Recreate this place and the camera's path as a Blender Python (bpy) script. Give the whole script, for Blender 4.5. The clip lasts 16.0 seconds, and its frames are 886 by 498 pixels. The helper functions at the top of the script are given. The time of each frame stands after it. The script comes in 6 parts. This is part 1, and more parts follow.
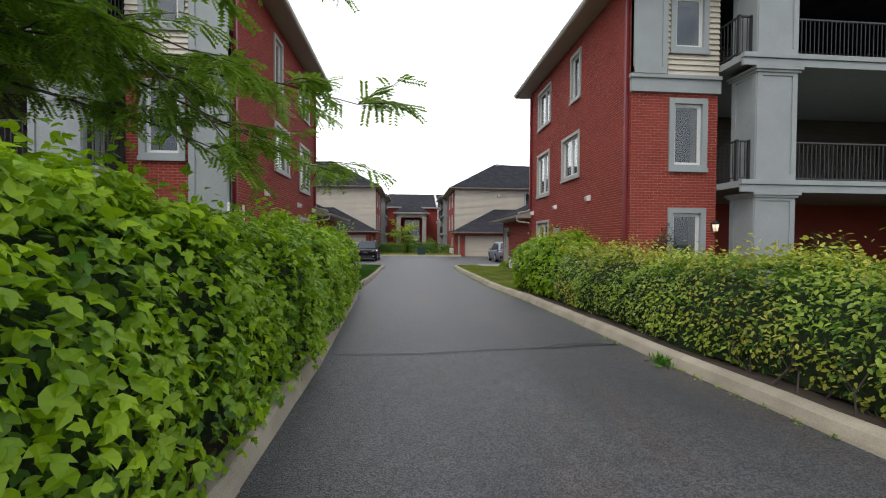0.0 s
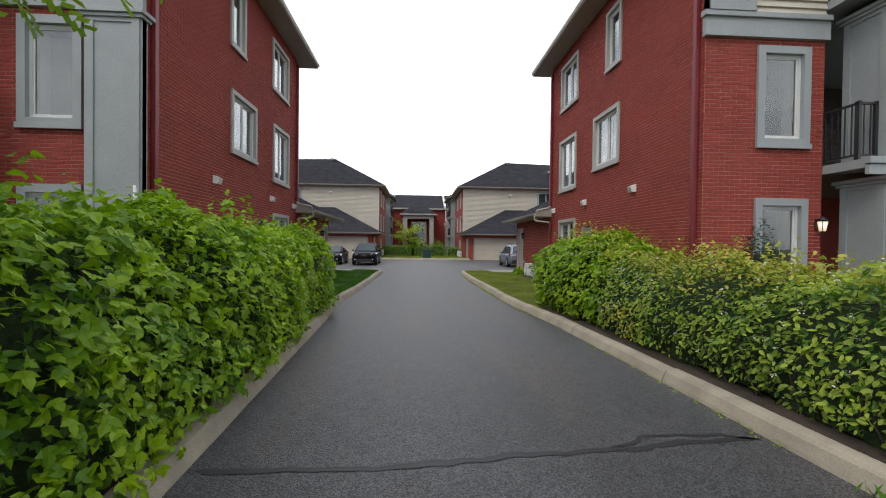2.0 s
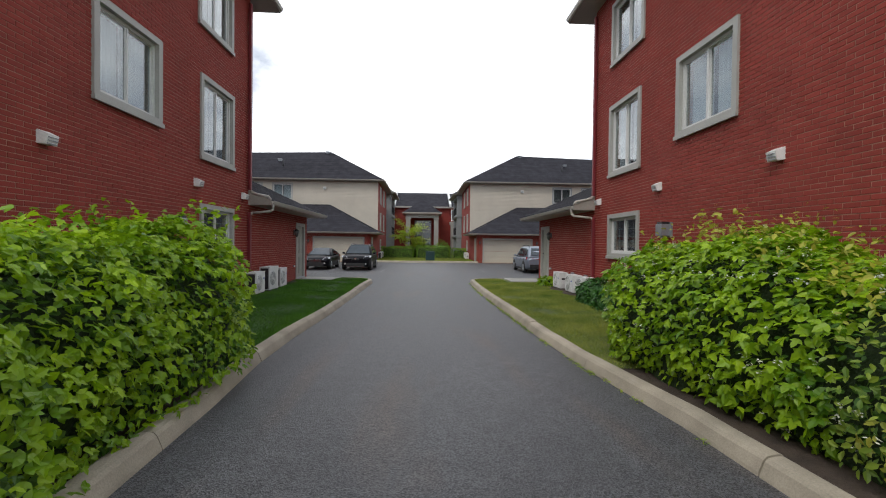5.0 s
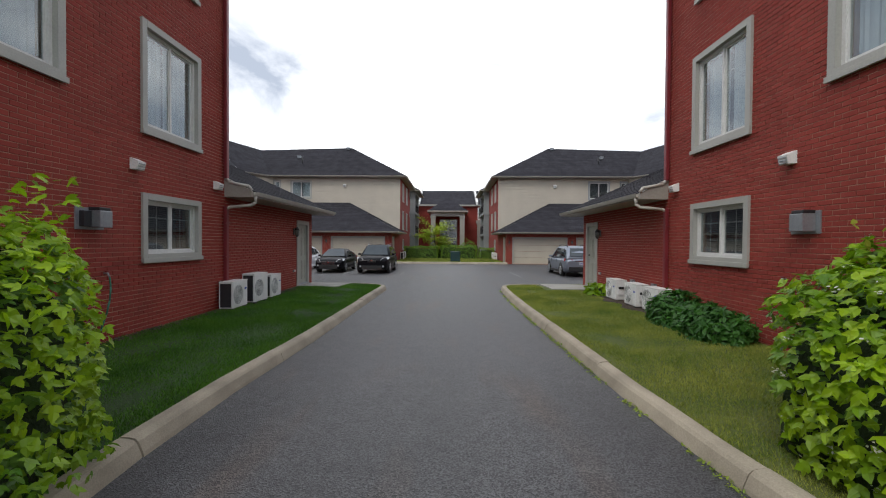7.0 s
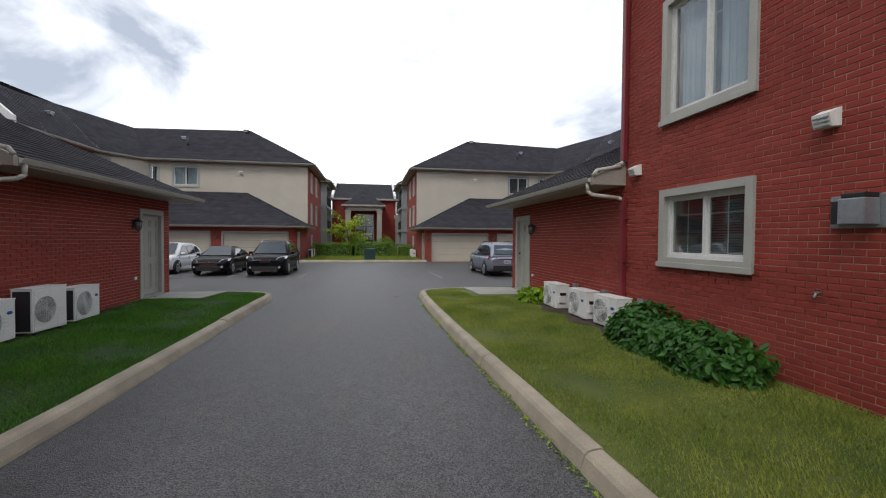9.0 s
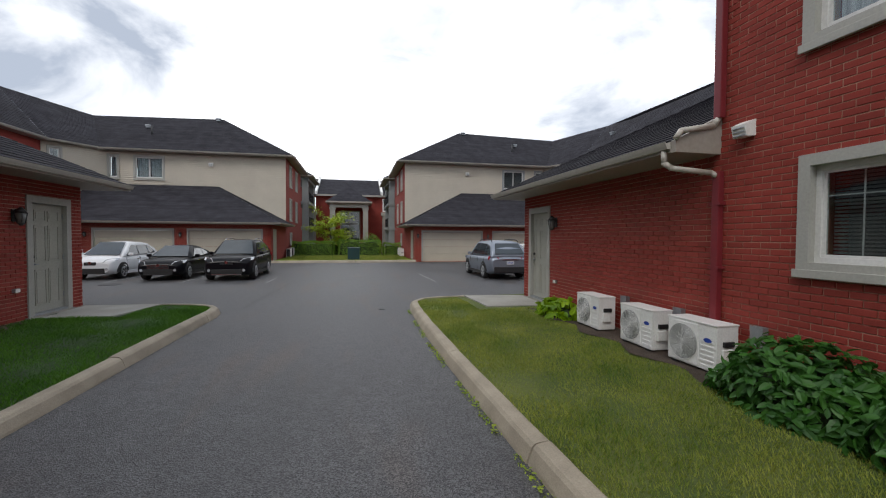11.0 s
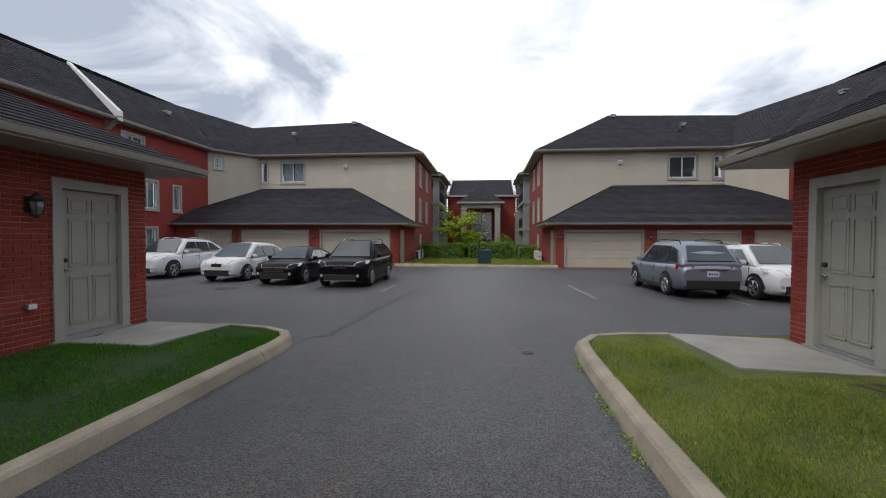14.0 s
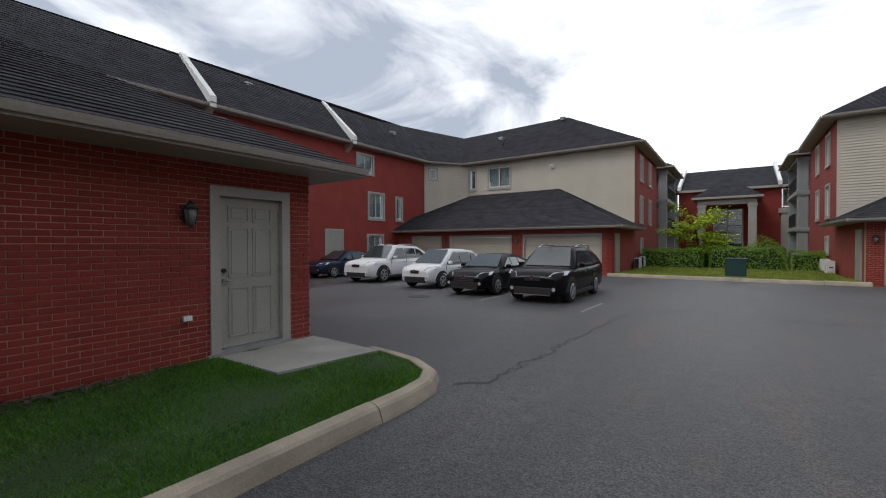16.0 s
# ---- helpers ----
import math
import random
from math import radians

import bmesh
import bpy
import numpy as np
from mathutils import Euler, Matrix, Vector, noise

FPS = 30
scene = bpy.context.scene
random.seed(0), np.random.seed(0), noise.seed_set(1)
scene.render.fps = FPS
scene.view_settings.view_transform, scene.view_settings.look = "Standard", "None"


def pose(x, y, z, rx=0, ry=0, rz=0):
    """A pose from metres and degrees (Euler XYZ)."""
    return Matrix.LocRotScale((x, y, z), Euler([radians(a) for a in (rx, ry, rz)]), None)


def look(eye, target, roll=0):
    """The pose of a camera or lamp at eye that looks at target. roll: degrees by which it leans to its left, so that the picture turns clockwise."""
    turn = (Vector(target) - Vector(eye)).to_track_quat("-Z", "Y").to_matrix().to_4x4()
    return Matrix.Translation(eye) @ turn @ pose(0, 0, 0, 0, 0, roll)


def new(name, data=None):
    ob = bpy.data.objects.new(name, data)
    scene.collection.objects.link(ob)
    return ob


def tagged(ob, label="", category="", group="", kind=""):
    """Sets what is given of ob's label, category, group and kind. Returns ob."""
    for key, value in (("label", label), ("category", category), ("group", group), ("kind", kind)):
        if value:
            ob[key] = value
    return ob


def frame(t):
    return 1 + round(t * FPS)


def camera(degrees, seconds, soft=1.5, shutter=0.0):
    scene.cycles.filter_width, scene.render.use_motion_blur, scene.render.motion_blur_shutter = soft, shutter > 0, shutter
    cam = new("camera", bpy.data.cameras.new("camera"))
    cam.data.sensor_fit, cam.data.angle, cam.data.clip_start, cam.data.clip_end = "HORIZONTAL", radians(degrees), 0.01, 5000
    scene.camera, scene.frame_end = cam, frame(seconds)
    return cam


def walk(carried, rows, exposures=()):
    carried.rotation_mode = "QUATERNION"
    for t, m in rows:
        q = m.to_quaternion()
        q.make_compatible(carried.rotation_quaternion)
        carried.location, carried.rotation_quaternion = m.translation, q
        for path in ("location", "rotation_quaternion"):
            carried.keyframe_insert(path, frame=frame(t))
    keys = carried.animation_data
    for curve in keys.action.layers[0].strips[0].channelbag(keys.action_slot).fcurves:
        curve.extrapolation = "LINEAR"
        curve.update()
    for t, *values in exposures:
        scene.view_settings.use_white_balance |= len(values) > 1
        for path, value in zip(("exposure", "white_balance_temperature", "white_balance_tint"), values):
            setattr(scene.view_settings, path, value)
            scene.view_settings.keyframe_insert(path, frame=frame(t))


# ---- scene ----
cam = camera(93.6, 16.0, soft=1.1)
PATH = [
    (0, (0.804, -0.408, 1.686), (0.966, 1.585, 1.648), 0.4),
    (0.5, (0.911, 0.461, 1.681), (1.043, 2.456, 1.648), 0.8),
    (1, (1.024, 1.183, 1.706), (1.152, 3.179, 1.674), 0.7),
    (1.5, (1.102, 1.961, 1.709), (1.223, 3.957, 1.678), 0.7),
    (2, (1.259, 2.702, 1.672), (1.378, 4.698, 1.646), 0.7),
    (2.5, (1.325, 3.461, 1.676), (1.418, 5.459, 1.653), 0.7),
    (3, (1.417, 4.187, 1.712), (1.506, 6.185, 1.68), 0.7),
    (3.5, (1.461, 4.979, 1.717), (1.544, 6.978, 1.687), 0.8),
    (4, (1.516, 5.733, 1.712), (1.604, 7.731, 1.682), 0.7),
    (4.2, (1.503, 6.042, 1.724), (1.601, 8.039, 1.698), 0.7),
    (6.3, (1.631, 9.098, 1.814), (1.639, 11.097, 1.78), 0.4),
    (6.5, (1.638, 9.369, 1.812), (1.617, 11.369, 1.777), 0.4),
    (7, (1.717, 10.088, 1.811), (1.682, 12.088, 1.779), 0.4),
    (7.5, (1.812, 10.824, 1.809), (1.782, 12.824, 1.78), 0.4),
    (8, (1.905, 11.516, 1.828), (1.975, 13.514, 1.796), 0.4),
    (8.5, (2.01, 12.235, 1.831), (2.232, 14.222, 1.797), 0.5),
    (8.7, (2.047, 12.496, 1.834), (2.341, 14.474, 1.792), 0.5),
    (10.8, (2.289, 15.328, 1.793), (2.735, 17.277, 1.732), 0.3),
    (11, (2.341, 15.602, 1.799), (2.749, 17.559, 1.742), 0.3),
    (11.5, (2.395, 16.3, 1.768), (2.718, 18.273, 1.714), 0.3),
    (12, (2.418, 16.982, 1.767), (2.596, 18.974, 1.712), 0.3),
    (12.5, (2.441, 17.642, 1.748), (2.576, 19.637, 1.697), 0.3),
    (13, (2.421, 18.328, 1.728), (2.477, 20.326, 1.675), 0.2),
    (13.5, (2.408, 18.979, 1.71), (2.395, 20.978, 1.658), 0.3),
    (14, (2.359, 19.687, 1.706), (2.145, 21.674, 1.658), 0.2),
    (14.5, (2.298, 20.336, 1.712), (1.915, 22.298, 1.667), 0.2),
    (15, (2.208, 20.978, 1.732), (1.554, 22.868, 1.694), 0.1),
    (15.5, (2.195, 21.528, 1.753), (1.27, 23.301, 1.72), 0.0),
    (16, (2.115, 22.137, 1.743), (0.966, 23.774, 1.718), -0.2),
]
PLAN = 1.07  # metres in one unit of the plan
EXPOSURES = [(0.0, 0.32), (4.0, 0.29), (7.0, 0.25), (8.7, 0.18), (11.0, 0.11), (14.0, 0.02), (16.0, -0.03)]
walk(cam, [(t, look(eye, target, roll)) for t, eye, target, roll in PATH], EXPOSURES)

# ---- light: bright overcast sky ----
world = bpy.data.worlds.new("sky")
scene.world = world
world.use_nodes = True
SUN_EL, SUN_ROT = 50.0, 215.0
wn, wl = world.node_tree.nodes, world.node_tree.links
wn.clear()
w_out = wn.new("ShaderNodeOutputWorld")
w_bg = wn.new("ShaderNodeBackground")
w_sky = wn.new("ShaderNodeTexSky")
w_sky.sky_type = "NISHITA"
w_sky.sun_disc = False
w_sky.sun_elevation, w_sky.sun_rotation = radians(SUN_EL), radians(SUN_ROT)
w_tc = wn.new("ShaderNodeTexCoord")
w_map = wn.new("ShaderNodeMapping")
w_map.inputs["Scale"].default_value = (1.0, 1.0, 2.6)
w_n1 = wn.new("ShaderNodeTexNoise")
w_n1.inputs["Scale"].default_value = 2.1
w_n1.inputs["Detail"].default_value = 9
w_n1.inputs["Roughness"].default_value = 0.55
w_n1.inputs["Distortion"].default_value = 0.6
w_ramp = wn.new("ShaderNodeValToRGB")
w_ramp.color_ramp.elements[0].position, w_ramp.color_ramp.elements[0].color = 0.42, (5.0, 5.6, 6.7, 1)
w_ramp.color_ramp.elements[1].position, w_ramp.color_ramp.elements[1].color = 0.63, (14.6, 14.8, 15.2, 1)
w_mix = wn.new("ShaderNodeMix")
w_mix.data_type = "RGBA"
w_mix.inputs["Factor"].default_value = 0.9
wl.new(w_tc.outputs["Generated"], w_map.inputs["Vector"])
wl.new(w_map.outputs["Vector"], w_n1.inputs["Vector"])
w_dot = wn.new("ShaderNodeVectorMath")
w_dot.operation = "DOT_PRODUCT"
w_dot.inputs[1].default_value = (0.06, 0.95, 0.30)
w_glow = wn.new("ShaderNodeMapRange")
w_glow.inputs["From Min"].default_value, w_glow.inputs["From Max"].default_value = 0.80, 0.98
w_glow.inputs["To Min"].default_value, w_glow.inputs["To Max"].default_value = 0.0, 0.11
w_sum = wn.new("ShaderNodeMath")
w_sum.operation = "ADD"
wl.new(w_tc.outputs["Generated"], w_dot.inputs[0])
wl.new(w_dot.outputs["Value"], w_glow.inputs["Value"])
wl.new(w_glow.outputs["Result"], w_sum.inputs[0])
wl.new(w_n1.outputs["Fac"], w_sum.inputs[1])
wl.new(w_sum.outputs[0], w_ramp.inputs["Fac"])
wl.new(w_sky.outputs["Color"], w_mix.inputs["A"])
wl.new(w_ramp.outputs["Color"], w_mix.inputs["B"])
wl.new(w_mix.outputs["Result"], w_bg.inputs["Color"])
w_bg.inputs["Strength"].default_value = 0.1
wl.new(w_bg.outputs["Background"], w_out.inputs["Surface"])
sun = new("sun", bpy.data.lights.new("sun", "SUN"))
sun.data.energy, sun.data.angle, sun.data.color = 1.0, radians(25), (1.0, 0.96, 0.9)
sun.matrix_world = look((30 * math.sin(radians(SUN_ROT)), 30 * math.cos(radians(SUN_ROT)), 30 * math.tan(radians(SUN_EL))), (0, 0, 0))

# ---- materials ----
def nodes_of(name):
    m = bpy.data.materials.new(name)
    m.use_nodes = True
    return m, m.node_tree.nodes, m.node_tree.links, m.node_tree.nodes["Principled BSDF"]


def mat(name, col, rough=0.7, metal=0.0, var=0.12, scale=3.0, fine=60.0, bump=0.15, each=0.0, spec=0.5, depth=0.004, alt=None, fine_amt=0.1):
    """Colour with broad stains, fine grain, a little relief and, by each, a shift of tone from piece to piece."""
    m, n, l, b = nodes_of(name)
    tc = n.new("ShaderNodeTexCoord")
    big, small = n.new("ShaderNodeTexNoise"), n.new("ShaderNodeTexNoise")
    big.inputs["Scale"].default_value, big.inputs["Detail"].default_value = scale, 6
    small.inputs["Scale"].default_value, small.inputs["Detail"].default_value = fine, 4
    for t in (big, small):
        l.new(tc.outputs["Object"], t.inputs["Vector"])
    mix = n.new("ShaderNodeMix")
    mix.data_type = "RGBA"
    lo = tuple(c * (1 - var) for c in col)
    hi = tuple(min(1, c * (1 + var)) for c in col) if alt is None else alt
    mix.inputs["A"].default_value, mix.inputs["B"].default_value = (*lo, 1), (*hi, 1)
    ramp = n.new("ShaderNodeMapRange")
    ramp.inputs["From Min"].default_value, ramp.inputs["From Max"].default_value = 0.3, 0.7
    l.new(big.outputs["Fac"], ramp.inputs["Value"])
    l.new(ramp.outputs["Result"], mix.inputs["Factor"])
    hsv = n.new("ShaderNodeHueSaturation")
    l.new(mix.outputs["Result"], hsv.inputs["Color"])
    mr = n.new("ShaderNodeMapRange")
    mr.inputs["From Min"].default_value, mr.inputs["From Max"].default_value = 0.25, 0.75
    mr.inputs["To Min"].default_value, mr.inputs["To Max"].default_value = 1 - fine_amt, 1 + fine_amt
    l.new(small.outputs["Fac"], mr.inputs["Value"])
    last = mr.outputs["Result"]
    if each:
        isl = n.new("ShaderNodeNewGeometry").outputs["Random Per Island"]
        obj = n.new("ShaderNodeObjectInfo").outputs["Random"]
        add = n.new("ShaderNodeMath")
        add.operation = "ADD"
        l.new(isl, add.inputs[0])
        l.new(obj, add.inputs[1])
        fr = n.new("ShaderNodeMath")
        fr.operation = "FRACT"
        l.new(add.outputs[0], fr.inputs[0])
        er = n.new("ShaderNodeMapRange")
        er.inputs["To Min"].default_value, er.inputs["To Max"].default_value = 1 - each, 1 + each
        l.new(fr.outputs[0], er.inputs["Value"])
        mul = n.new("ShaderNodeMath")
        mul.operation = "MULTIPLY"
        l.new(last, mul.inputs[0])
        l.new(er.outputs["Result"], mul.inputs[1])
        last = mul.outputs[0]
    l.new(last, hsv.inputs["Value"])
    l.new(hsv.outputs["Color"], b.inputs["Base Color"])
    b.inputs["Roughness"].default_value, b.inputs["Metallic"].default_value = rough, metal
    b.inputs["Specular IOR Level"].default_value = spec
    if bump:
        bp = n.new("ShaderNodeBump")
        bp.inputs["Strength"].default_value, bp.inputs["Distance"].default_value = bump, depth
        l.new(small.outputs["Fac"], bp.inputs["Height"])
        l.new(bp.outputs["Normal"], b.inputs["Normal"])
    return m


def leaf_mat(name, dark, light, rough=0.5, through_amt=0.35):
    """Foliage: tone differs leaf by leaf and in broad drifts; light passes through."""
    m, n, l, b = nodes_of(name)
    geo = n.new("ShaderNodeNewGeometry")
    tc = n.new("ShaderNodeTexCoord")
    big = n.new("ShaderNodeTexNoise")
    big.inputs["Scale"].default_value, big.inputs["Detail"].default_value = 1.3, 4
    l.new(tc.outputs["Object"], big.inputs["Vector"])
    add = n.new("ShaderNodeMath")
    add.operation = "MULTIPLY_ADD"
    l.new(geo.outputs["Random Per Island"], add.inputs[0])
    add.inputs[1].default_value = 0.55
    mr = n.new("ShaderNodeMapRange")
    mr.inputs["From Min"].default_value, mr.inputs["From Max"].default_value = 0.3, 0.7
    mr.inputs["To Max"].default_value = 0.5
    l.new(big.outputs["Fac"], mr.inputs["Value"])
    l.new(mr.outputs["Result"], add.inputs[2])
    mix = n.new("ShaderNodeMix")
    mix.data_type = "RGBA"
    mix.inputs["A"].default_value, mix.inputs["B"].default_value = (*dark, 1), (*light, 1)
    l.new(add.outputs[0], mix.inputs["Factor"])
    l.new(mix.outputs["Result"], b.inputs["Base Color"])
    b.inputs["Roughness"].default_value = rough
    tr = n.new("ShaderNodeBsdfTranslucent")
    l.new(mix.outputs["Result"], tr.inputs["Color"])
    ms = n.new("ShaderNodeMixShader")
    ms.inputs[0].default_value = through_amt
    l.new(b.outputs[0], ms.inputs[1])
    l.new(tr.outputs[0], ms.inputs[2])
    l.new(ms.outputs[0], n["Material Output"].inputs["Surface"])
    return m


def glass_mat(name, tint=(0.9, 0.95, 0.95), clear=0.85):
    """Window glass: clear, with a mirror gloss that grows at a slant."""
    m, n, l, b = nodes_of(name)
    n.remove(b)
    tr, gl, ms, fr = n.new("ShaderNodeBsdfTransparent"), n.new("ShaderNodeBsdfGlossy"), n.new("ShaderNodeMixShader"), n.new("ShaderNodeLayerWeight")
    tr.inputs["Color"].default_value = (*[c * clear for c in tint], 1)
    gl.inputs["Roughness"].default_value = 0.03
    fr.inputs["Blend"].default_value = 0.5
    pw, ad = n.new("ShaderNodeMath"), n.new("ShaderNodeMath")
    pw.operation, ad.operation = "POWER", "MULTIPLY_ADD"
    pw.inputs[1].default_value, ad.inputs[1].default_value, ad.inputs[2].default_value = 2.2, 0.75, 0.07
    l.new(fr.outputs["Facing"], pw.inputs[0])
    l.new(pw.outputs[0], ad.inputs[0])
    l.new(ad.outputs[0], ms.inputs[0])
    l.new(tr.outputs[0], ms.inputs[1])
    l.new(gl.outputs[0], ms.inputs[2])
    l.new(ms.outputs[0], n["Material Output"].inputs["Surface"])
    return m


def asphalt_mat():
    """Aggregate speckle, broad worn and damp drifts and old patches."""
    m, n, l, b = nodes_of("asphalt")
    tc = n.new("ShaderNodeTexCoord")
    big, mid = n.new("ShaderNodeTexNoise"), n.new("ShaderNodeTexNoise")
    vor = n.new("ShaderNodeTexVoronoi")
    fine = n.new("ShaderNodeTexNoise")
    mp = n.new("ShaderNodeMapping")
    mp.inputs["Scale"].default_value = (1.0, 0.35, 1.0)
    l.new(tc.outputs["Object"], mp.inputs["Vector"])
    l.new(mp.outputs["Vector"], big.inputs["Vector"])
    for t, s in ((big, 0.55), (mid, 5.0), (fine, 140.0)):
        t.inputs["Scale"].default_value, t.inputs["Detail"].default_value = s, 7
    vor.inputs["Scale"].default_value = 100
    for t in (mid, vor, fine):
        l.new(tc.outputs["Object"], t.inputs["Vector"])
    r1 = n.new("ShaderNodeValToRGB")
    r1.color_ramp.elements[0].position, r1.color_ramp.elements[0].color = 0.32, (0.036, 0.036, 0.039, 1)
    r1.color_ramp.elements[1].position, r1.color_ramp.elements[1].color = 0.68, (0.074, 0.074, 0.078, 1)
    l.new(big.outputs["Fac"], r1.inputs["Fac"])
    m1 = n.new("ShaderNodeMapRange")
    m1.inputs["From Min"].default_value, m1.inputs["From Max"].default_value = 0.3, 0.7
    m1.inputs["To Min"].default_value, m1.inputs["To Max"].default_value = 0.86, 1.14
    l.new(mid.outputs["Fac"], m1.inputs["Value"])
    m2 = n.new("ShaderNodeMapRange")
    m2.inputs["To Min"].default_value, m2.inputs["To Max"].default_value = 0.33, 1.85
    m2.inputs["From Min"].default_value, m2.inputs["From Max"].default_value = 0.25, 0.75
    l.new(vor.outputs["Color"], m2.inputs["Value"])
    mu = n.new("ShaderNodeMath")
    mu.operation = "MULTIPLY"
    l.new(m1.outputs[0], mu.inputs[0])
    l.new(m2.outputs[0], mu.inputs[1])
    hsv = n.new("ShaderNodeHueSaturation")
    rust = n.new("ShaderNodeTexNoise")
    rust.inputs["Scale"].default_value, rust.inputs["Detail"].default_value = 1.5, 8
    rmap = n.new("ShaderNodeMapping")
    rmap.inputs["Scale"].default_value, rmap.inputs["Location"].default_value = (1.0, 0.22, 1.0), (3.7, 1.9, 0)
    l.new(tc.outputs["Object"], rmap.inputs["Vector"])
    l.new(rmap.outputs["Vector"], rust.inputs["Vector"])
    rmr = n.new("ShaderNodeMapRange")
    rmr.inputs["From Min"].default_value, rmr.inputs["From Max"].default_value = 0.54, 0.74
    rmr.inputs["To Max"].default_value = 0.75
    l.new(rust.outputs["Fac"], rmr.inputs["Value"])
    stain = n.new("ShaderNodeMix")
    stain.data_type = "RGBA"
    stain.inputs["B"].default_value = (0.078, 0.058, 0.047, 1)
    l.new(rmr.outputs["Result"], stain.inputs["Factor"])
    l.new(r1.outputs["Color"], stain.inputs["A"])
    l.new(stain.outputs["Result"], hsv.inputs["Color"])
    l.new(mu.outputs[0], hsv.inputs["Value"])
    l.new(hsv.outputs["Color"], b.inputs["Base Color"])
    rr = n.new("ShaderNodeMapRange")
    rr.inputs["To Min"].default_value, rr.inputs["To Max"].default_value = 0.40, 0.62
    l.new(big.outputs["Fac"], rr.inputs["Value"])
    l.new(rr.outputs[0], b.inputs["Roughness"])
    bp = n.new("ShaderNodeBump")
    bp.inputs["Strength"].default_value, bp.inputs["Distance"].default_value = 0.6, 0.006
    l.new(vor.outputs["Distance"], bp.inputs["Height"])
    l.new(bp.outputs["Normal"], b.inputs["Normal"])
    return m


def shingle_mat():
    """Charcoal asphalt shingles: granules, tab joints along each course, blends of tone."""
    m = mat("shingle", (0.034, 0.033, 0.040), 0.95, var=0.3, scale=1.6, fine=220, bump=0.35, each=0.16, spec=0.25, fine_amt=0.25)
    return m


ASPHALT = asphalt_mat()
BRICK = mat("brick_clay", (0.265, 0.040, 0.029), 0.82, var=0.12, scale=1.2, fine=70, bump=0.4, each=0.10, spec=0.3)
MORTAR = mat("mortar", (0.43, 0.27, 0.20), 0.9, var=0.16, scale=2.0, fine=90, bump=0.3)
RED_WALL = mat("brick_wall_back", (0.265, 0.042, 0.031), 0.85, var=0.12, scale=1.0, fine=50, bump=0.3)
RED_METAL = mat("red_painted_metal", (0.19, 0.022, 0.028), 0.42, var=0.1, scale=2, fine=30, bump=0.03)
TRIM = mat("greige_trim_paint", (0.38, 0.375, 0.34), 0.55, var=0.06, scale=2, fine=40, bump=0.05)
TRIM_COOL = mat("pale_grey_cladding", (0.29, 0.31, 0.31), 0.55, var=0.06, scale=2, fine=40, bump=0.05)
SASH = mat("sash_vinyl", (0.62, 0.62, 0.6), 0.4, var=0.04, scale=4, fine=30, bump=0.02)
DOOR = mat("door_paint", (0.36, 0.36, 0.31), 0.45, var=0.05, scale=2, fine=30, bump=0.04)
GARAGE = mat("garage_door_paint", (0.52, 0.47, 0.385), 0.5, var=0.06, scale=1.2, fine=30, bump=0.04)
SIDING = mat("beige_vinyl_siding", (0.52, 0.47, 0.385), 0.55, var=0.06, scale=0.8, fine=30, bump=0.04)
SOFFIT = mat("soffit_metal", (0.34, 0.31, 0.27), 0.5, var=0.06, scale=1.2, fine=24, bump=0.04)
GUTTER = mat("gutter_enamel", (0.46, 0.43, 0.38), 0.38, var=0.06, scale=2, fine=30, bump=0.03)
SHINGLE = shingle_mat()
WHITE = mat("white_enamel", (0.76, 0.76, 0.74), 0.4, var=0.04, scale=3, fine=40, bump=0.04)
CONCRETE = mat("concrete", (0.34, 0.295, 0.225), 0.85, var=0.2, scale=2.4, fine=80, bump=0.5, fine_amt=0.16)
SLAB = mat("concrete_slab", (0.31, 0.30, 0.27), 0.85, var=0.14, scale=1.8, fine=70, bump=0.35, fine_amt=0.12)
SOIL = mat("soil", (0.06, 0.042, 0.03), 0.95, var=0.3, scale=4, fine=60, bump=0.8, depth=0.02)
TURF = mat("turf", (0.065, 0.11, 0.017), 0.9, var=0.3, scale=1.2, fine=40, bump=0.8, depth=0.02, alt=(0.12, 0.14, 0.027))
TURF_LUSH = mat("turf_lush", (0.022, 0.055, 0.01), 0.9, var=0.25, scale=1.2, fine=40, bump=0.8, depth=0.02)
BLACK = mat("black_metal", (0.02, 0.02, 0.022), 0.4, var=0.1, scale=4, fine=40, bump=0.03)
# brown siding darkened to paint the shade of the balcony recess
SIDING_SHADED = mat("brown_balcony_siding", (0.075, 0.064, 0.056), 0.7, var=0.1, scale=1, fine=30, bump=0.04)
# dark tint that paints the gloom of unlit rooms
ROOM_GLOOM = mat("dark_room", (0.05, 0.05, 0.055), 0.8, var=0.2, scale=1, fine=10, bump=0)
CURTAIN = mat("curtain_cloth", (0.62, 0.66, 0.70), 0.8, var=0.05, scale=2, fine=20, bump=0, fine_amt=0.02)
BLIND = mat("blind_slats", (0.17, 0.175, 0.18), 0.6, var=0.06, scale=2, fine=20, bump=0.05)
GLASS = glass_mat("window_glass")
STEEL = mat("galvanised_steel", (0.33, 0.35, 0.37), 0.42, 0.6, var=0.1, scale=5, fine=40, bump=0.05)

# ---- building helpers ----
CX = 1.46  # the middle of the drive; the two sides mirror each other about it


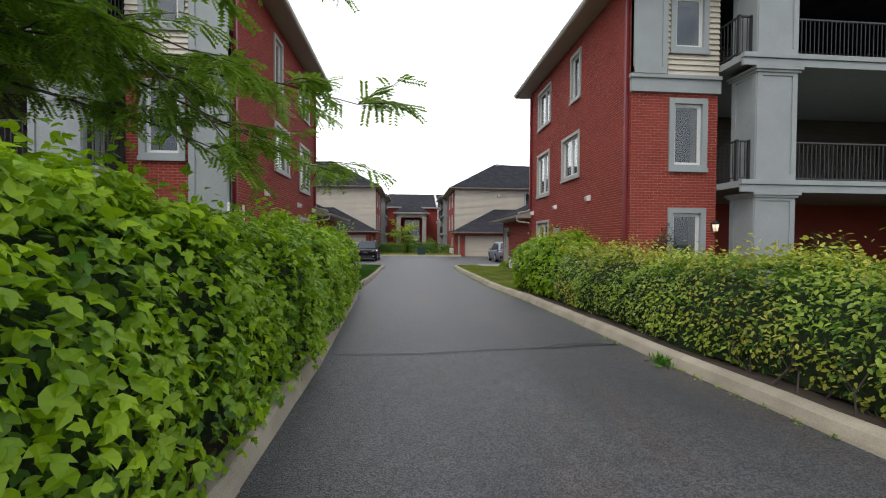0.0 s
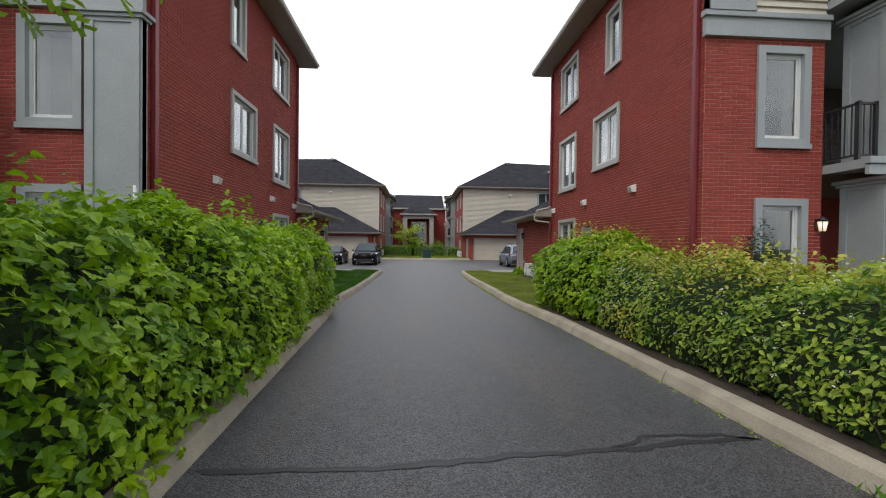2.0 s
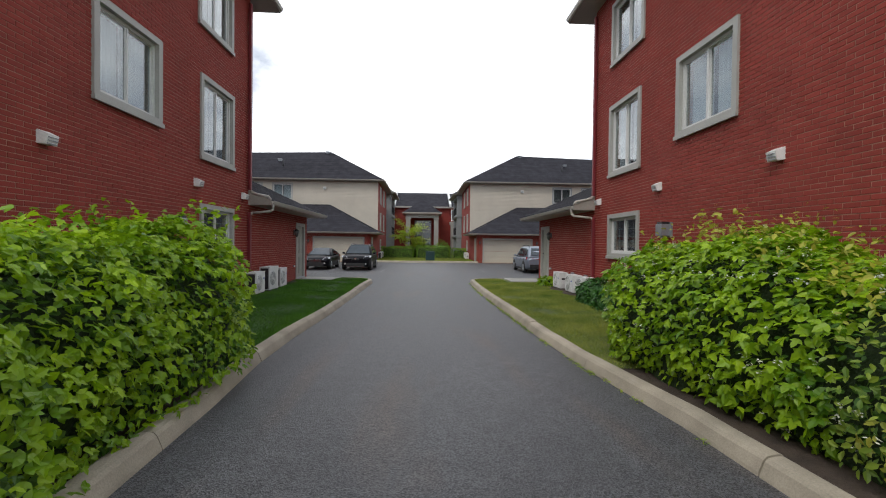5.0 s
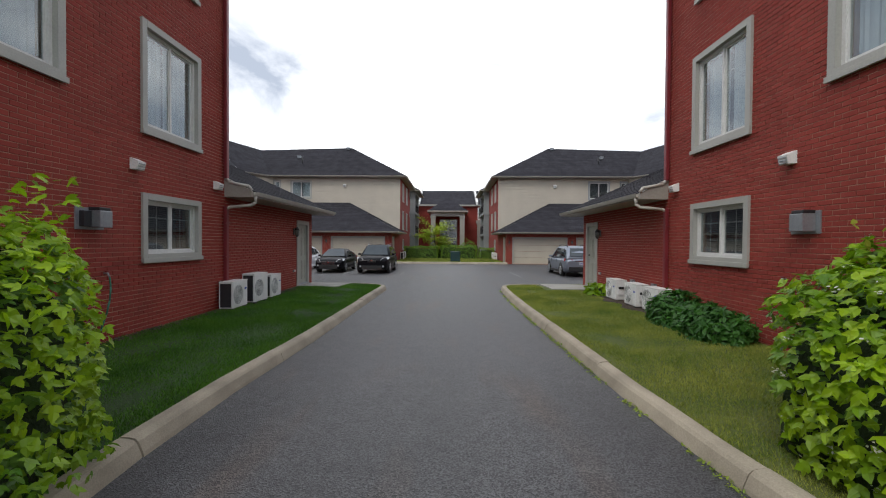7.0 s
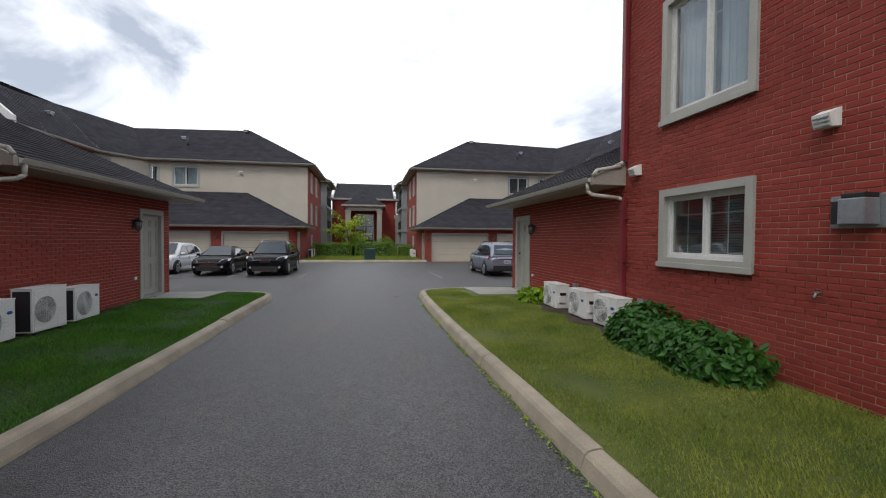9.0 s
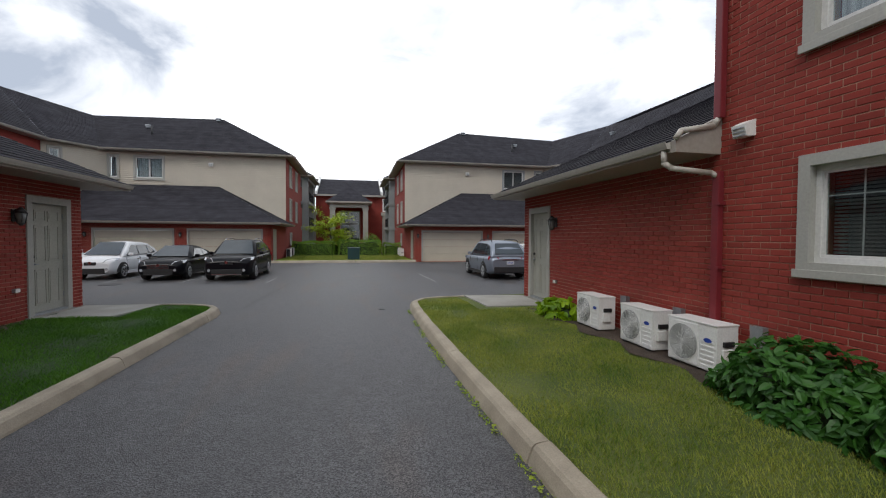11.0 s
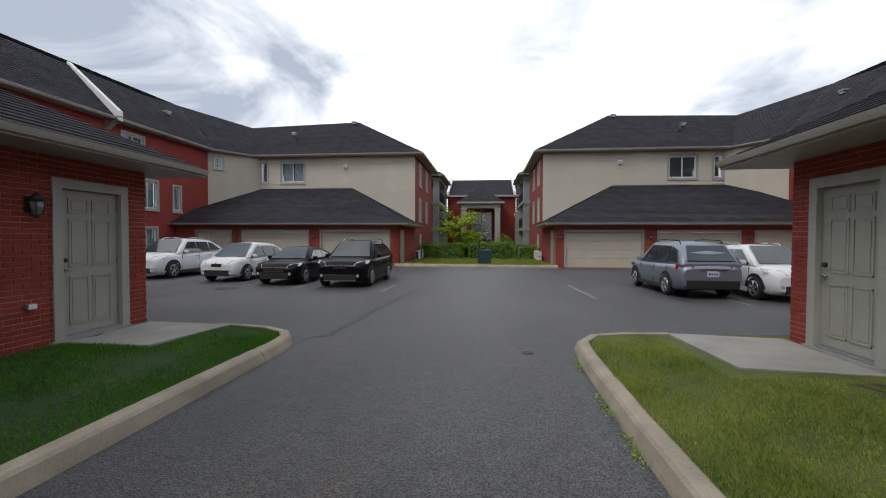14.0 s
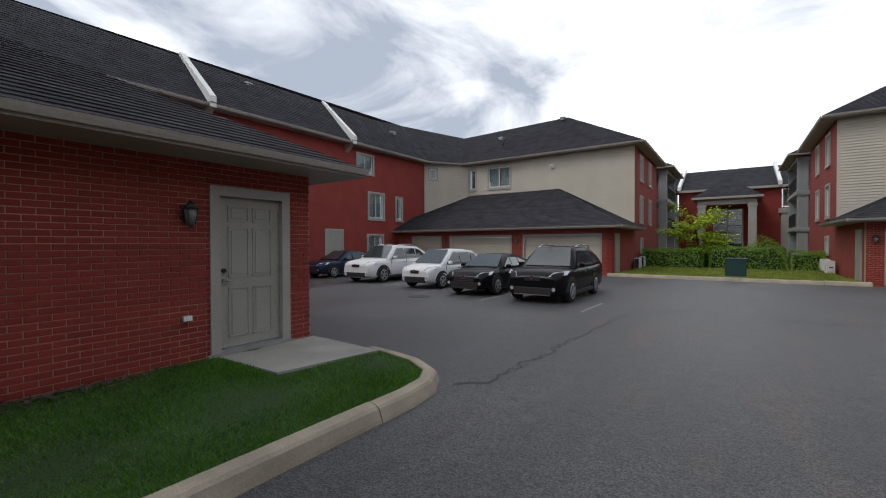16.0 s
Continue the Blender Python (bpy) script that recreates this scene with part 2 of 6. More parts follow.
def box(bm, x0, y0, z0, x1, y1, z1, bev=0.0):
    vs = [bm.verts.new((x, y, z)) for x in (x0, x1) for y in (y0, y1) for z in (z0, z1)]
    fs = [bm.faces.new([vs[i] for i in f]) for f in ((0, 1, 3, 2), (4, 6, 7, 5), (0, 4, 5, 1), (2, 3, 7, 6), (0, 2, 6, 4), (1, 5, 7, 3))]
    if bev:
        es = list({e for f in fs for e in f.edges})
        bmesh.ops.bevel(bm, geom=es, offset=bev, segments=2, profile=0.6, affect="EDGES")
    return bm


def cyl(bm, a, b, r, r2=None, n=14, cap=True):
    """A round bar or cone from a to b."""
    a, b = Vector(a), Vector(b)
    d = b - a
    q = d.to_track_quat("Z", "Y").to_matrix()
    r2 = r if r2 is None else r2
    rings = []
    for p, rr in ((a, r), (b, r2)):
        rings.append([bm.verts.new(p + q @ Vector((rr * math.cos(2 * math.pi * i / n), rr * math.sin(2 * math.pi * i / n), 0))) for i in range(n)])
    for i in range(n):
        f = bm.faces.new((rings[0][i], rings[0][(i + 1) % n], rings[1][(i + 1) % n], rings[1][i]))
        f.smooth = True
    if cap:
        bm.faces.new(rings[0][::-1])
        bm.faces.new(rings[1])
    return bm


def pipe(bm, pts, r, n=10):
    for a, b in zip(pts, pts[1:]):
        cyl(bm, a, b, r, n=n)
    return bm


def quad(bm, a, b, c, d):
    return bm.faces.new([bm.verts.new(p) for p in (a, b, c, d)])


def finish(name, bm, material, m=None, recalc=True):
    if recalc:
        bmesh.ops.recalc_face_normals(bm, faces=bm.faces)
    me = bpy.data.meshes.new(name)
    bm.to_mesh(me)
    bm.free()
    me.materials.append(material)
    ob = new(name, me)
    if m is not None:
        ob.matrix_world = m
    return ob


def part(name, bm, material, parent, label="", m=None):
    ob = finish(name, bm, material)
    ob.parent = parent
    if m is not None:
        ob.matrix_basis = m
    if label:
        ob["label"] = label
    return ob


def setting(name, bm, material, label, category, m=None):
    return tagged(finish(name, bm, material, m), label, category, kind="structure")


def thing(name, label, category, group="", m=None):
    ob = new(name)
    ob.empty_display_size = 0.2
    if m is not None:
        ob.matrix_basis = m
    return tagged(ob, label, category, group)


def one_box(*a, bev=0.0):
    return box(bmesh.new(), *a, bev=bev)


def raw(name, verts, faces, material, smooth=False):
    me = bpy.data.meshes.new(name)
    me.from_pydata(verts, [], faces)
    if smooth:
        me.shade_smooth()
    me.materials.append(material)
    return new(name, me)


def wall_mesh(length, z0, z1, thick, holes=()):
    """A wall in its own frame: x along it, its face at y = 0 looking to -y, with openings (x0, x1, z0, z1) cut through."""
    bm = bmesh.new()
    us = sorted({0.0, length, *[h[0] for h in holes], *[h[1] for h in holes]})
    zs = sorted({z0, z1, *[h[2] for h in holes], *[h[3] for h in holes]})
    for a, b in zip(us, us[1:]):
        run = None
        for c, d in list(zip(zs, zs[1:])) + [(None, None)]:
            solid = c is not None and not any(h[0] < (a + b) / 2 < h[1] and h[2] < (c + d) / 2 < h[3] for h in holes)
            if solid:
                run = (run[0], d) if run else (c, d)
            elif run:
                box(bm, a, 0, run[0], b, thick, run[1])
                run = None
    return bm


def face_y(s, y_far, d):
    """Frame of a wall beside the drive at distance d from its middle; s = -1 left, 1 right. Along: away from the start on the left, back on the right."""
    return pose(CX + s * d, y_far, 0, 0, 0, 90 if s < 0 else -90)

# ---- ground ----
def sheet(name, pts, z, material, label, category, cell=0.0, bumpy=0.0):
    bm = bmesh.new()
    bm.faces.new([bm.verts.new((x, y, z)) for x, y in pts])
    return setting(name, bm, material, label, category)


def offset_line(pts, d):
    """The line shifted by d to its left."""
    out = []
    for i, p in enumerate(pts):
        a, b = Vector(pts[max(i - 1, 0)]), Vector(pts[min(i + 1, len(pts) - 1)])
        t = (b - a).normalized()
        out.append((p[0] - t.y * d, p[1] + t.x * d))
    return out


def resample(pts, step):
    out = []
    for a, b in zip(pts, pts[1:]):
        n = max(1, round((Vector(b) - Vector(a)).length / step))
        out += [tuple(Vector(a).lerp(Vector(b), k / n)) for k in range(n)]
    return out + [pts[-1]]


def kerb(name, pts, side, label):
    """A cast concrete kerb in lengths with open joints; side: 1 when the lawn lies to the left of the line."""
    root = tagged(new(name), label, "kerb", kind="structure")
    fine = resample(pts, 0.45)
    prof = [(-0.13, -0.05), (-0.11, 0.03), (-0.075, 0.115), (-0.05, 0.14), (-0.01, 0.15), (0.055, 0.155), (0.078, 0.145), (0.083, -0.05)]
    lines = [offset_line(fine, side * o) for o, _ in prof]
    rnd = random.Random(len(pts))
    i = 0
    while i < len(fine) - 1:
        j = min(i + 6, len(fine) - 1)
        if len(fine) - 1 - j < 3:
            j = len(fine) - 1
        bm = bmesh.new()
        rows = []
        dz, dx = rnd.uniform(-0.008, 0.006), rnd.uniform(-0.006, 0.006)
        for k in range(i, j + 1):
            row = []
            nx = 0.006 if k == i else (-0.006 if k == j else 0)
            t = (Vector(fine[min(k + 1, len(fine) - 1)]) - Vector(fine[max(k - 1, 0)])).normalized()
            for q, (o, z) in enumerate(prof):
                x, y = lines[q][k]
                w = noise.noise((x * 3, y * 3, z * 9)) * 0.008
                row.append(bm.verts.new((x + t.x * nx + dx + w, y + t.y * nx, z + dz + w * 0.6)))
            rows.append(row)
        for a, b in zip(rows, rows[1:]):
            for q in range(len(prof) - 1):
                bm.faces.new((a[q], a[q + 1], b[q + 1], b[q]))
        bm.faces.new(rows[0])
        bm.faces.new(rows[-1][::-1])
        part("kerb_stone", bm, CONCRETE, root)
        i = j
    return root


L_KERB = [(-0.40, -6), (-0.42, 2.3), (-0.47, 5), (-0.62, 8), (-0.76, 11), (-0.90, 12.6), (-0.91, 14), (-0.81, 16.5), (-0.79, 19), (-0.78, 21), (-0.76, 23), (-0.75, 23.9), (-0.80, 24.3), (-0.98, 24.62), (-1.4, 24.86), (-1.9, 24.96), (-2.3, 25.0)]
R_KERB = [(4.5, -6), (4.35, 2.4), (4.18, 5), (4.08, 8), (3.96, 10.5), (3.74, 12.3), (3.63, 14), (3.55, 17), (3.47, 20), (3.46, 22), (3.50, 23.8), (3.56, 24.5), (3.82, 24.95), (4.3, 25.12), (5.0, 25.2)]
setting("ground", one_box(-400, -300, -0.6, 400, 500, -0.06), TURF, "grass and earth reaching the horizon", "ground")
sheet("road", [(-40, 42.4), (-40, 20), (-2.5, 20), (-2.5, -40), (6.5, -40), (6.5, 20), (44, 20), (44, 42.4)], 0.0, ASPHALT, "grey worn asphalt drive opening into a parking court", "road")
kerb("kerb_left", L_KERB, 1, "pale cast concrete kerb with open joints along the drive")
kerb("kerb_right", R_KERB, -1, "pale cast concrete kerb with open joints along the drive")


def ribbon(name, inner, outer, z0, z1, material, label, category, amp=0.02):
    """Raised soil or turf between the back of a kerb and a wall."""
    bm = bmesh.new()
    n = 10
    rows = []
    for a, b in zip(inner, outer):
        rows.append([bm.verts.new((a[0] + (b[0] - a[0]) * k / n, a[1] + (b[1] - a[1]) * k / n,
                                   z0 + (z1 - z0) * k / n + amp * noise.noise((a[0] + k * 0.7, a[1] * 0.9, 0)))) for k in range(n + 1)])
    for r, q in zip(rows, rows[1:]):
        for k in range(n):
            f = bm.faces.new((r[k], r[k + 1], q[k + 1], q[k]))
            f.smooth = True
    return setting(name, bm, material, label, category)


lk = offset_line(resample(L_KERB, 0.45), 0.065)
rk = offset_line(resample(R_KERB, 0.45), -0.065)
ribbon("bed_left", [p for p in lk if p[1] < 12.4], [(-16, p[1]) for p in lk if p[1] < 12.4], 0.11, 0.15, SOIL, "dark soil bed under the hedge", "ground")
ribbon("bed_right", [p for p in rk if p[1] < 12.4], [(16, p[1]) for p in rk if p[1] < 12.4], 0.11, 0.15, SOIL, "dark soil bed under the hedge", "ground")
LAWN_L = [p for p in lk if p[1] > 11.7]
LAWN_R = [p for p in rk if p[1] > 11.7]
ribbon("lawn_left", LAWN_L, [(-3.6, min(p[1], 24.95)) for p in LAWN_L], 0.12, 0.16, TURF_LUSH, "short lush green lawn beside the drive", "lawn")
ribbon("lawn_right", LAWN_R, [(6.75, min(p[1], 25.25)) for p in LAWN_R], 0.12, 0.16, TURF, "patchy yellowing lawn beside the drive", "lawn")


# ---- walls ----
BL, BH, JOINT = 0.200, 0.060, 0.010
BRICK_MESH = {}


def brick_shape(length):
    """A worn brick, its face at y = -0.012."""
    key = round(length, 3)
    if key not in BRICK_MESH:
        bm = bmesh.new()
        c = 0.004
        b = [(0, 0), (length, 0), (length, BH), (0, BH)]
        f = [(c, c), (length - c, c), (length - c, BH - c), (c, BH - c)]
        lo = [bm.verts.new((x, 0.004, z)) for x, z in b]
        mi = [bm.verts.new((x, -0.007, z)) for x, z in b]
        hi = [bm.verts.new((x, -0.012, z)) for x, z in f]
        for u, v in ((lo, mi), (mi, hi)):
            for i in range(4):
                bm.faces.new((u[i], u[(i + 1) % 4], v[(i + 1) % 4], v[i]))
        bm.faces.new(hi)
        bmesh.ops.recalc_face_normals(bm, faces=bm.faces)
        me = bpy.data.meshes.new("brick")
        bm.to_mesh(me)
        bm.free()
        me.materials.append(BRICK)
        BRICK_MESH[key] = me
    return BRICK_MESH[key]


BRICK_JOBS = []


def brick_wall(name, m, length, z0, z1, thick, holes, label, near=None, bricks=True):
    """A brick wall: mortar core with openings; its bricks are laid at the end of the file. near: the stretch (u0, u1, z0, z1) of single bricks."""
    ob = setting(name, wall_mesh(length, z0, z1, thick, holes), MORTAR if bricks else RED_WALL, label, "wall", m)
    if bricks:
        BRICK_JOBS.append((ob, length, z0, z1, holes, near))
    return ob


def clap_wall(name, m, length, z0, z1, thick, holes, label, course=0.14, material=None):
    """Lapped siding: each course leans out at its foot."""
    material = material or SIDING
    ob = setting(name, wall_mesh(length, z0, z1, thick, holes), material, label, "wall", m)
    bm = bmesh.new()
    z = z0
    while z < z1 - 0.02:
        t = min(z + course, z1)
        cuts = sorted({0.0, length, *[v for h in holes if h[2] < t and h[3] > z for v in (h[0], h[1])]})
        for a, b in zip(cuts, cuts[1:]):
            if any(h[0] < (a + b) / 2 < h[1] and h[2] < t - 0.02 and h[3] > z + 0.02 for h in holes):
                continue
            quad(bm, (a, -0.046, z), (b, -0.046, z), (b, -0.004, t), (a, -0.004, t))
            quad(bm, (a, -0.004, z), (b, -0.004, z), (b, -0.046, z), (a, -0.046, z))
        z += course
    sid = part("siding", bm, material, ob)
    sid["kind"] = "stuff"
    return ob


WIN_N = [0]


def window(m, w, h, style="slider", depth=0.1, casing=0.11, back="curtain", sill=True, light=False, grille=False):
    """A window in a hole w x h; m puts its lower left corner on the wall's face. Casing lies on the wall round it, inside its size."""
    WIN_N[0] += 1
    root = tagged(new("window_%d" % WIN_N[0]), "%s window with a wide greige casing" % {"slider": "two-sash sliding", "fixed": "single-pane", "grid": "sliding two-light"}[style], "window", kind="structure")
    root.matrix_basis = m
    c = casing
    bm = bmesh.new()
    lo = c * (1.25 if sill else 1)
    box(bm, 0, -0.05, 0, c, 0.04, h)
    box(bm, w - c, -0.05, 0, w, 0.04, h)
    box(bm, c, -0.052, h - c, w - c, 0.04, h)
    box(bm, c, -0.052, 0, w - c, 0.04, lo)
    part("casing", bm, TRIM if not light else TRIM_COOL, root)
    if sill:
        part("window_sill", one_box(-0.02, -0.075, -0.012, w + 0.02, -0.052, lo * 0.5, bev=0.006), TRIM if not light else TRIM_COOL, root)
    x0, x1, z0, z1 = c, w - c, lo, h - c
    bm = bmesh.new()
    s = 0.05
    box(bm, x0, 0.03, z0, x0 + s, 0.12, z1)
    box(bm, x1 - s, 0.03, z0, x1, 0.12, z1)
    box(bm, x0 + s, 0.03, z0, x1 - s, 0.12, z0 + s)
    box(bm, x0 + s, 0.03, z1 - s, x1 - s, 0.12, z1)
    part("window_frame", bm, SASH, root)
    x0, x1, z0, z1 = x0 + s, x1 - s, z0 + s, z1 - s
    if style == "fixed":
        spans = [(x0, x1)]
    else:
        mid = (x0 + x1) / 2
        spans = [(x0, mid - 0.02), (mid + 0.02, x1)]
        part("mullion", one_box(mid - 0.02, 0.035, z0, mid + 0.02, 0.10, z1), SASH, root)
    for i, (a, b) in enumerate(spans):
        e = 0.028
        bm = bmesh.new()
        y = 0.05 + 0.02 * i
        for q in ((a, z0, a + e, z1), (b - e, z0, b, z1), (a + e, z0, b - e, z0 + e), (a + e, z1 - e, b - e, z1)):
            box(bm, q[0], y, q[1], q[2], y + 0.03, q[3])
        sash = part("sash", bm, SASH, root)
        p = part("pane", one_box(a + e, y + 0.012, z0 + e, b - e, y + 0.018, z1 - e), GLASS, root)
        p.visible_shadow = False
        if grille:
            g0, g1, gz = a + e, b - e, z1 - e
            part("muntin", one_box((g0 + g1) / 2 - 0.006, y + 0.019, z0 + e, (g0 + g1) / 2 + 0.006, y + 0.025, gz), SASH, root)
            part("muntin", one_box(g0, y + 0.026, gz - 0.27 * (gz - z0) - 0.006, g1, y + 0.032, gz - 0.27 * (gz - z0) + 0.006), SASH, root)
    # what shows behind the glass
    if back == "curtain":
        for a, b in ((x0, x0 + (x1 - x0) * 0.47), (x0 + (x1 - x0) * 0.53, x1)):
            bm = bmesh.new()
            n = 22
            row = [(a + (b - a) * k / n, 0.2 + 0.018 * math.sin(k * 1.7 + a)) for k in range(n + 1)]
            for (xa, ya), (xb, yb) in zip(row, row[1:]):
                f = quad(bm, (xa, ya, z0), (xb, yb, z0), (xb, yb, z1), (xa, ya, z1))
            part("curtain", bm, CURTAIN, root)
    elif back == "blind":
        bm = bmesh.new()
        z = z0
        while z < z1:
            box(bm, x0, 0.19, z, x1, 0.21, z + 0.022)
            z += 0.035
        part("blind", bm, BLIND, root)
    # added dark sheet standing in for the unlit room behind the panes
    part("dark_room_lining", one_box(x0 - 0.02, 0.40, z0 - 0.02, x1 + 0.02, 0.42, z1 + 0.02), ROOM_GLOOM, root)
    return root


def courses(bm, a0, b0, a1, b1, step=0.19, lift=0.016):
    """One roof plane from the eave a0-b0 to the ridge a1-b1 in overlapping courses."""
    a0, b0, a1, b1 = map(Vector, (a0, b0, a1, b1))
    n = max(2, round(((a1 + b1) / 2 - (a0 + b0) / 2).length / step))
    nor = (b0 - a0).cross(a1 + b1 - a0 - b0).normalized()
    if nor.z < 0:
        nor = -nor
    for i in range(n):
        p, q = a0.lerp(a1, i / n), b0.lerp(b1, i / n)
        r, s = a0.lerp(a1, (i + 1) / n), b0.lerp(b1, (i + 1) / n)
        up = nor * lift
        quad(bm, p + up, q + up, s + nor * 0.002, r + nor * 0.002)
        quad(bm, p, q, q + up, p + up)


def bar(bm, a, b, w, h, drop=0.0):
    """A rectangular bar along a-b, w wide and h high, its top at the line less drop."""
    a, b = Vector(a), Vector(b)
    t = (b - a).normalized()
    s = Vector((-t.y, t.x, 0)).normalized() * (w / 2)
    dn = Vector((0, 0, -1))
    ring = lambda p: [p + s + dn * drop, p - s + dn * drop, p - s + dn * (drop + h), p + s + dn * (drop + h)]
    va, vb = [bm.verts.new(v) for v in ring(a)], [bm.verts.new(v) for v in ring(b)]
    for i in range(4):
        bm.faces.new((va[i], va[(i + 1) % 4], vb[(i + 1) % 4], vb[i]))
    bm.faces.new(va[::-1])
    bm.faces.new(vb)


def roof(name, planes, eaves, label, soffits=()):
    """A shingled roof: planes (a0, b0, a1, b1), fascia with gutter along each eave, flat soffits (x0, y0, x1, y1, z)."""
    root = tagged(new(name), label, "roof", kind="structure")
    bm = bmesh.new()
    for p in planes:
        courses(bm, *p)
    part("shingles", bm, SHINGLE, root)["kind"] = "stuff"
    bm = bmesh.new()
    for a, b in eaves:
        bar(bm, a, b, 0.03, 0.115, 0.015)
    part("fascia", bm, SOFFIT, root)
    for a, b in eaves:
        bm = bmesh.new()
        a, b = Vector(a), Vector(b)
        t = (b - a).normalized()
        s = Vector((-t.y, t.x, 0))
        prof = [(0.016, -0.012), (0.016, -0.095), (0.055, -0.095), (0.075, -0.055), (0.092, -0.012), (0.086, -0.012), (0.070, -0.055), (0.052, -0.089), (0.022, -0.089), (0.022, -0.012)]
        ra = [bm.verts.new(a + s * o + Vector((0, 0, z))) for o, z in prof]
        rb = [bm.verts.new(b + s * o + Vector((0, 0, z))) for o, z in prof]
        for i in range(len(prof)):
            bm.faces.new((ra[i], ra[(i + 1) % len(prof)], rb[(i + 1) % len(prof)], rb[i]))
        bm.faces.new(ra)
        bm.faces.new(rb[::-1])
        part("gutter", bm, GUTTER, root)
    bm = bmesh.new()
    for x0, y0, x1, y1, z in soffits:
        box(bm, x0, y0, z, x1, y1, z + 0.02)
    if soffits:
        part("soffit", bm, SOFFIT, root)
    return root


def X(s, d):
    return CX + s * d


def span(s, a, b):
    return sorted((X(s, a), X(s, b)))


def eave(s, a, b):
    """Eave line ordered so that its gutter hangs outwards."""
    return (a, b) if s < 0 else (b, a)


NEAR_WIN = [(13.25, 14.88, 3.77, 5.38, "slider"), (16.25, 17.87, 3.48, 5.38, "grid"), (16.25, 17.87, 1.32, 2.49, "slider"), (13.2, 14.1, 6.42, 8.1, "fixed"), (16.15, 17.8, 6.42, 8.08, "slider")]
Y_FRONT, Y_BACK, Z_TOP = 10.0, 18.9, 8.49
GAR_Y = {-1: 24.89, 1: 24.80}
DOOR_Y = {-1: (23.35, 24.52), 1: (23.32, 24.46)}

for s in (-1, 1):
    side = "left" if s < 0 else "right"
    # side wall of the block beside the drive
    D = 5.0
    o = Y_FRONT if s < 0 else Y_BACK
    u = (lambda y: y - Y_FRONT) if s < 0 else (lambda y: Y_BACK - y)
    m = face_y(s, o, D)
    holes = []
    for y0, y1, z0, z1, st in NEAR_WIN:
        a, b = sorted((u(y0), u(y1)))
        holes.append((a + 0.08, b - 0.08, z0 + 0.08, z1 - 0.08))
    brick_wall("wall_%s_side" % side, m, Y_BACK - Y_FRONT, -0.1, Z_TOP, 0.3, holes, "red brick side wall of a three-storey block", near=(0, 9, 0, 3.2))
    for (y0, y1, z0, z1, st) in NEAR_WIN:
        a, b = sorted((u(y0), u(y1)))
        low = z1 < 3
        window(m @ pose(a, 0, z0), b - a, z1 - z0, "slider" if st != "fixed" else "fixed", back="blind" if low else "curtain", grille=st == "grid" or low)
    # back wall above the garage and the far side, plain
    x0, x1 = span(s, 5.3, 17.0)
    setting("wall_%s_back" % side, one_box(x0, Y_BACK - 0.3, -0.1, x1, Y_BACK, Z_TOP), RED_WALL, "plain red brick back wall", "wall")
    setting("wall_%s_outer" % side, one_box(X(s, 17.0), Y_FRONT + 0.3, -0.1, X(s, 17.3), Y_BACK, Z_TOP), RED_WALL, "plain red brick end wall", "wall")
    # main roof
    e, ze = 0.62, 8.62
    A, B = (X(s, D - e), Y_FRONT - e, ze), (X(s, D - e), Y_BACK + e, ze)
    C_, E_ = (X(s, 17.6), Y_FRONT - e, ze), (X(s, 17.6), Y_BACK + e, ze)
    ym, zr = (Y_FRONT + Y_BACK) / 2, ze + 5.07 * 0.5
    R1, R2 = (X(s, D - e + 5.07), ym, zr), (X(s, 12.5), ym, zr)
    sx = span(s, D - e, D + 0.02)
    roof("roof_%s_block" % side, [(A, B, R1, R1), (A, C_, R1, R2), (B, E_, R1, R2), (C_, E_, R2, R2)],
         [eave(s, B, A), eave(s, A, C_), eave(s, E_, B)],
         "charcoal shingled hip roof with deep eaves", [(sx[0], Y_FRONT - e, sx[1], Y_BACK + e, Z_TOP), (*[v for v in (span(s, D, 17.6)[0],)], Y_FRONT - e, span(s, D, 17.6)[1], Y_FRONT, Z_TOP), (span(s, D, 17.6)[0], Y_BACK, span(s, D, 17.6)[1], Y_BACK + e, Z_TOP)])
    # garage behind the block
    DG, yg = 5.04, GAR_Y[s]
    o = Y_BACK if s < 0 else yg
    v = (lambda y: y - Y_BACK) if s < 0 else (lambda y: yg - y)
    mg = face_y(s, o, DG)
    d0, d1 = sorted((v(DOOR_Y[s][0]), v(DOOR_Y[s][1])))
    brick_wall("wall_%s_garage_side" % side, mg, yg - Y_BACK, -0.1, 2.72, 0.25, [(d0 + 0.1, d1 - 0.1, 0.0, 2.30)], "red brick side wall of a garage block", near=(0, 6, 0, 2.6))
    x0, x1 = span(s, DG + 0.25, 18.0)
    brick_wall("wall_%s_garage_front" % side, pose(x1, yg, 0, 0, 0, 180), x1 - x0, -0.1, 2.74, 0.25, [], "red brick garage front", bricks=False)
    g = 0.66
    ze = 2.83
    A, B = (X(s, DG - g), Y_BACK - 0.02, ze), (X(s, DG - g), yg + 0.6, ze)
    C_ = (X(s, 18.0), yg + 0.6, ze)
    rise = 2.75
    P1, P2 = (X(s, DG - g + 5.4), Y_BACK + 0.02, ze + rise), (X(s, 18.0), Y_BACK + 0.02, ze + rise)
    sx = span(s, DG - g, DG + 0.02)
    roof("roof_%s_garage" % side, [(A, B, P1, P1), (B, C_, P1, P2)], [eave(s, B, A), eave(s, C_, B)],
         "charcoal shingled garage hip roof with a pale gutter", [(sx[0], Y_BACK - 0.02, sx[1], yg + 0.6, 2.70), (span(s, DG, 18)[0], yg, span(s, DG, 18)[1], yg + 0.6, 2.70)])

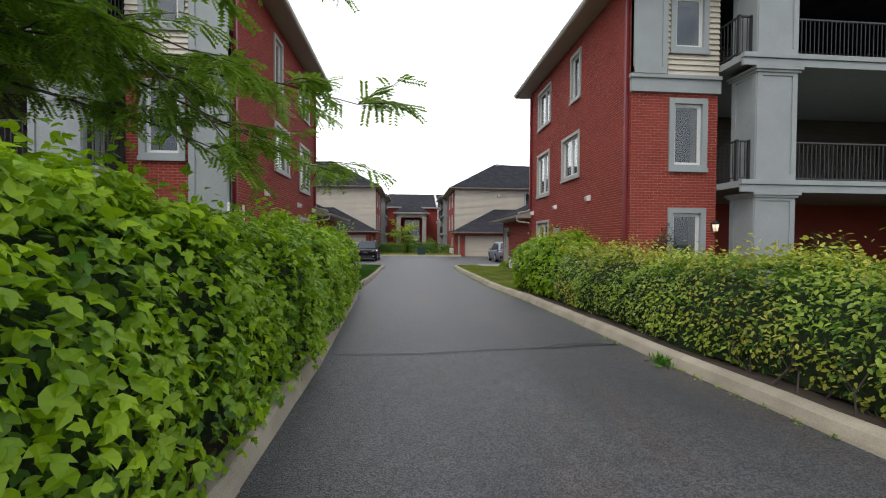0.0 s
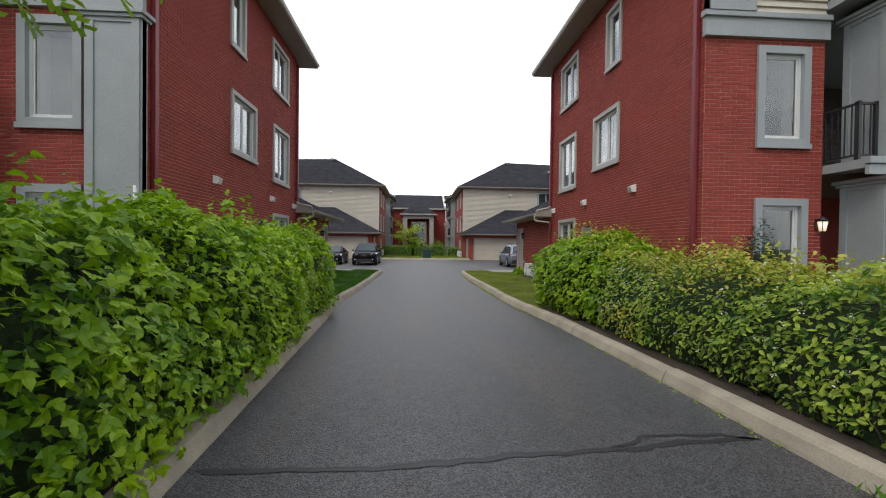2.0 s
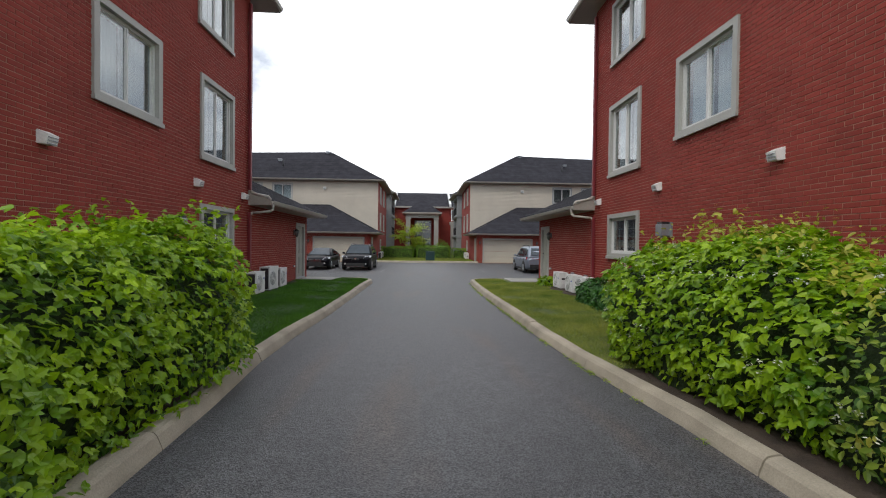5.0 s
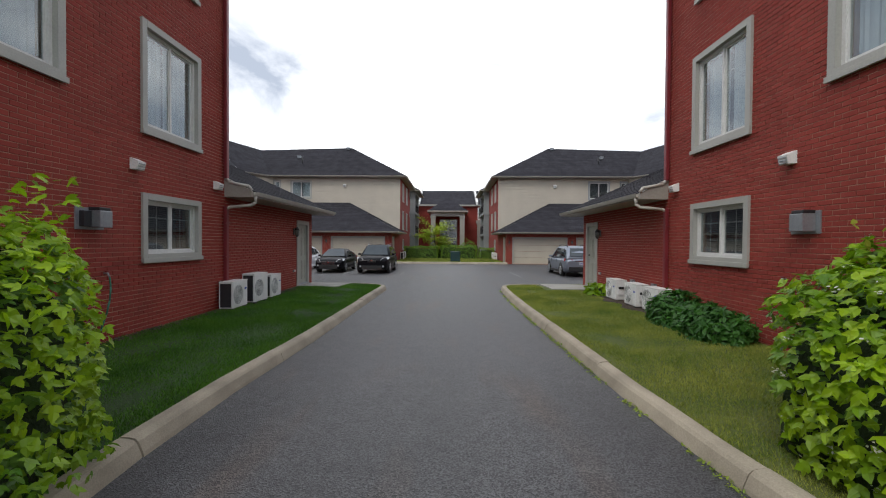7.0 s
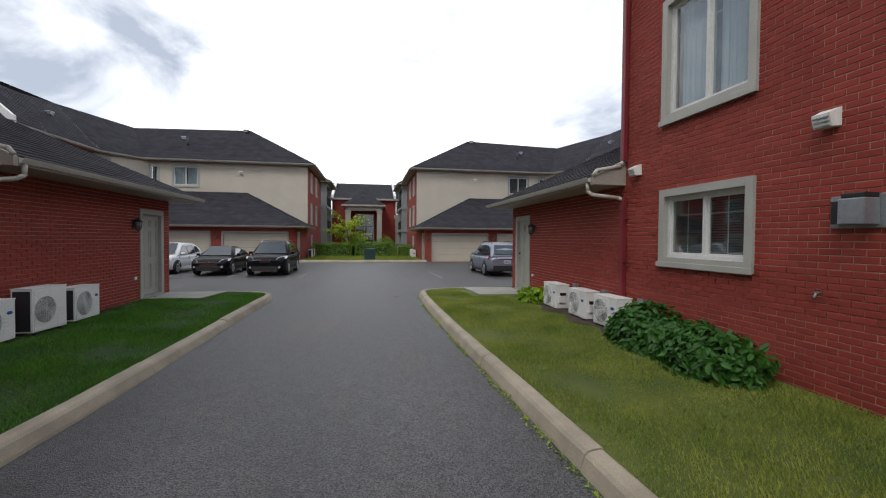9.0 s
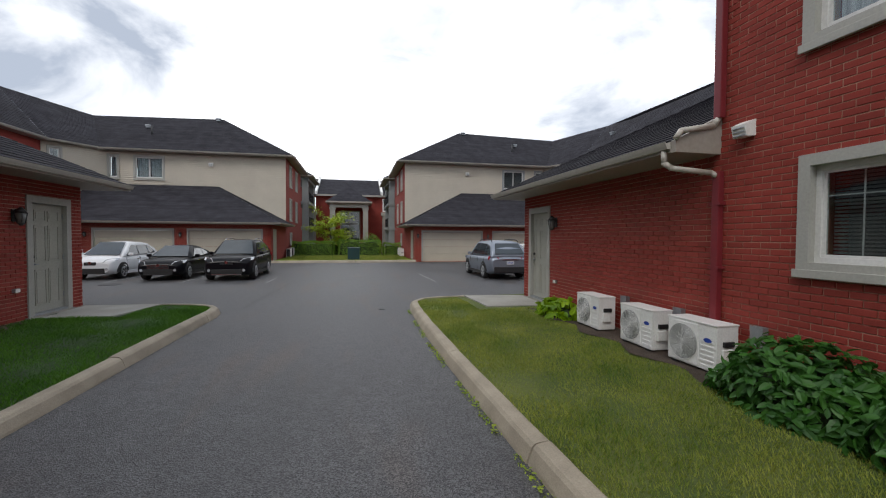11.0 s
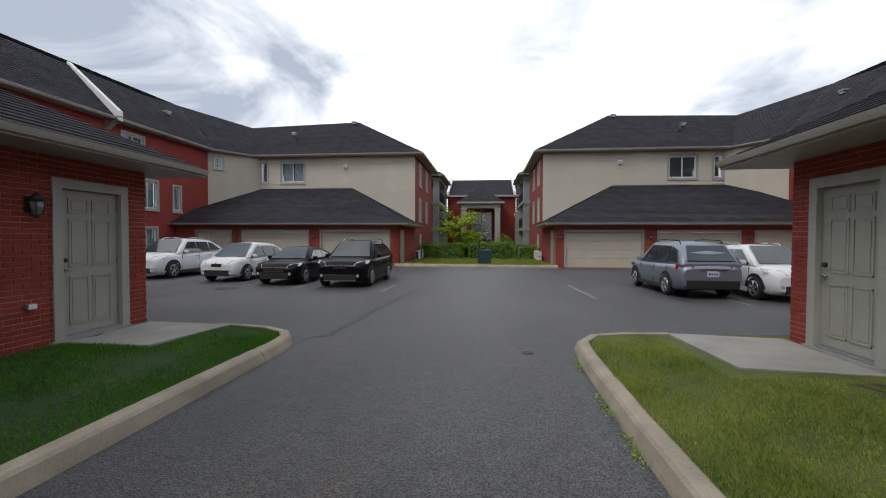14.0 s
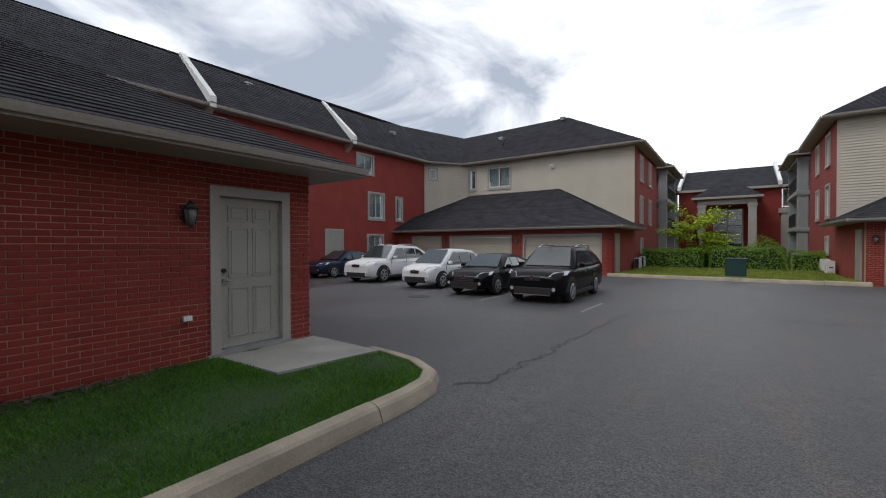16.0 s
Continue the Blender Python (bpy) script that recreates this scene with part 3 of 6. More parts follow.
# ---- the court: far garages, far blocks and the wings that close it ----
YG, YM, YE, DF = 43.2, 49.0, 57.8, 4.65
for s in (-1, 1):
    side = "left" if s < 0 else "right"
    # garage front, looking back at the drive
    x0, x1 = span(s, DF, 20.2)
    doors = [(5.16, 9.6), (10.3, 14.76), (15.4, 17.9)] if s < 0 else [(5.16, 9.6), (10.3, 14.76), (15.46, 19.9)]
    gh = []
    for a, b in doors:
        p, q = span(s, a, b)
        gh.append((p - x0, q - x0, 0.0, 2.05))
    brick_wall("wall_%s_far_garage" % side, pose(x0, YG, 0), x1 - x0, -0.1, 2.44, 0.25, gh, "red brick garage front with wide doors", bricks=True)
    mw = face_y(s, YG if s < 0 else YM, DF)
    brick_wall("wall_%s_far_garage_side" % side, mw, YM - YG - 0.004, -0.1, 2.44, 0.25, [], "red brick garage side wall", bricks=False)
    for a, b in doors:
        p, q = span(s, a, b)
        gd = thing("garage_door", "beige panelled sectional garage door, shut", "garage door", "garage doors of the court", pose(p, YG, 0))
        w = q - p
        for k in range(4):
            part("panel", one_box(0.10, 0.10, 0.50 * k + 0.004, w - 0.10, 0.15, 0.50 * (k + 1) - 0.006, bev=0.012), GARAGE, gd)
        bm = bmesh.new()
        box(bm, 0, -0.03, 0, 0.1, 0.1, 2.15)
        box(bm, w - 0.1, -0.03, 0, w, 0.1, 2.15)
        box(bm, 0.1, -0.03, 2.0, w - 0.1, 0.1, 2.15)
        part("jamb", bm, TRIM, gd)
    g, ze = 0.6, 2.56
    A, B, C_ = (X(s, DF - g), YM, ze), (X(s, DF - g), YG - g, ze), (X(s, 20.6), YG - g, ze)
    rise = 2.85
    end = 16.6 if s < 0 else 17.4
    P1, P2 = (X(s, DF - g + 5.4), YM - 0.03, ze + rise), (X(s, end), YM - 0.03, ze + rise)
    P3, P4 = (X(s, 20.6), YG + 2.2, ze + 1.3), (X(s, 20.6), YG + 2.4, ze + 1.3)
    sx = span(s, DF - g, DF)
    roof("roof_%s_far_garage" % side, [(A, B, P1, P1), (B, C_, P1, P2), (C_, (X(s, 20.6), YM, ze), P2, P2)], [eave(s, A, B), eave(s, B, C_)],
         "charcoal shingled garage hip roof with a pale gutter", [(sx[0], YG - g, sx[1], YM, 2.425), (span(s, DF, 20.6)[0], YG - g, span(s, DF, 20.6)[1], YG, 2.425)])
    # far block: siding above the garage
    x0, x1 = span(s, DF, 16.86)
    zt = 7.78
    wins = [(13.1, 15.15, 5.74, 7.54, "slider"), (16.05, 16.82, 5.74, 7.54, "fixed")]
    h = []
    for a, b, z0, z1, st in wins:
        p, q = span(s, a, b)
        h.append((p - x0 + 0.07, q - x0 - 0.07, z0 + 0.07, z1 - 0.07))
    mf = pose(x0, YM, 0)
    clap_wall("wall_%s_far_block" % side, mf, x1 - x0, 2.4, zt, 0.25, h, "beige lapped siding wall of the far block")
    for a, b, z0, z1, st in wins:
        p, q = span(s, a, b)
        window(mf @ pose(p - x0, -0.02, z0), q - p, z1 - z0, st, casing=0.13, back="curtain" if s < 0 else "blind", light=s > 0)
    # its red end wall along the courtyard
    me_ = face_y(s, YM if s < 0 else YE, DF - 0.004)
    k = (lambda y: y - YM) if s < 0 else (lambda y: YE - y)
    ew = [(50.6, 51.9, 5.7, 7.5), (54.0, 55.3, 5.7, 7.5), (50.6, 51.9, 2.9, 4.8), (54.0, 55.3, 2.9, 4.8), (50.8, 51.9, 0.9, 2.0)]
    h = [(*sorted((k(a), k(b))), z0, z1) for a, b, z0, z1 in ew]
    brick_wall("wall_%s_far_end" % side, me_, YE - YM, -0.1, zt, 0.25, [(a + .07, b - .07, c + .07, d - .07) for a, b, c, d in h], "red brick end wall of the far block", bricks=False)
    for a, b, z0, z1 in h:
        window(me_ @ pose(a, 0, z0), b - a, z1 - z0, "fixed", casing=0.13, back="none")
    # splayed corner, then the wing beside the court
    xc, yc = X(s, 16.86), YM
    xw, yw = X(s, 19.2), 46.3
    ln = math.hypot(xw - xc, yw - yc)
    ang = math.degrees(math.atan2(yc - yw, xc - xw))
    if s < 0:
        ms = pose(xw, yw, 0, 0, 0, ang)
    else:
        ms = pose(xc, yc, 0, 0, 0, math.degrees(math.atan2(yw - yc, xw - xc)))
    a = 0.28 if s < 0 else ln - 1.08
    clap_wall("wall_%s_splay" % side, ms, ln, 2.4, 7.91, 0.25, [(a + 0.06, a + 0.74, 6.58, 7.50)], "beige lapped siding on the splayed corner")
    window(ms @ pose(a, -0.02, 6.52), 0.8, 1.04, "fixed", casing=0.12, back="curtain")
    Y0 = 18.0
    mwing = face_y(s, Y0 if s < 0 else yw, 19.2)
    kk = (lambda y: y - Y0) if s < 0 else (lambda y: yw - y)
    ww = [(39.2, 40.8, 6.12, 7.5, "slider"), (40.2, 41.8, 3.2, 5.1, "slider"), (42.9, 43.7, 3.2, 5.0, "fixed"), (40.1, 41.7, 0.6, 2.3, "slider"), (29.5, 31.0, 6.1, 7.6, "slider"), (29.5, 31.0, 3.0, 4.8, "slider")]
    h = [(*sorted((kk(p), kk(q))), z0, z1) for p, q, z0, z1, st in ww]
    brick_wall("wall_%s_wing" % side, mwing, yw - Y0, -0.1, zt, 0.25, [(p + .07, q - .07, c + .07, d - .07) for p, q, c, d in h], "red brick wall of the wing beside the court", bricks=False)
    for (p, q, z0, z1), w5 in zip(h, ww):
        window(mwing @ pose(p, 0, z0), q - p, z1 - z0, w5[4], casing=0.12, back="curtain")
    # roofs of the far block and the wing
    e, ze = 0.6, 7.92
    zr = ze + 3.72
    A, B = (X(s, DF - e), YE + e, ze), (X(s, DF - e), YM - e, ze)
    C_, G_ = (X(s, 17.0), YM - e, ze), (X(s, 18.6), yw - 0.3, ze)
    W_ = (X(s, 18.6), Y0, ze)
    R1, R2 = (X(s, DF - e + 6.3), 53.4, zr - 0.05), (X(s, 20.0), 53.4, zr - 0.3)
    R3, R4 = (X(s, 22.0), 47.0, 11.35), (X(s, 21.3), Y0, 10.58)
    R3b, Gm = (X(s, 21.3), 43.0, 10.75), (X(s, 18.6), 41.0, ze)
    D_ = (X(s, 20.0), YE + e, ze)
    roof("roof_%s_far" % side, [(B, A, R1, R1), (B, C_, R1, R2), (A, D_, R1, R2), (C_, G_, R2, R3), (G_, Gm, R3, R3b), (Gm, W_, R3b, R4), ((X(s, 24.2), 47.0, ze), (X(s, 24.2), Y0, ze), R3, R4)],
         [eave(s, A, B), eave(s, B, C_), eave(s, C_, G_), eave(s, G_, W_)], "charcoal shingled hip roof over the far block and wing",
         [(*(span(s, DF - e, DF)[0], YM - e), span(s, DF - e, DF)[1], YE + e, zt), (span(s, DF, 17.2)[0], YM - e, span(s, DF, 17.2)[1], YM, zt), (span(s, 18.6, 19.2)[0], Y0, span(s, 18.6, 19.2)[1], yw, zt)])

# ---- front faces of the two blocks ----
def railing(m, length, label="black metal balcony railing with slim balusters"):
    r = thing("balcony_railing", label, "railing", "balcony railings", m)
    part("top_rail", one_box(0, -0.025, 0.98, length, 0.025, 1.02, bev=0.006), BLACK, r)
    part("bottom_rail", one_box(0, -0.02, 0.08, length, 0.02, 0.11), BLACK, r)
    for k in range(2):
        x = k * (length - 0.05)
        part("post", one_box(x, -0.025, 0.0, x + 0.05, 0.025, 1.04), BLACK, r)
    n = int(length / 0.115)
    for k in range(1, n):
        x = length * k / n
        part("baluster", one_box(x - 0.008, -0.008, 0.11, x + 0.008, 0.008, 0.98), BLACK, r)
    return r


def panel_column(name, x0, y0, x1, y1, z0, z1, parent):
    """A square clad column with a recessed panel on each face, a plinth and a stepped cap."""
    col = part(name, one_box(x0, y0, z0, x1, y1, z1), TRIM_COOL, parent)
    bm = bmesh.new()
    w = 0.13
    for a, b, fx in ((x0, x1, True), (y0, y1, False)):
        for side_ in (0, 1):
            p = ((y0 - 0.025, y0), (y1, y1 + 0.025))[side_] if fx else ((x0 - 0.025, x0), (x1, x1 + 0.025))[side_]
            for q in ((a, z0, a + w, z1), (b - w, z0, b, z1), (a + w, z1 - 0.2, b - w, z1), (a + w, z0, b - w, z0 + 0.16)):
                if fx:
                    box(bm, q[0], p[0], q[1], q[2], p[1], q[3])
                else:
                    box(bm, p[0], q[0], q[1], p[1], q[2], q[3])
    f = part("panel_frame", bm, TRIM_COOL, col)
    for k, (o, h) in enumerate(((0.10, 0.07), (0.06, 0.06))):
        zt = z1 - sum((0.07, 0.06)[:k])
        part("cap_moulding", one_box(x0 - o, y0 - o, zt - h, x1 + o, y1 + o, zt, bev=0.008), TRIM_COOL, col)
    return col


Z2, Z3 = 3.12, 6.2  # balcony floors
for s in (-1, 1):
    side = "left" if s < 0 else "right"
    x0, x1 = span(s, 5.0, 7.35)
    hol = []
    for a, b, z0, z1 in ((6.0, 7.04, 3.43, 5.33), (6.0, 7.04, 0.75, 2.49), (6.0, 7.04, 6.48, 8.1)):
        p, q = span(s, a, b)
        hol.append((p - x0 + 0.07, q - x0 - 0.07, z0 + 0.07, z1 - 0.07))
    mf = pose(x0, Y_FRONT, 0)
    brick_wall("wall_%s_front" % side, mf, x1 - x0, -0.1, 5.5, 0.3, hol[:2], "red brick front wall with tall windows", near=None)
    hi = [(a, b, c, d) for a, b, c, d in hol[2:]]
    clap_wall("wall_%s_front_top" % side, mf, x1 - x0, 5.5, Z_TOP, 0.3, hi, "pale lapped siding on the top storey")
    for a, b, c, d in hol:
        window(mf @ pose(a - 0.07, -0.01, c - 0.07), b - a + 0.14, d - c + 0.14, "fixed", casing=0.14, back="none", light=True)
    band = thing("storey_band", "pale grey clad band with a drip mould between storeys", "trim band", "", pose(0, 0, 0))
    part("board", one_box(x0 - 0.06, Y_FRONT - 0.09, 5.46, x1 + 0.02, Y_FRONT, 5.80), TRIM_COOL, band)
    part("drip_mould", one_box(x0 - 0.10, Y_FRONT - 0.14, 5.80, x1 + 0.02, Y_FRONT, 5.90, bev=0.012), TRIM_COOL, band)
    p0, p1 = span(s, 4.98, 5.85)
    pil = thing("corner_pilaster", "pale grey panelled corner pilaster", "pilaster", "corner pilasters")
    if s < 0:
        panel_column("shaft", p0, Y_FRONT - 0.16, p1, Y_FRONT - 0.004, 0.0, 5.40, pil)
    panel_column("upper_shaft", p0, Y_FRONT - 0.13, p1, Y_FRONT - 0.004, 5.90, Z_TOP, pil)
    # set-back wall behind the balconies, the recess's shade put into its siding colour
    b0, b1 = span(s, 7.35, 17.0)
    clap_wall("wall_%s_setback" % side, pose(b0, 13.6, 0), b1 - b0, Z2, Z_TOP, 0.25, [], "brown siding wall at the back of the balconies", material=SIDING_SHADED)
    setting("wall_%s_setback_ground" % side, one_box(b0, 13.6, -0.1, b1, 13.85, Z2), RED_WALL, "red brick ground-floor wall under the balconies", "wall")
    r0, r1 = span(s, 7.05, 7.346)
    setting("wall_%s_return" % side, one_box(r0, Y_FRONT + 0.3, -0.1, r1, 13.6, Z_TOP), SIDING, "return wall beside the balconies", "wall")
    for z in (Z2, Z3):
        deck = thing("balcony", "pale grey balcony deck with a moulded edge", "balcony", "balconies of the front")
        q0, q1 = span(s, 7.36, 17.0)
        part("deck_slab", one_box(q0, 9.25, z - 0.16, q1, 13.59, z), TRIM_COOL, deck)
        part("edge_moulding", one_box(q0 - 0.02, 9.14, z - 0.10, q1, 9.24, z + 0.02, bev=0.012), TRIM_COOL, deck)
        part("edge_board", one_box(q0, 9.18, z - 0.28, q1, 9.246, z - 0.11), TRIM_COOL, deck)
        a0, a1 = span(s, 8.75, 16.9)
        railing(pose(a0, 9.42, z), a1 - a0)
        a0, a1 = span(s, 7.40, 7.76)
        railing(pose(X(s, 7.42), 9.42, z, 0, 0, 90), 1.2)
        railing(pose(a0, 9.42, z), a1 - a0)
    tower = thing("balcony_column", "pale grey panelled column stack carrying the balconies", "column", "balcony columns")
    c0, c1 = span(s, 7.8, 8.86)
    for z0, z1 in ((0.0, Z2 - 0.28), (Z2 + 0.02, Z3 - 0.28), (Z3 + 0.02, Z_TOP)):
        panel_column("shaft", c0, 9.28, c1, 10.05, z0, z1, tower)
    c0, c1 = span(s, 13.6, 14.5)
    tower2 = thing("balcony_column", "pale grey panelled column stack carrying the balconies", "column", "balcony columns")
    for z0, z1 in ((0.0, Z2 - 0.28), (Z2 + 0.02, Z3 - 0.28), (Z3 + 0.02, Z_TOP)):
        panel_column("shaft", c0, 9.28, c1, 10.05, z0, z1, tower2)
    # patio door under the balcony, with a lamp
    d0, d1 = span(s, 7.6, 8.6)
    pd = thing("patio_door", "glazed patio door in a pale frame", "door", "patio doors", pose(d0, 13.59, 0.12))
    w = d1 - d0
    bm = bmesh.new()
    for q in ((0, 0, 0.12, 2.1), (w - 0.12, 0, w, 2.1), (0.12, 1.98, w - 0.12, 2.1), (0.12, 0, w - 0.12, 0.2)):
        box(bm, q[0], -0.05, q[1], q[2], 0.0, q[3])
    part("door_frame", bm, TRIM_COOL, pd)
    pn = part("pane", one_box(0.12, -0.03, 0.2, w - 0.12, -0.02, 1.98), GLASS, pd)
    pn.visible_shadow = False

WARM = bpy.data.materials.new("lamp_glow")
WARM.use_nodes = True
wb = WARM.node_tree.nodes["Principled BSDF"]
wb.inputs["Emission Color"].default_value, wb.inputs["Emission Strength"].default_value = (1.0, 0.72, 0.42, 1), 0.6
LAMP_GLASS = mat("lamp_glass", (0.16, 0.17, 0.16), 0.15, var=0.05, bump=0)


def wall_lamp(m, lit=False):
    r = thing("wall_lamp", "black lantern wall lamp with glass panes" + (", lit" if lit else ""), "wall lamp", "" if lit else "garage lamps", m)
    part("back_plate", one_box(-0.055, -0.02, -0.09, 0.055, 0.0, 0.12, bev=0.008), BLACK, r)
    bm = bmesh.new()
    cyl(bm, (0, -0.02, 0.1), (0, -0.1, 0.14), 0.012)
    part("arm", bm, BLACK, r)
    bm = bmesh.new()
    cyl(bm, (0, -0.11, 0.06), (0, -0.11, 0.16), 0.095, 0.02, n=8)
    part("cap", bm, BLACK, r)
    bm = bmesh.new()
    cyl(bm, (0, -0.11, -0.12), (0, -0.11, 0.06), 0.05, 0.08, n=8)
    part("lamp_glass", bm, WARM if lit else LAMP_GLASS, r)
    for k in range(4):
        a = math.pi / 4 + k * math.pi / 2
        bm = bmesh.new()
        cyl(bm, (0.052 * math.cos(a), -0.11 + 0.052 * math.sin(a), -0.12), (0.084 * math.cos(a), -0.11 + 0.084 * math.sin(a), 0.06), 0.006, n=6)
        part("cage_bar", bm, BLACK, r)
    bm = bmesh.new()
    cyl(bm, (0, -0.11, -0.16), (0, -0.11, -0.12), 0.015, 0.055, n=8)
    part("finial", bm, BLACK, r)
    return r


def out(s, y, z, d=5.0):
    """A spot on a wall beside the drive, looking out to the drive."""
    return pose(X(s, d), y, z, 0, 0, 90 if s < 0 else -90)


wall_lamp(pose(X(1, 7.26), 9.985, 2.0), True)
HOOD = mat("vent_hood_enamel", (0.8, 0.8, 0.77), 0.45, var=0.08, scale=6, fine=40, bump=0.05)


def dryer_vent(m):
    r = thing("vent_hood", "white metal wall vent hood with a louvred mouth", "wall vent", "wall vents", m)
    part("flange", one_box(-0.09, -0.02, -0.09, 0.09, 0.0, 0.09, bev=0.004), HOOD, r)
    bm = bmesh.new()
    a = [(-0.09, -0.02, 0.09), (0.09, -0.02, 0.09), (0.09, -0.02, -0.09), (-0.09, -0.02, -0.09)]
    b = [(-0.085, -0.15, 0.03), (0.085, -0.15, 0.03), (0.085, -0.12, -0.10), (-0.085, -0.12, -0.10)]
    va, vb = [bm.verts.new(p) for p in a], [bm.verts.new(p) for p in b]
    for i in range(4):
        bm.faces.new((va[i], va[(i + 1) % 4], vb[(i + 1) % 4], vb[i]))
    bm.faces.new(vb)
    part("hood", bm, HOOD, r)
    for k in range(3):
        z = -0.09 + 0.04 * k
        part("louvre", one_box(-0.07, -0.155 + 0.008 * (2 - k), z, 0.07, -0.125, z + 0.010), STEEL, r)
    return r


for s in (-1, 1):
    for y, z in ((12.45, 2.98), (16.1 if s < 0 else 15.45, 2.93), (18.45, 2.9)):
        dryer_vent(out(s, y, z))
    # gas boiler terminal box
    r = thing("flue_terminal_box", "grey metal flue terminal box on the brick wall", "wall box", "flue boxes", out(s, 15.27 if s < 0 else 15.17, 1.98))
    part("back_plate", one_box(-0.25, -0.03, -0.14, 0.22, 0.0, 0.17, bev=0.006), STEEL, r)
    part("housing", one_box(-0.06, -0.21, -0.11, 0.16, -0.03, 0.13, bev=0.012), STEEL, r)
    part("grille", one_box(-0.2, -0.10, -0.10, -0.07, -0.03, 0.12, bev=0.008), BLACK, r)
    part("rain_cap", one_box(-0.05, -0.19, 0.131, 0.15, -0.03, 0.18, bev=0.01), BLACK, r)
    # tap
    r = thing("garden_tap", "small brass garden tap on the brick wall", "tap", "", out(s, 15.5, 1.2))
    bm = bmesh.new()
    cyl(bm, (0, 0, 0), (0, -0.08, 0), 0.014)
    part("spout_pipe", bm, STEEL, r)
    bm = bmesh.new()
    cyl(bm, (0, -0.07, 0), (0, -0.1, -0.06), 0.012)
    part("spout", bm, STEEL, r)
    bm = bmesh.new()
    cyl(bm, (0, -0.06, 0.02), (0, -0.06, 0.035), 0.03, n=10)
    part("handle", bm, RED_METAL, r)
HOSE = mat("green_hose_rubber", (0.02, 0.16, 0.10), 0.5, bump=0.02)
hs = thing("garden_hose", "green garden hose hanging from the tap", "hose")
bm = bmesh.new()
pts = [(-3.44, 15.5, 1.14), (-3.40, 15.47, 1.0), (-3.40, 15.45, 0.8), (-3.41, 15.40, 0.6), (-3.43, 15.33, 0.4), (-3.42, 15.2, 0.24), (-3.3, 15.0, 0.19), (-3.1, 14.7, 0.19), (-2.9, 14.2, 0.19)]
pipe(bm, pts, 0.012)
part("tube", bm, HOSE, hs)


def downspout(s, y, d, top, elbow_from, name_label, zlow=0.16):
    r = thing("downspout", name_label, "downspout", "downspouts")
    x = X(s, d - 0.06)
    part("pipe", one_box(x - 0.04, y - 0.05, zlow, x + 0.04, y + 0.05, top, bev=0.012), RED_METAL, r)
    for z in (zlow + 0.5, (zlow + top) / 2, top - 0.4):
        part("strap", one_box(x - 0.046, y - 0.075, z, x + 0.046, y + 0.075, z + 0.03), RED_METAL, r)
    return r


def elbow(s, pts, label):
    r = thing("gutter_elbow", label, "gutter pipe", "gutter elbows")
    bm = bmesh.new()
    pipe(bm, pts, 0.034, n=12)
    for p in pts[1:-1]:
        bmesh.ops.create_uvsphere(bm, u_segments=12, v_segments=8, radius=0.035, matrix=Matrix.Translation(p))
    part("pipe", bm, GUTTER, r)
    return r


for s in (-1, 1):
    # red pipe at the inner corner of block and garage, with the pale elbow from the garage gutter
    downspout(s, 18.78, 5.0, 2.48, None, "dark red metal downspout on the brick corner")
    xa, xb = X(s, 4.34), X(s, 4.94)
    elbow(s, [(X(s, 4.36), 18.98, 2.73), (X(s, 4.36), 18.97, 2.58), (X(s, 4.42), 18.92, 2.52), (X(s, 4.86), 18.80, 2.46), (X(s, 4.94), 18.78, 2.42)], "pale enamelled gutter elbow")
    r = thing("downspout", "dark red metal downspout from the main eave", "downspout", "downspouts")
    x = X(s, 4.93)
    part("pipe", one_box(x - 0.04, 18.72, 3.1, x + 0.04, 18.82, 8.30, bev=0.012), RED_METAL, r)
    elbow(s, [(X(s, 4.93), 18.77, 3.12), (X(s, 4.88), 18.80, 3.02), (X(s, 4.42), 18.78, 2.93), (X(s, 4.36), 18.80, 2.84)], "pale enamelled pipe leading to the garage gutter")
    # front corner pipe
    r = thing("downspout", "dark red metal downspout on the front corner", "downspout", "downspouts")
    part("pipe", one_box(X(s, 4.94) - 0.04, 10.12, 0.16, X(s, 4.94) + 0.04, 10.22, 8.4, bev=0.012), RED_METAL, r)
    # boxed end of the garage eave
    bm = bmesh.new()
    x0, x1 = X(s, 4.37), X(s, 5.0)
    pr = [(x0, 2.69), (x1, 2.69), (x1, 3.15), (x0, 2.83)]
    va = [bm.verts.new((a, 18.80, b)) for a, b in pr]
    vb = [bm.verts.new((a, 18.885, b)) for a, b in pr]
    bm.faces.new(va)
    bm.faces.new(vb[::-1])
    for i in range(4):
        bm.faces.new((va[i], va[(i + 1) % 4], vb[(i + 1) % 4], vb[i]))
    setting("eave_end_%s" % ("left" if s < 0 else "right"), bm, SOFFIT, "beige boxed end of the garage eave", "trim")


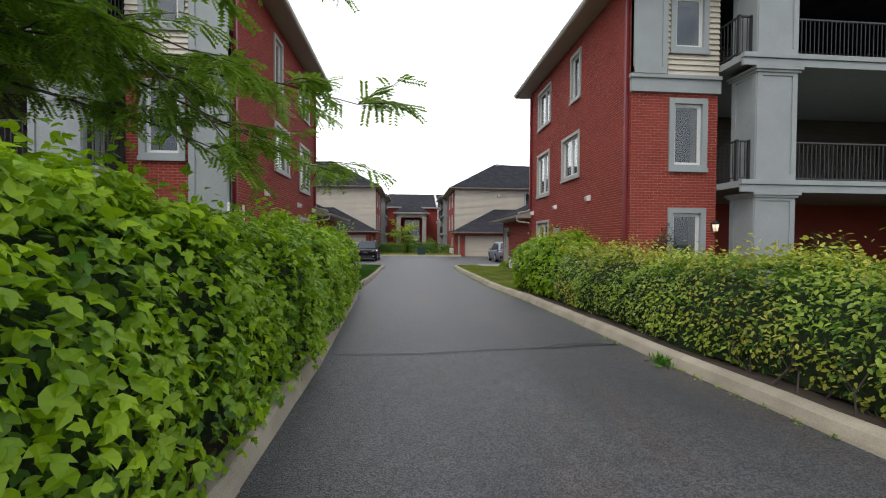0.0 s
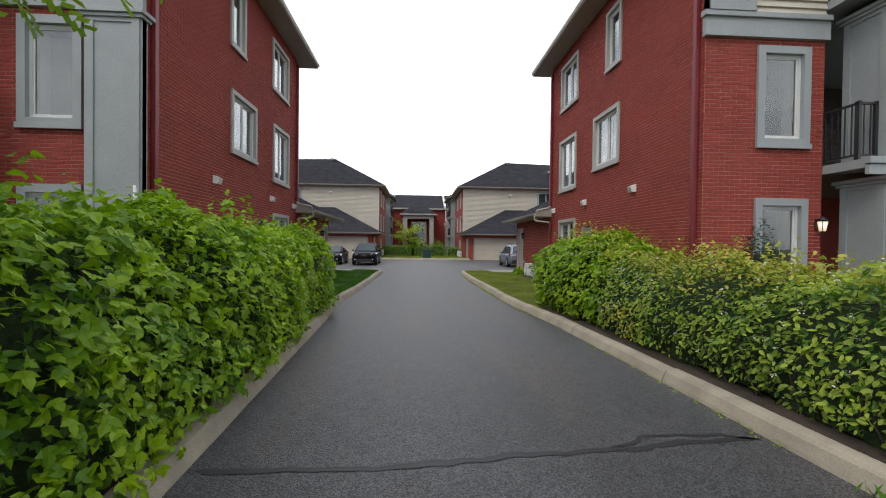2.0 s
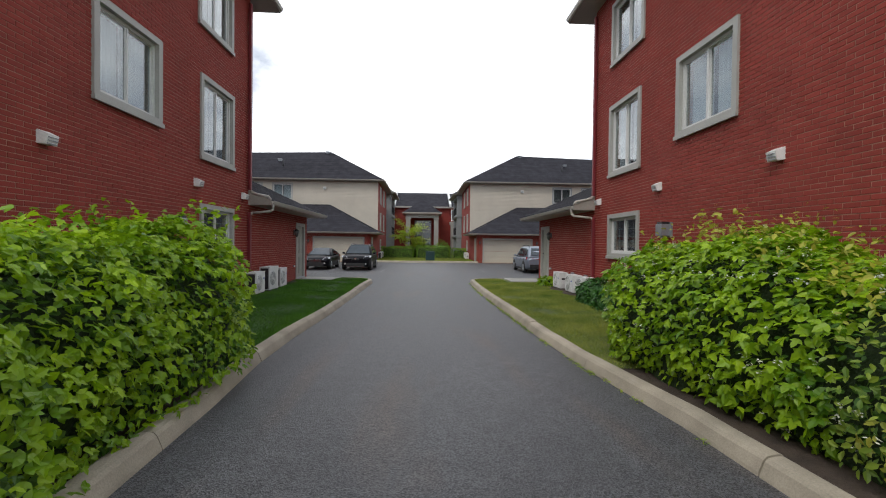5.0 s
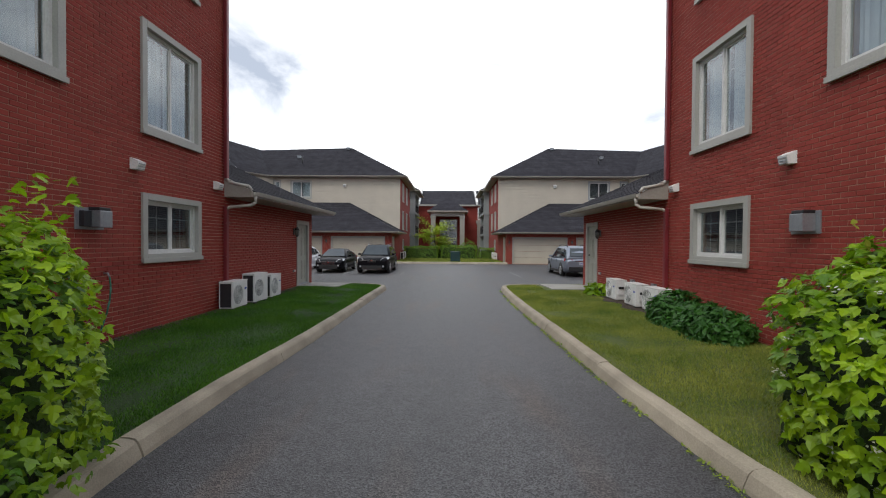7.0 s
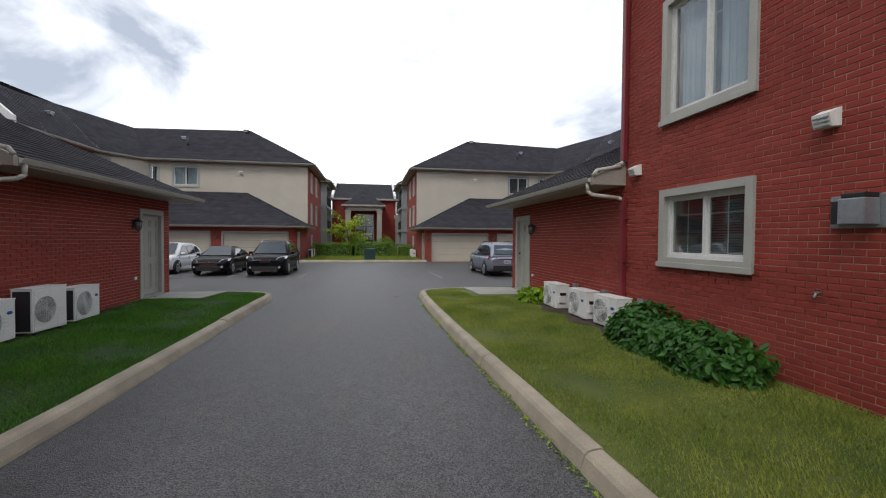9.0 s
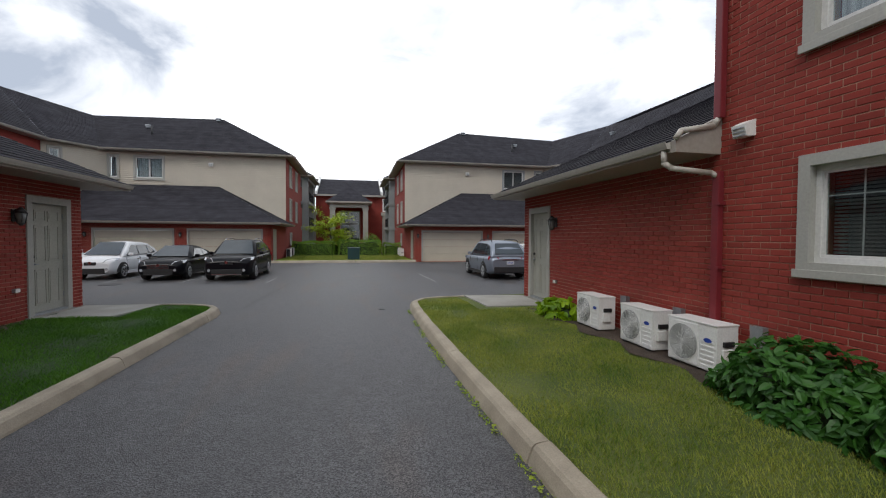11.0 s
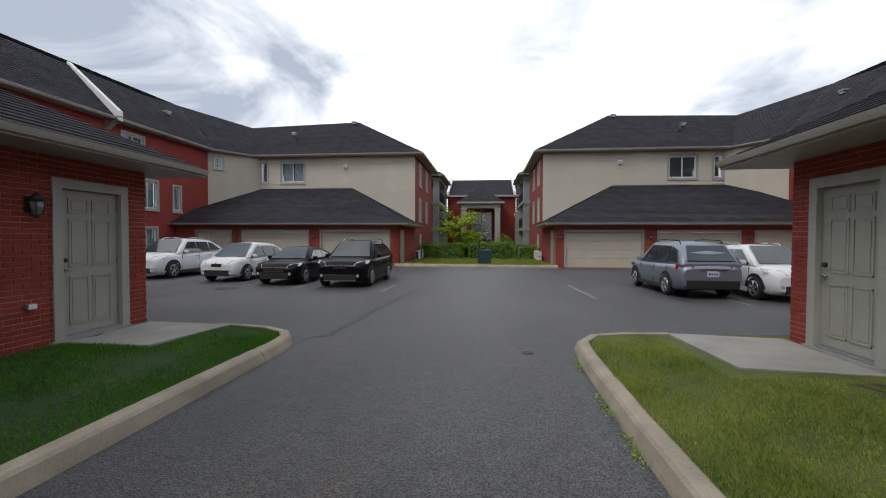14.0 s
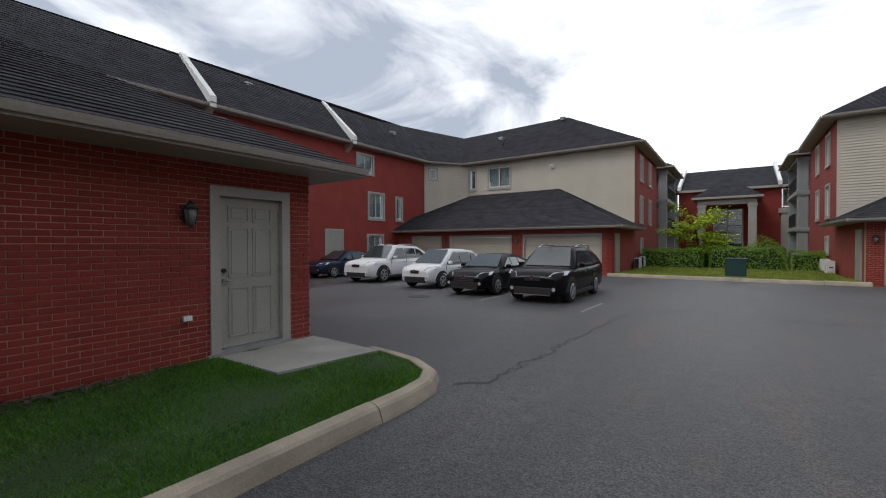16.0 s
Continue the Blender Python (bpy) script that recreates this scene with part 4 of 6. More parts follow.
# ---- side doors of the garages ----
for i, s in enumerate((-1, 1)):
    ya, yb = DOOR_Y[s]
    w = yb - ya
    m = out(s, ya if s < 0 else yb, 0.2, 5.04)
    r = tagged(new("door_%d" % (i + 1)), "greige six-panel steel door, shut, in a wide casing", "door", kind="structure")
    r.matrix_basis = m
    h = 2.2
    c = 0.13
    bm = bmesh.new()
    box(bm, 0, -0.035, 0.0, c, 0.10, h)
    box(bm, w - c, -0.035, 0.0, w, 0.10, h)
    box(bm, c, -0.036, h - c, w - c, 0.10, h)
    part("casing", bm, TRIM, r)
    part("threshold", one_box(c, -0.03, -0.06, w - c, 0.12, 0.035, bev=0.006), STEEL, r)
    part("step", one_box(-0.04, -0.06, -0.12, w + 0.04, 0.0, -0.004), SLAB, r)
    leaf = part("door_leaf", one_box(c + 0.006, 0.045, 0.04, w - c - 0.006, 0.09, h - c - 0.006), DOOR, r)
    lw = w - 2 * c
    for cx_ in (0, 1):
        for z0, z1 in ((0.17, 0.84), (0.98, 1.66), (1.74, 1.95)):
            a = c + lw * (0.15 + 0.38 * cx_)
            b = a + lw * 0.32
            bm = bmesh.new()
            e = 0.018
            for q in ((a, z0, a + e, z1), (b - e, z0, b, z1), (a, z0, b, z0 + e), (a, z1 - e, b, z1)):
                box(bm, q[0], 0.034, q[1], q[2], 0.046, q[3])
            box(bm, a + 0.045, 0.037, z0 + 0.045, b - 0.045, 0.046, z1 - 0.045, bev=0.004)
            part("panel", bm, DOOR, leaf)
    hx = c + 0.07 if s < 0 else w - c - 0.07
    if s > 0:
        hx = c + 0.07
    bm = bmesh.new()
    cyl(bm, (hx, 0.045, 1.08), (hx, 0.012, 1.08), 0.03)
    part("deadbolt", bm, BLACK, leaf)
    bm = bmesh.new()
    cyl(bm, (hx, 0.045, 0.94), (hx, 0.0, 0.94), 0.026)
    cyl(bm, (hx, 0.0, 0.94), (hx + 0.10, -0.005, 0.94), 0.011)
    part("door_handle", bm, STEEL, leaf)
    for z in (0.25, 1.0, 1.8):
        part("hinge", one_box(w - c - 0.02, 0.035, z, w - c + 0.004, 0.047, z + 0.1), STEEL, leaf)
    wall_lamp(out(s, (23.08 if s < 0 else 23.03), 2.0, 5.028))
    r = thing("outdoor_socket", "grey weatherproof outdoor socket box", "socket box", "socket boxes", out(s, 23.06 if s < 0 else 23.0, 0.72, 5.028))
    part("box_body", one_box(-0.055, -0.05, -0.035, 0.055, 0.0, 0.035, bev=0.006), STEEL, r)
    part("flap", one_box(-0.05, -0.058, -0.03, 0.05, -0.05, 0.03, bev=0.003), HOOD, r)
    x0, x1 = sorted((X(s, 5.02), X(s, 3.72)))
    pts = [(x0, 23.42), (-2.30, 23.48), (-2.05, 24.86), (x0, 24.95)] if s < 0 else [(5.02, 23.36), (x1, 23.22), (x1, 24.9), (4.95, 25.08)]
    bm = bmesh.new()
    fa = bm.faces.new([bm.verts.new((px, py, 0.164)) for px, py in pts])
    ex = bmesh.ops.extrude_face_region(bm, geom=[fa])
    bmesh.ops.translate(bm, vec=(0, 0, -0.16), verts=[q for q in ex["geom"] if isinstance(q, bmesh.types.BMVert)])
    setting("pavement_slab_%s" % ("left" if s < 0 else "right"), bm, SLAB, "pale concrete doorstep slab", "pavement")


# ---- heat pumps ----
FAN = mat("fan_grille", (0.20, 0.21, 0.21), 0.5, bump=0.02)
COIL = mat("dark_coil", (0.03, 0.03, 0.035), 0.5, bump=0.3, fine=200)
BADGE = mat("blue_badge", (0.02, 0.06, 0.35), 0.35, bump=0)


def heat_pump(m, w=0.74, h=0.58, d=0.30, tall=False, badge=True, tilt=0.0):
    """An outdoor unit: its face looks to -y, fan on one side; it stands on feet."""
    r = thing("heat_pump", "white outdoor heat pump unit on short feet beside the wall", "heat pump", "heat pumps", m @ pose(0, 0, 0, tilt))
    part("casing", one_box(0, 0, 0.07, w, d, 0.07 + h, bev=0.014), WHITE, r)
    part("lid", one_box(-0.006, -0.006, 0.066 + h, w + 0.006, d + 0.006, 0.085 + h, bev=0.006), WHITE, r)
    cx_, cz, rr = w * 0.34, 0.07 + h * 0.5, min(h * 0.42, w * 0.30)
    part("fan_panel", one_box(0.02, -0.010, 0.09, w * 0.66, 0.0, 0.05 + h, bev=0.004), WHITE, r)
    bm = bmesh.new()
    cyl(bm, (cx_, -0.004, cz), (cx_, -0.013, cz), rr, n=32)
    part("fan_opening", bm, FAN, r)
    for k in range(14):
        q = rr * (k + 1) / 14
        bm = bmesh.new()
        n = 28
        for i in range(n):
            a, b = 2 * math.pi * i / n, 2 * math.pi * (i + 1) / n
            p0, p1 = Vector((cx_ + q * math.cos(a), -0.020, cz + q * math.sin(a))), Vector((cx_ + q * math.cos(b), -0.020, cz + q * math.sin(b)))
            cyl(bm, p0, p1, 0.0025, n=4, cap=False)
        part("grille_ring", bm, WHITE, r)
    for k in range(6):
        a = math.pi * k / 6
        bm = bmesh.new()
        cyl(bm, (cx_ - rr * math.cos(a), -0.021, cz - rr * math.sin(a)), (cx_ + rr * math.cos(a), -0.021, cz + rr * math.sin(a)), 0.0014, n=5)
        part("grille_spoke", bm, WHITE, r)
    for k in range(6):
        part("louvre", one_box(w * 0.69, -0.006, 0.11 + k * 0.055, w - 0.03, 0.0, 0.135 + k * 0.055, bev=0.002), WHITE, r)
    if badge:
        bm = bmesh.new()
        bmesh.ops.create_circle(bm, cap_ends=True, segments=20, radius=0.05, matrix=pose(w * 0.84, -0.008, h * 0.80, 90) @ Matrix.Diagonal((1.1, 0.5, 1, 1)))
        part("badge", bm, BADGE, r, "blue oval maker's badge")
    part("side_cover", one_box(w, 0.06, 0.20, w + 0.035, 0.20, 0.34, bev=0.01), WHITE, r)
    part("valve_block", one_box(w, 0.08, 0.36, w + 0.03, 0.22, 0.42, bev=0.006), BLACK, r)
    part("coil", one_box(-0.004, 0.03, 0.10, 0.0, d - 0.03, 0.04 + h), COIL, r)
    for x in (0.06, w - 0.14):
        for y in (0.0, d - 0.06):
            part("foot", one_box(x, y, 0.0, x + 0.08, y + 0.06, 0.07), BLACK, r)
    return r


for y in (18.42, 19.39, 20.64):
    heat_pump(pose(6.05, y + 0.70, 0.115, 0, 0, -90 + (2 if y < 19 else -1)), w=0.70, h=0.52)
for y, w, h in ((18.45, 0.72, 0.58), (19.45, 0.70, 0.68), (20.4, 0.72, 0.58)):
    heat_pump(pose(-3.16, y, 0.13, 0, 0, 90 + (2 if w > 0.71 else -2)), w=w, h=h, badge=w > 0.71)
for y in (18.22, 19.4, 20.55):
    r = thing("disconnect_box", "small grey electrical disconnect box on the wall", "electrical box", "disconnect boxes", out(1, y, 0.62, 5.03 if y > 18.9 else 4.985))
    part("box_body", one_box(-0.07, -0.07, -0.1, 0.07, 0.0, 0.12, bev=0.006), STEEL, r)
    part("box_lid", one_box(-0.075, -0.078, -0.09, 0.075, -0.07, 0.125, bev=0.003), STEEL, r)
    bm = bmesh.new()
    pipe(bm, [(0.02, -0.03, -0.1), (0.02, -0.06, -0.2), (0.06, -0.16, -0.26)], 0.012)
    part("cable", bm, BLACK, r)
# bare earth under the units on the other side
ys = [17.2 + 0.25 * k for k in range(24)]
ribbon("bed_by_units", [(5.84 + 0.11 * math.sin(y * 5.1), y) for y in ys], [(6.49, y) for y in ys], 0.158, 0.172, SOIL, "bare dark soil strip along the garage wall", "ground", amp=0.012)
# mulch strip at the foot of the left garage wall
bm = bmesh.new()
rnd = random.Random(5)
for k in range(900):
    x, y = -3.52 + abs(rnd.gauss(0, 0.14)), rnd.uniform(15.5, 23.0)
    a = rnd.uniform(0, 6.3)
    l_, w_ = rnd.uniform(0.015, 0.045), rnd.uniform(0.006, 0.015)
    z = 0.172 + rnd.uniform(0, 0.02)
    c_, s_ = math.cos(a), math.sin(a)
    quad(bm, (x - c_ * l_ - s_ * w_, y - s_ * l_ + c_ * w_, z), (x + c_ * l_ - s_ * w_, y + s_ * l_ + c_ * w_, z + rnd.uniform(0, .02)), (x + c_ * l_ + s_ * w_, y + s_ * l_ - c_ * w_, z + rnd.uniform(0, .02)), (x - c_ * l_ + s_ * w_, y - s_ * l_ - c_ * w_, z))
mu = finish("mulch", bm, mat("bark_chips", (0.09, 0.06, 0.05), 0.9, each=0.5), recalc=False)
tagged(mu, "dark bark chips along the foot of the wall", "mulch", kind="stuff")

# ---- plants ----
LEAF_HEDGE = leaf_mat("hedge_leaf", (0.05, 0.175, 0.006), (0.42, 0.61, 0.012), 0.42, 0.42)
LEAF_SPIREA = leaf_mat("spirea_leaf", (0.085, 0.19, 0.018), (0.46, 0.56, 0.06), 0.45, 0.4)
LEAF_YELLOW = leaf_mat("yellowing_leaf", (0.20, 0.24, 0.025), (0.58, 0.55, 0.07), 0.45, 0.4)
LEAF_DARK = leaf_mat("dark_leaf", (0.02, 0.085, 0.014), (0.07, 0.22, 0.026))
LEAF_TREE = leaf_mat("locust_leaf", (0.09, 0.20, 0.015), (0.32, 0.48, 0.04), 0.5, 0.45)
LEAF_MAPLE = leaf_mat("young_maple_leaf", (0.25, 0.40, 0.02), (0.58, 0.66, 0.06))
LEAF_BOX = leaf_mat("court_hedge_leaf", (0.07, 0.19, 0.015), (0.26, 0.42, 0.035))
# darker leaf tone that paints the shade in the gaps of the hedges
LEAF_INNER_SHADED = leaf_mat("inner_leaf", (0.035, 0.105, 0.01), (0.13, 0.27, 0.022))
LEAF_YEW = leaf_mat("yew_leaf", (0.008, 0.03, 0.010), (0.028, 0.075, 0.018))
GRASS_L = leaf_mat("lush_grass_blade", (0.024, 0.11, 0.005), (0.12, 0.29, 0.018), 0.6)
GRASS_R = leaf_mat("dry_grass_blade", (0.045, 0.14, 0.008), (0.43, 0.44, 0.08), 0.7)
FLOWER = mat("white_blossom", (0.62, 0.62, 0.5), 0.7, var=0.1, bump=0)
BARK = mat("bark", (0.075, 0.06, 0.05), 0.9, var=0.3, scale=6, fine=40, bump=0.8, depth=0.01)
# near-black green standing in for the shade deep inside foliage
SHADE_CORE = mat("thicket_shade", (0.022, 0.04, 0.012), 0.95, var=0.3, scale=8, fine=40, bump=0.8, depth=0.03)

LOBED = (np.array([(0, 0, 0), (0.30, 0.10, 0.05), (0.56, 0.42, -0.02), (0.24, 0.50, 0.06), (0.27, 0.70, 0.02), (0, 1.12, -0.12),
                   (-0.27, 0.70, 0.02), (-0.24, 0.50, 0.06), (-0.56, 0.42, -0.02), (-0.30, 0.10, 0.05), (0, 0.45, -0.02)], float),
         [(0, 1, 2, 3, 10), (10, 3, 4, 5), (10, 5, 6, 7), (0, 10, 7, 8, 9)])
OVAL = (np.array([(0, 0, 0), (0.24, 0.3, 0.05), (0.20, 0.7, 0.04), (0, 1.0, -0.06), (-0.20, 0.7, 0.04), (-0.24, 0.3, 0.05), (0, 0.5, -0.01)], float),
        [(0, 1, 2, 6), (6, 2, 3), (6, 3, 4), (0, 6, 4, 5)])
SLIM = (np.array([(0, 0, 0), (0.16, 0.5, 0.02), (0, 1.0, 0), (-0.16, 0.5, 0.02)], float), [(0, 1, 2, 3)])
BLADE = (np.array([(-0.5, 0, 0), (0.5, 0, 0), (0.3, 0.25, 0.55), (0, 0.7, 1.0)], float), [(0, 1, 2, 3)])
RNG = np.random.default_rng(11)


def scatter(name, pos, nor, size, shape, material, spin=1.0, droop=0.35, lean=0.6):
    """Leaves at pos that face nor (shaken by lean) and hang by droop."""
    tv, tf = shape
    n = len(pos)
    nor = nor + RNG.normal(0, lean, (n, 3))
    nor /= np.linalg.norm(nor, axis=1, keepdims=True) + 1e-9
    up = np.zeros((n, 3))
    up[:, 2] = -droop
    along = RNG.normal(0, spin, (n, 3)) + up
    along -= nor * (along * nor).sum(1, keepdims=True)
    along /= np.linalg.norm(along, axis=1, keepdims=True) + 1e-9
    across = np.cross(along, nor)
    size = np.broadcast_to(size, (n,))[:, None, None]
    v = pos[:, None, :] + size * (tv[None, :, 0:1] * across[:, None, :] + tv[None, :, 1:2] * along[:, None, :] + tv[None, :, 2:3] * nor[:, None, :])
    k = len(tv)
    faces = [tuple(i * k + q for q in f) for i in range(n) for f in tf]
    return raw(name, v.reshape(-1, 3).tolist(), faces, material)


def lumps(p, scale, amp, seed=0):
    return np.array([noise.noise((a * scale + seed, b * scale, c * scale)) for a, b, c in p]) * amp


def hedge_leaves(y0, y1, x_in, x_out, top, count, seed):
    """Points and facings on the bulging skin of a hedge; x_in, top: functions of y."""
    y = RNG.uniform(y0, y1, count)
    u = RNG.uniform(0, 1, count) ** 0.85
    xi = np.array([x_in(v) for v in y])
    tp = np.array([top(v) for v in y])
    w = x_out - xi
    sgn = np.sign(w)
    ang = u * math.pi
    # section: a rounded box walked from the drive side, over the top, down the back
    ca, sa = np.cos(ang), np.sin(ang)
    r = 1 / (np.abs(ca) ** 3.5 + np.abs(sa) ** 3.5) ** (1 / 3.5)
    px = xi + w * (0.5 - 0.5 * ca * r)
    pz = 0.16 + (tp - 0.16) * np.clip(0.02 + 0.98 * sa * r, 0, 1)
    px = px + np.where(sgn > 0, 0.16, 0.10) * np.clip(1 - (pz - 0.15) / 0.5, 0, 1) * (u < 0.5)
    nx, nz = -sgn * ca, sa * 0.9 + 0.5
    nor = np.stack([nx, np.zeros(count), nz], 1)
    ends = np.clip((0.5 - np.minimum(y - y0, y1 - y)) / 0.5, 0, 1)
    px = px + (xi + w / 2 - px) * ends * 0.45
    pz = pz - (pz - 0.2) * ends ** 2 * 0.25
    nor[:, 1] = np.where(y - y0 < y1 - y, -ends, ends)
    pos = np.stack([px, y, pz], 1)
    pos += nor * (lumps(pos, 1.3, 0.16, seed) + lumps(pos, 3.7, 0.09, seed + 9))[:, None]
    pos -= nor * RNG.exponential(0.05, count)[:, None]
    return pos, nor


# dark shell under a hedge's leaves; its colour paints the inner shade
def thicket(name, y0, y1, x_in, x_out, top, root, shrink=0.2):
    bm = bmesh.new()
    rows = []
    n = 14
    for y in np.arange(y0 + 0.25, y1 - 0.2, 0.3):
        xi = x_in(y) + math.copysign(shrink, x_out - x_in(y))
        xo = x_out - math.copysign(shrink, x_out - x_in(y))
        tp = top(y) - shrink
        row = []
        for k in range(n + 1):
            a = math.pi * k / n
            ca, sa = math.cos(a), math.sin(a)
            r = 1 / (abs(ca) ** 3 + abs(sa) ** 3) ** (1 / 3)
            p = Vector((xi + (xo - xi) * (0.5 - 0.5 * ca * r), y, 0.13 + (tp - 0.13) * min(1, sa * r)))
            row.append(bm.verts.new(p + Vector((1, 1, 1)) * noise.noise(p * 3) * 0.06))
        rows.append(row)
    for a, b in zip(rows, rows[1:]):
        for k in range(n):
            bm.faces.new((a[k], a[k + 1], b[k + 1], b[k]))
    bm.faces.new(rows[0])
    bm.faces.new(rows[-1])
    part("thicket", bm, SHADE_CORE, root)["kind"] = "stuff"


def stems(root, n, y0, y1, xa, xb, h, seed):
    rnd = random.Random(seed)
    bm = bmesh.new()
    for k in range(n):
        x, y = rnd.uniform(xa, xb), rnd.uniform(y0, y1)
        p = Vector((x, y, 0.1))
        for j in range(3):
            q = p + Vector((rnd.uniform(-0.12, 0.12), rnd.uniform(-0.12, 0.12), h / 3))
            cyl(bm, p, q, 0.010 - 0.002 * j, 0.008 - 0.002 * j, n=5, cap=False)
            p = q
    part("stem_growth", bm, BARK, root)["kind"] = "stuff"


# hedge on the left of the drive
hl = thing("hedge", "tall leafy green hedge with lobed leaves along the drive", "hedge", "hedges along the drive")
tl = lambda y: 1.76 + 0.12 * max(0, min(1, (6 - y) / 4)) + 0.10 * math.sin(y * 1.1) + 0.07 * math.sin(y * 2.7 + 1)
il = lambda y: float(np.interp(y, [p[1] for p in L_KERB[:9]], [p[0] for p in L_KERB[:9]])) + 0.05 + 0.04 * math.sin(y * 1.7)
pos, nor = hedge_leaves(-3.5, 12.75, il, -2.9, tl, 42000, 3)
keep = (pos[:, 0] > -2.5) | (RNG.uniform(size=len(pos)) < 0.5)
pos, nor = pos[keep], nor[keep]
lv = scatter("foliage", pos, nor, RNG.uniform(0.045, 0.105, len(pos)), LOBED, LEAF_HEDGE, droop=0.8, lean=0.6)
lv.parent = hl
lv["kind"] = "stuff"
# second layer of leaves further in, coloured dark as if shaded
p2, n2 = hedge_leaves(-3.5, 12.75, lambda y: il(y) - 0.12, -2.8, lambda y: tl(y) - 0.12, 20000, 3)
lv = scatter("inner_foliage", p2, n2, RNG.uniform(0.05, 0.10, len(p2)), LOBED, LEAF_INNER_SHADED, droop=0.8, lean=0.6)
lv.parent = hl
lv["kind"] = "stuff"
# upright new shoots above the top
k = 420
sy, sx_ = RNG.uniform(-3, 12.3, k), RNG.uniform(-2.6, -0.9, k)
sp, sn = [], []
for x, y in zip(sx_, sy):
    h = RNG.uniform(0.08, 0.36)
    for j in range(6):
        sp.append((x + RNG.normal(0, 0.03), y + RNG.normal(0, 0.03), tl(y) - 0.06 + h * j / 5))
        sn.append((RNG.normal(0, 0.5), RNG.normal(0, 0.5), 0.9))
lv = scatter("shoot_growth", np.array(sp), np.array(sn), RNG.uniform(0.05, 0.10, len(sp)), LOBED, LEAF_HEDGE, droop=0.1, lean=0.3)
lv.parent = hl
lv["kind"] = "stuff"
thicket("core", -3.5, 12.75, il, -2.9, tl, hl, 0.27)
stems(hl, 120, -3, 12.2, -1.3, -1.0, 0.7, 4)

# looser flowering hedge on the right
hr = thing("hedge", "loose mid-height hedge, yellowing in patches, with white blossom", "hedge", "hedges along the drive")
tr_ = lambda y: (1.33 + 0.05 * math.sin(y * 1.9) + 0.06 * math.sin(y * 3.3 + 2)) + 0.42 * max(0, min(1, (y - 9.4) / 1.6)) + 0.15 * max(0, min(1, (4 - y) / 3))
ir = lambda y: float(np.interp(y, [p[1] for p in R_KERB[:9]], [p[0] for p in R_KERB[:9]])) + 0.14 + 0.05 * math.sin(y * 2.1)
pos, nor = hedge_leaves(-3.5, 12.9, ir, 6.1, tr_, 36000, 21)
drift = lumps(pos, 0.5, 1.0, 40)
warm = (drift + 0.25 * (pos[:, 2] - 1.0) > 0.0) & (pos[:, 1] < 9.6) & (RNG.uniform(size=len(pos)) < 0.75)
lob = pos[:, 1] > 9.6
for nm, sel, mt, sz, shp in (("foliage", ~warm & ~lob, LEAF_SPIREA, (0.04, 0.085), OVAL), ("yellowing_foliage", warm & ~lob, LEAF_YELLOW, (0.035, 0.075), OVAL), ("bright_foliage", lob, LEAF_HEDGE, (0.06, 0.11), LOBED)):
    lv = scatter(nm, pos[sel], nor[sel], RNG.uniform(*sz, int(sel.sum())), shp, mt, droop=0.5, lean=0.55)
    lv.parent = hr
    lv["kind"] = "stuff"
# leaves under the skin, their shade put into the colour
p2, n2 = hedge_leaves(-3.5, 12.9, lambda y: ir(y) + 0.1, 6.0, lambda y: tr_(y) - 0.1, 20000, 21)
lv = scatter("inner_foliage", p2, n2, RNG.uniform(0.05, 0.09, len(p2)), OVAL, LEAF_INNER_SHADED, droop=0.5, lean=0.6)
lv.parent = hr
lv["kind"] = "stuff"
thicket("core", -3.5, 12.9, ir, 6.1, tr_, hr, 0.25)
stems(hr, 160, -3, 12.6, 4.5, 4.9, 0.6, 9)
fl = pos[(nor[:, 2] > 0.25) & (pos[:, 1] > 5.5) & (RNG.uniform(size=len(pos)) < np.where(pos[:, 1] > 8.5, 0.055, 0.03))]
fp, fn = [], []
for p in fl:
    for j in range(7):
        fp.append(p + RNG.normal(0, 0.014, 3) + (0, 0, 0.03))
        fn.append((RNG.normal(0, .4), RNG.normal(0, .4), 1))
lv = scatter("blossom", np.array(fp), np.array(fn), 0.026, OVAL, FLOWER, lean=0.3)
lv.parent = hr
lv["kind"] = "stuff"
k = 800
sp, sn = [], []
for y in RNG.uniform(-3, 12.5, k):
    x, h = RNG.uniform(4.45, 5.8), RNG.uniform(0.06, 0.34)
    for j in range(5):
        sp.append((x + RNG.normal(0, 0.02), y + RNG.normal(0, 0.02), tr_(y) - 0.05 + h * j / 4))
        sn.append((RNG.normal(0, 0.5), RNG.normal(0, 0.5), 0.9))
lv = scatter("shoot_growth", np.array(sp), np.array(sn), RNG.uniform(0.045, 0.085, len(sp)), OVAL, LEAF_YELLOW, droop=0.1, lean=0.3)
lv.parent = hr
lv["kind"] = "stuff"


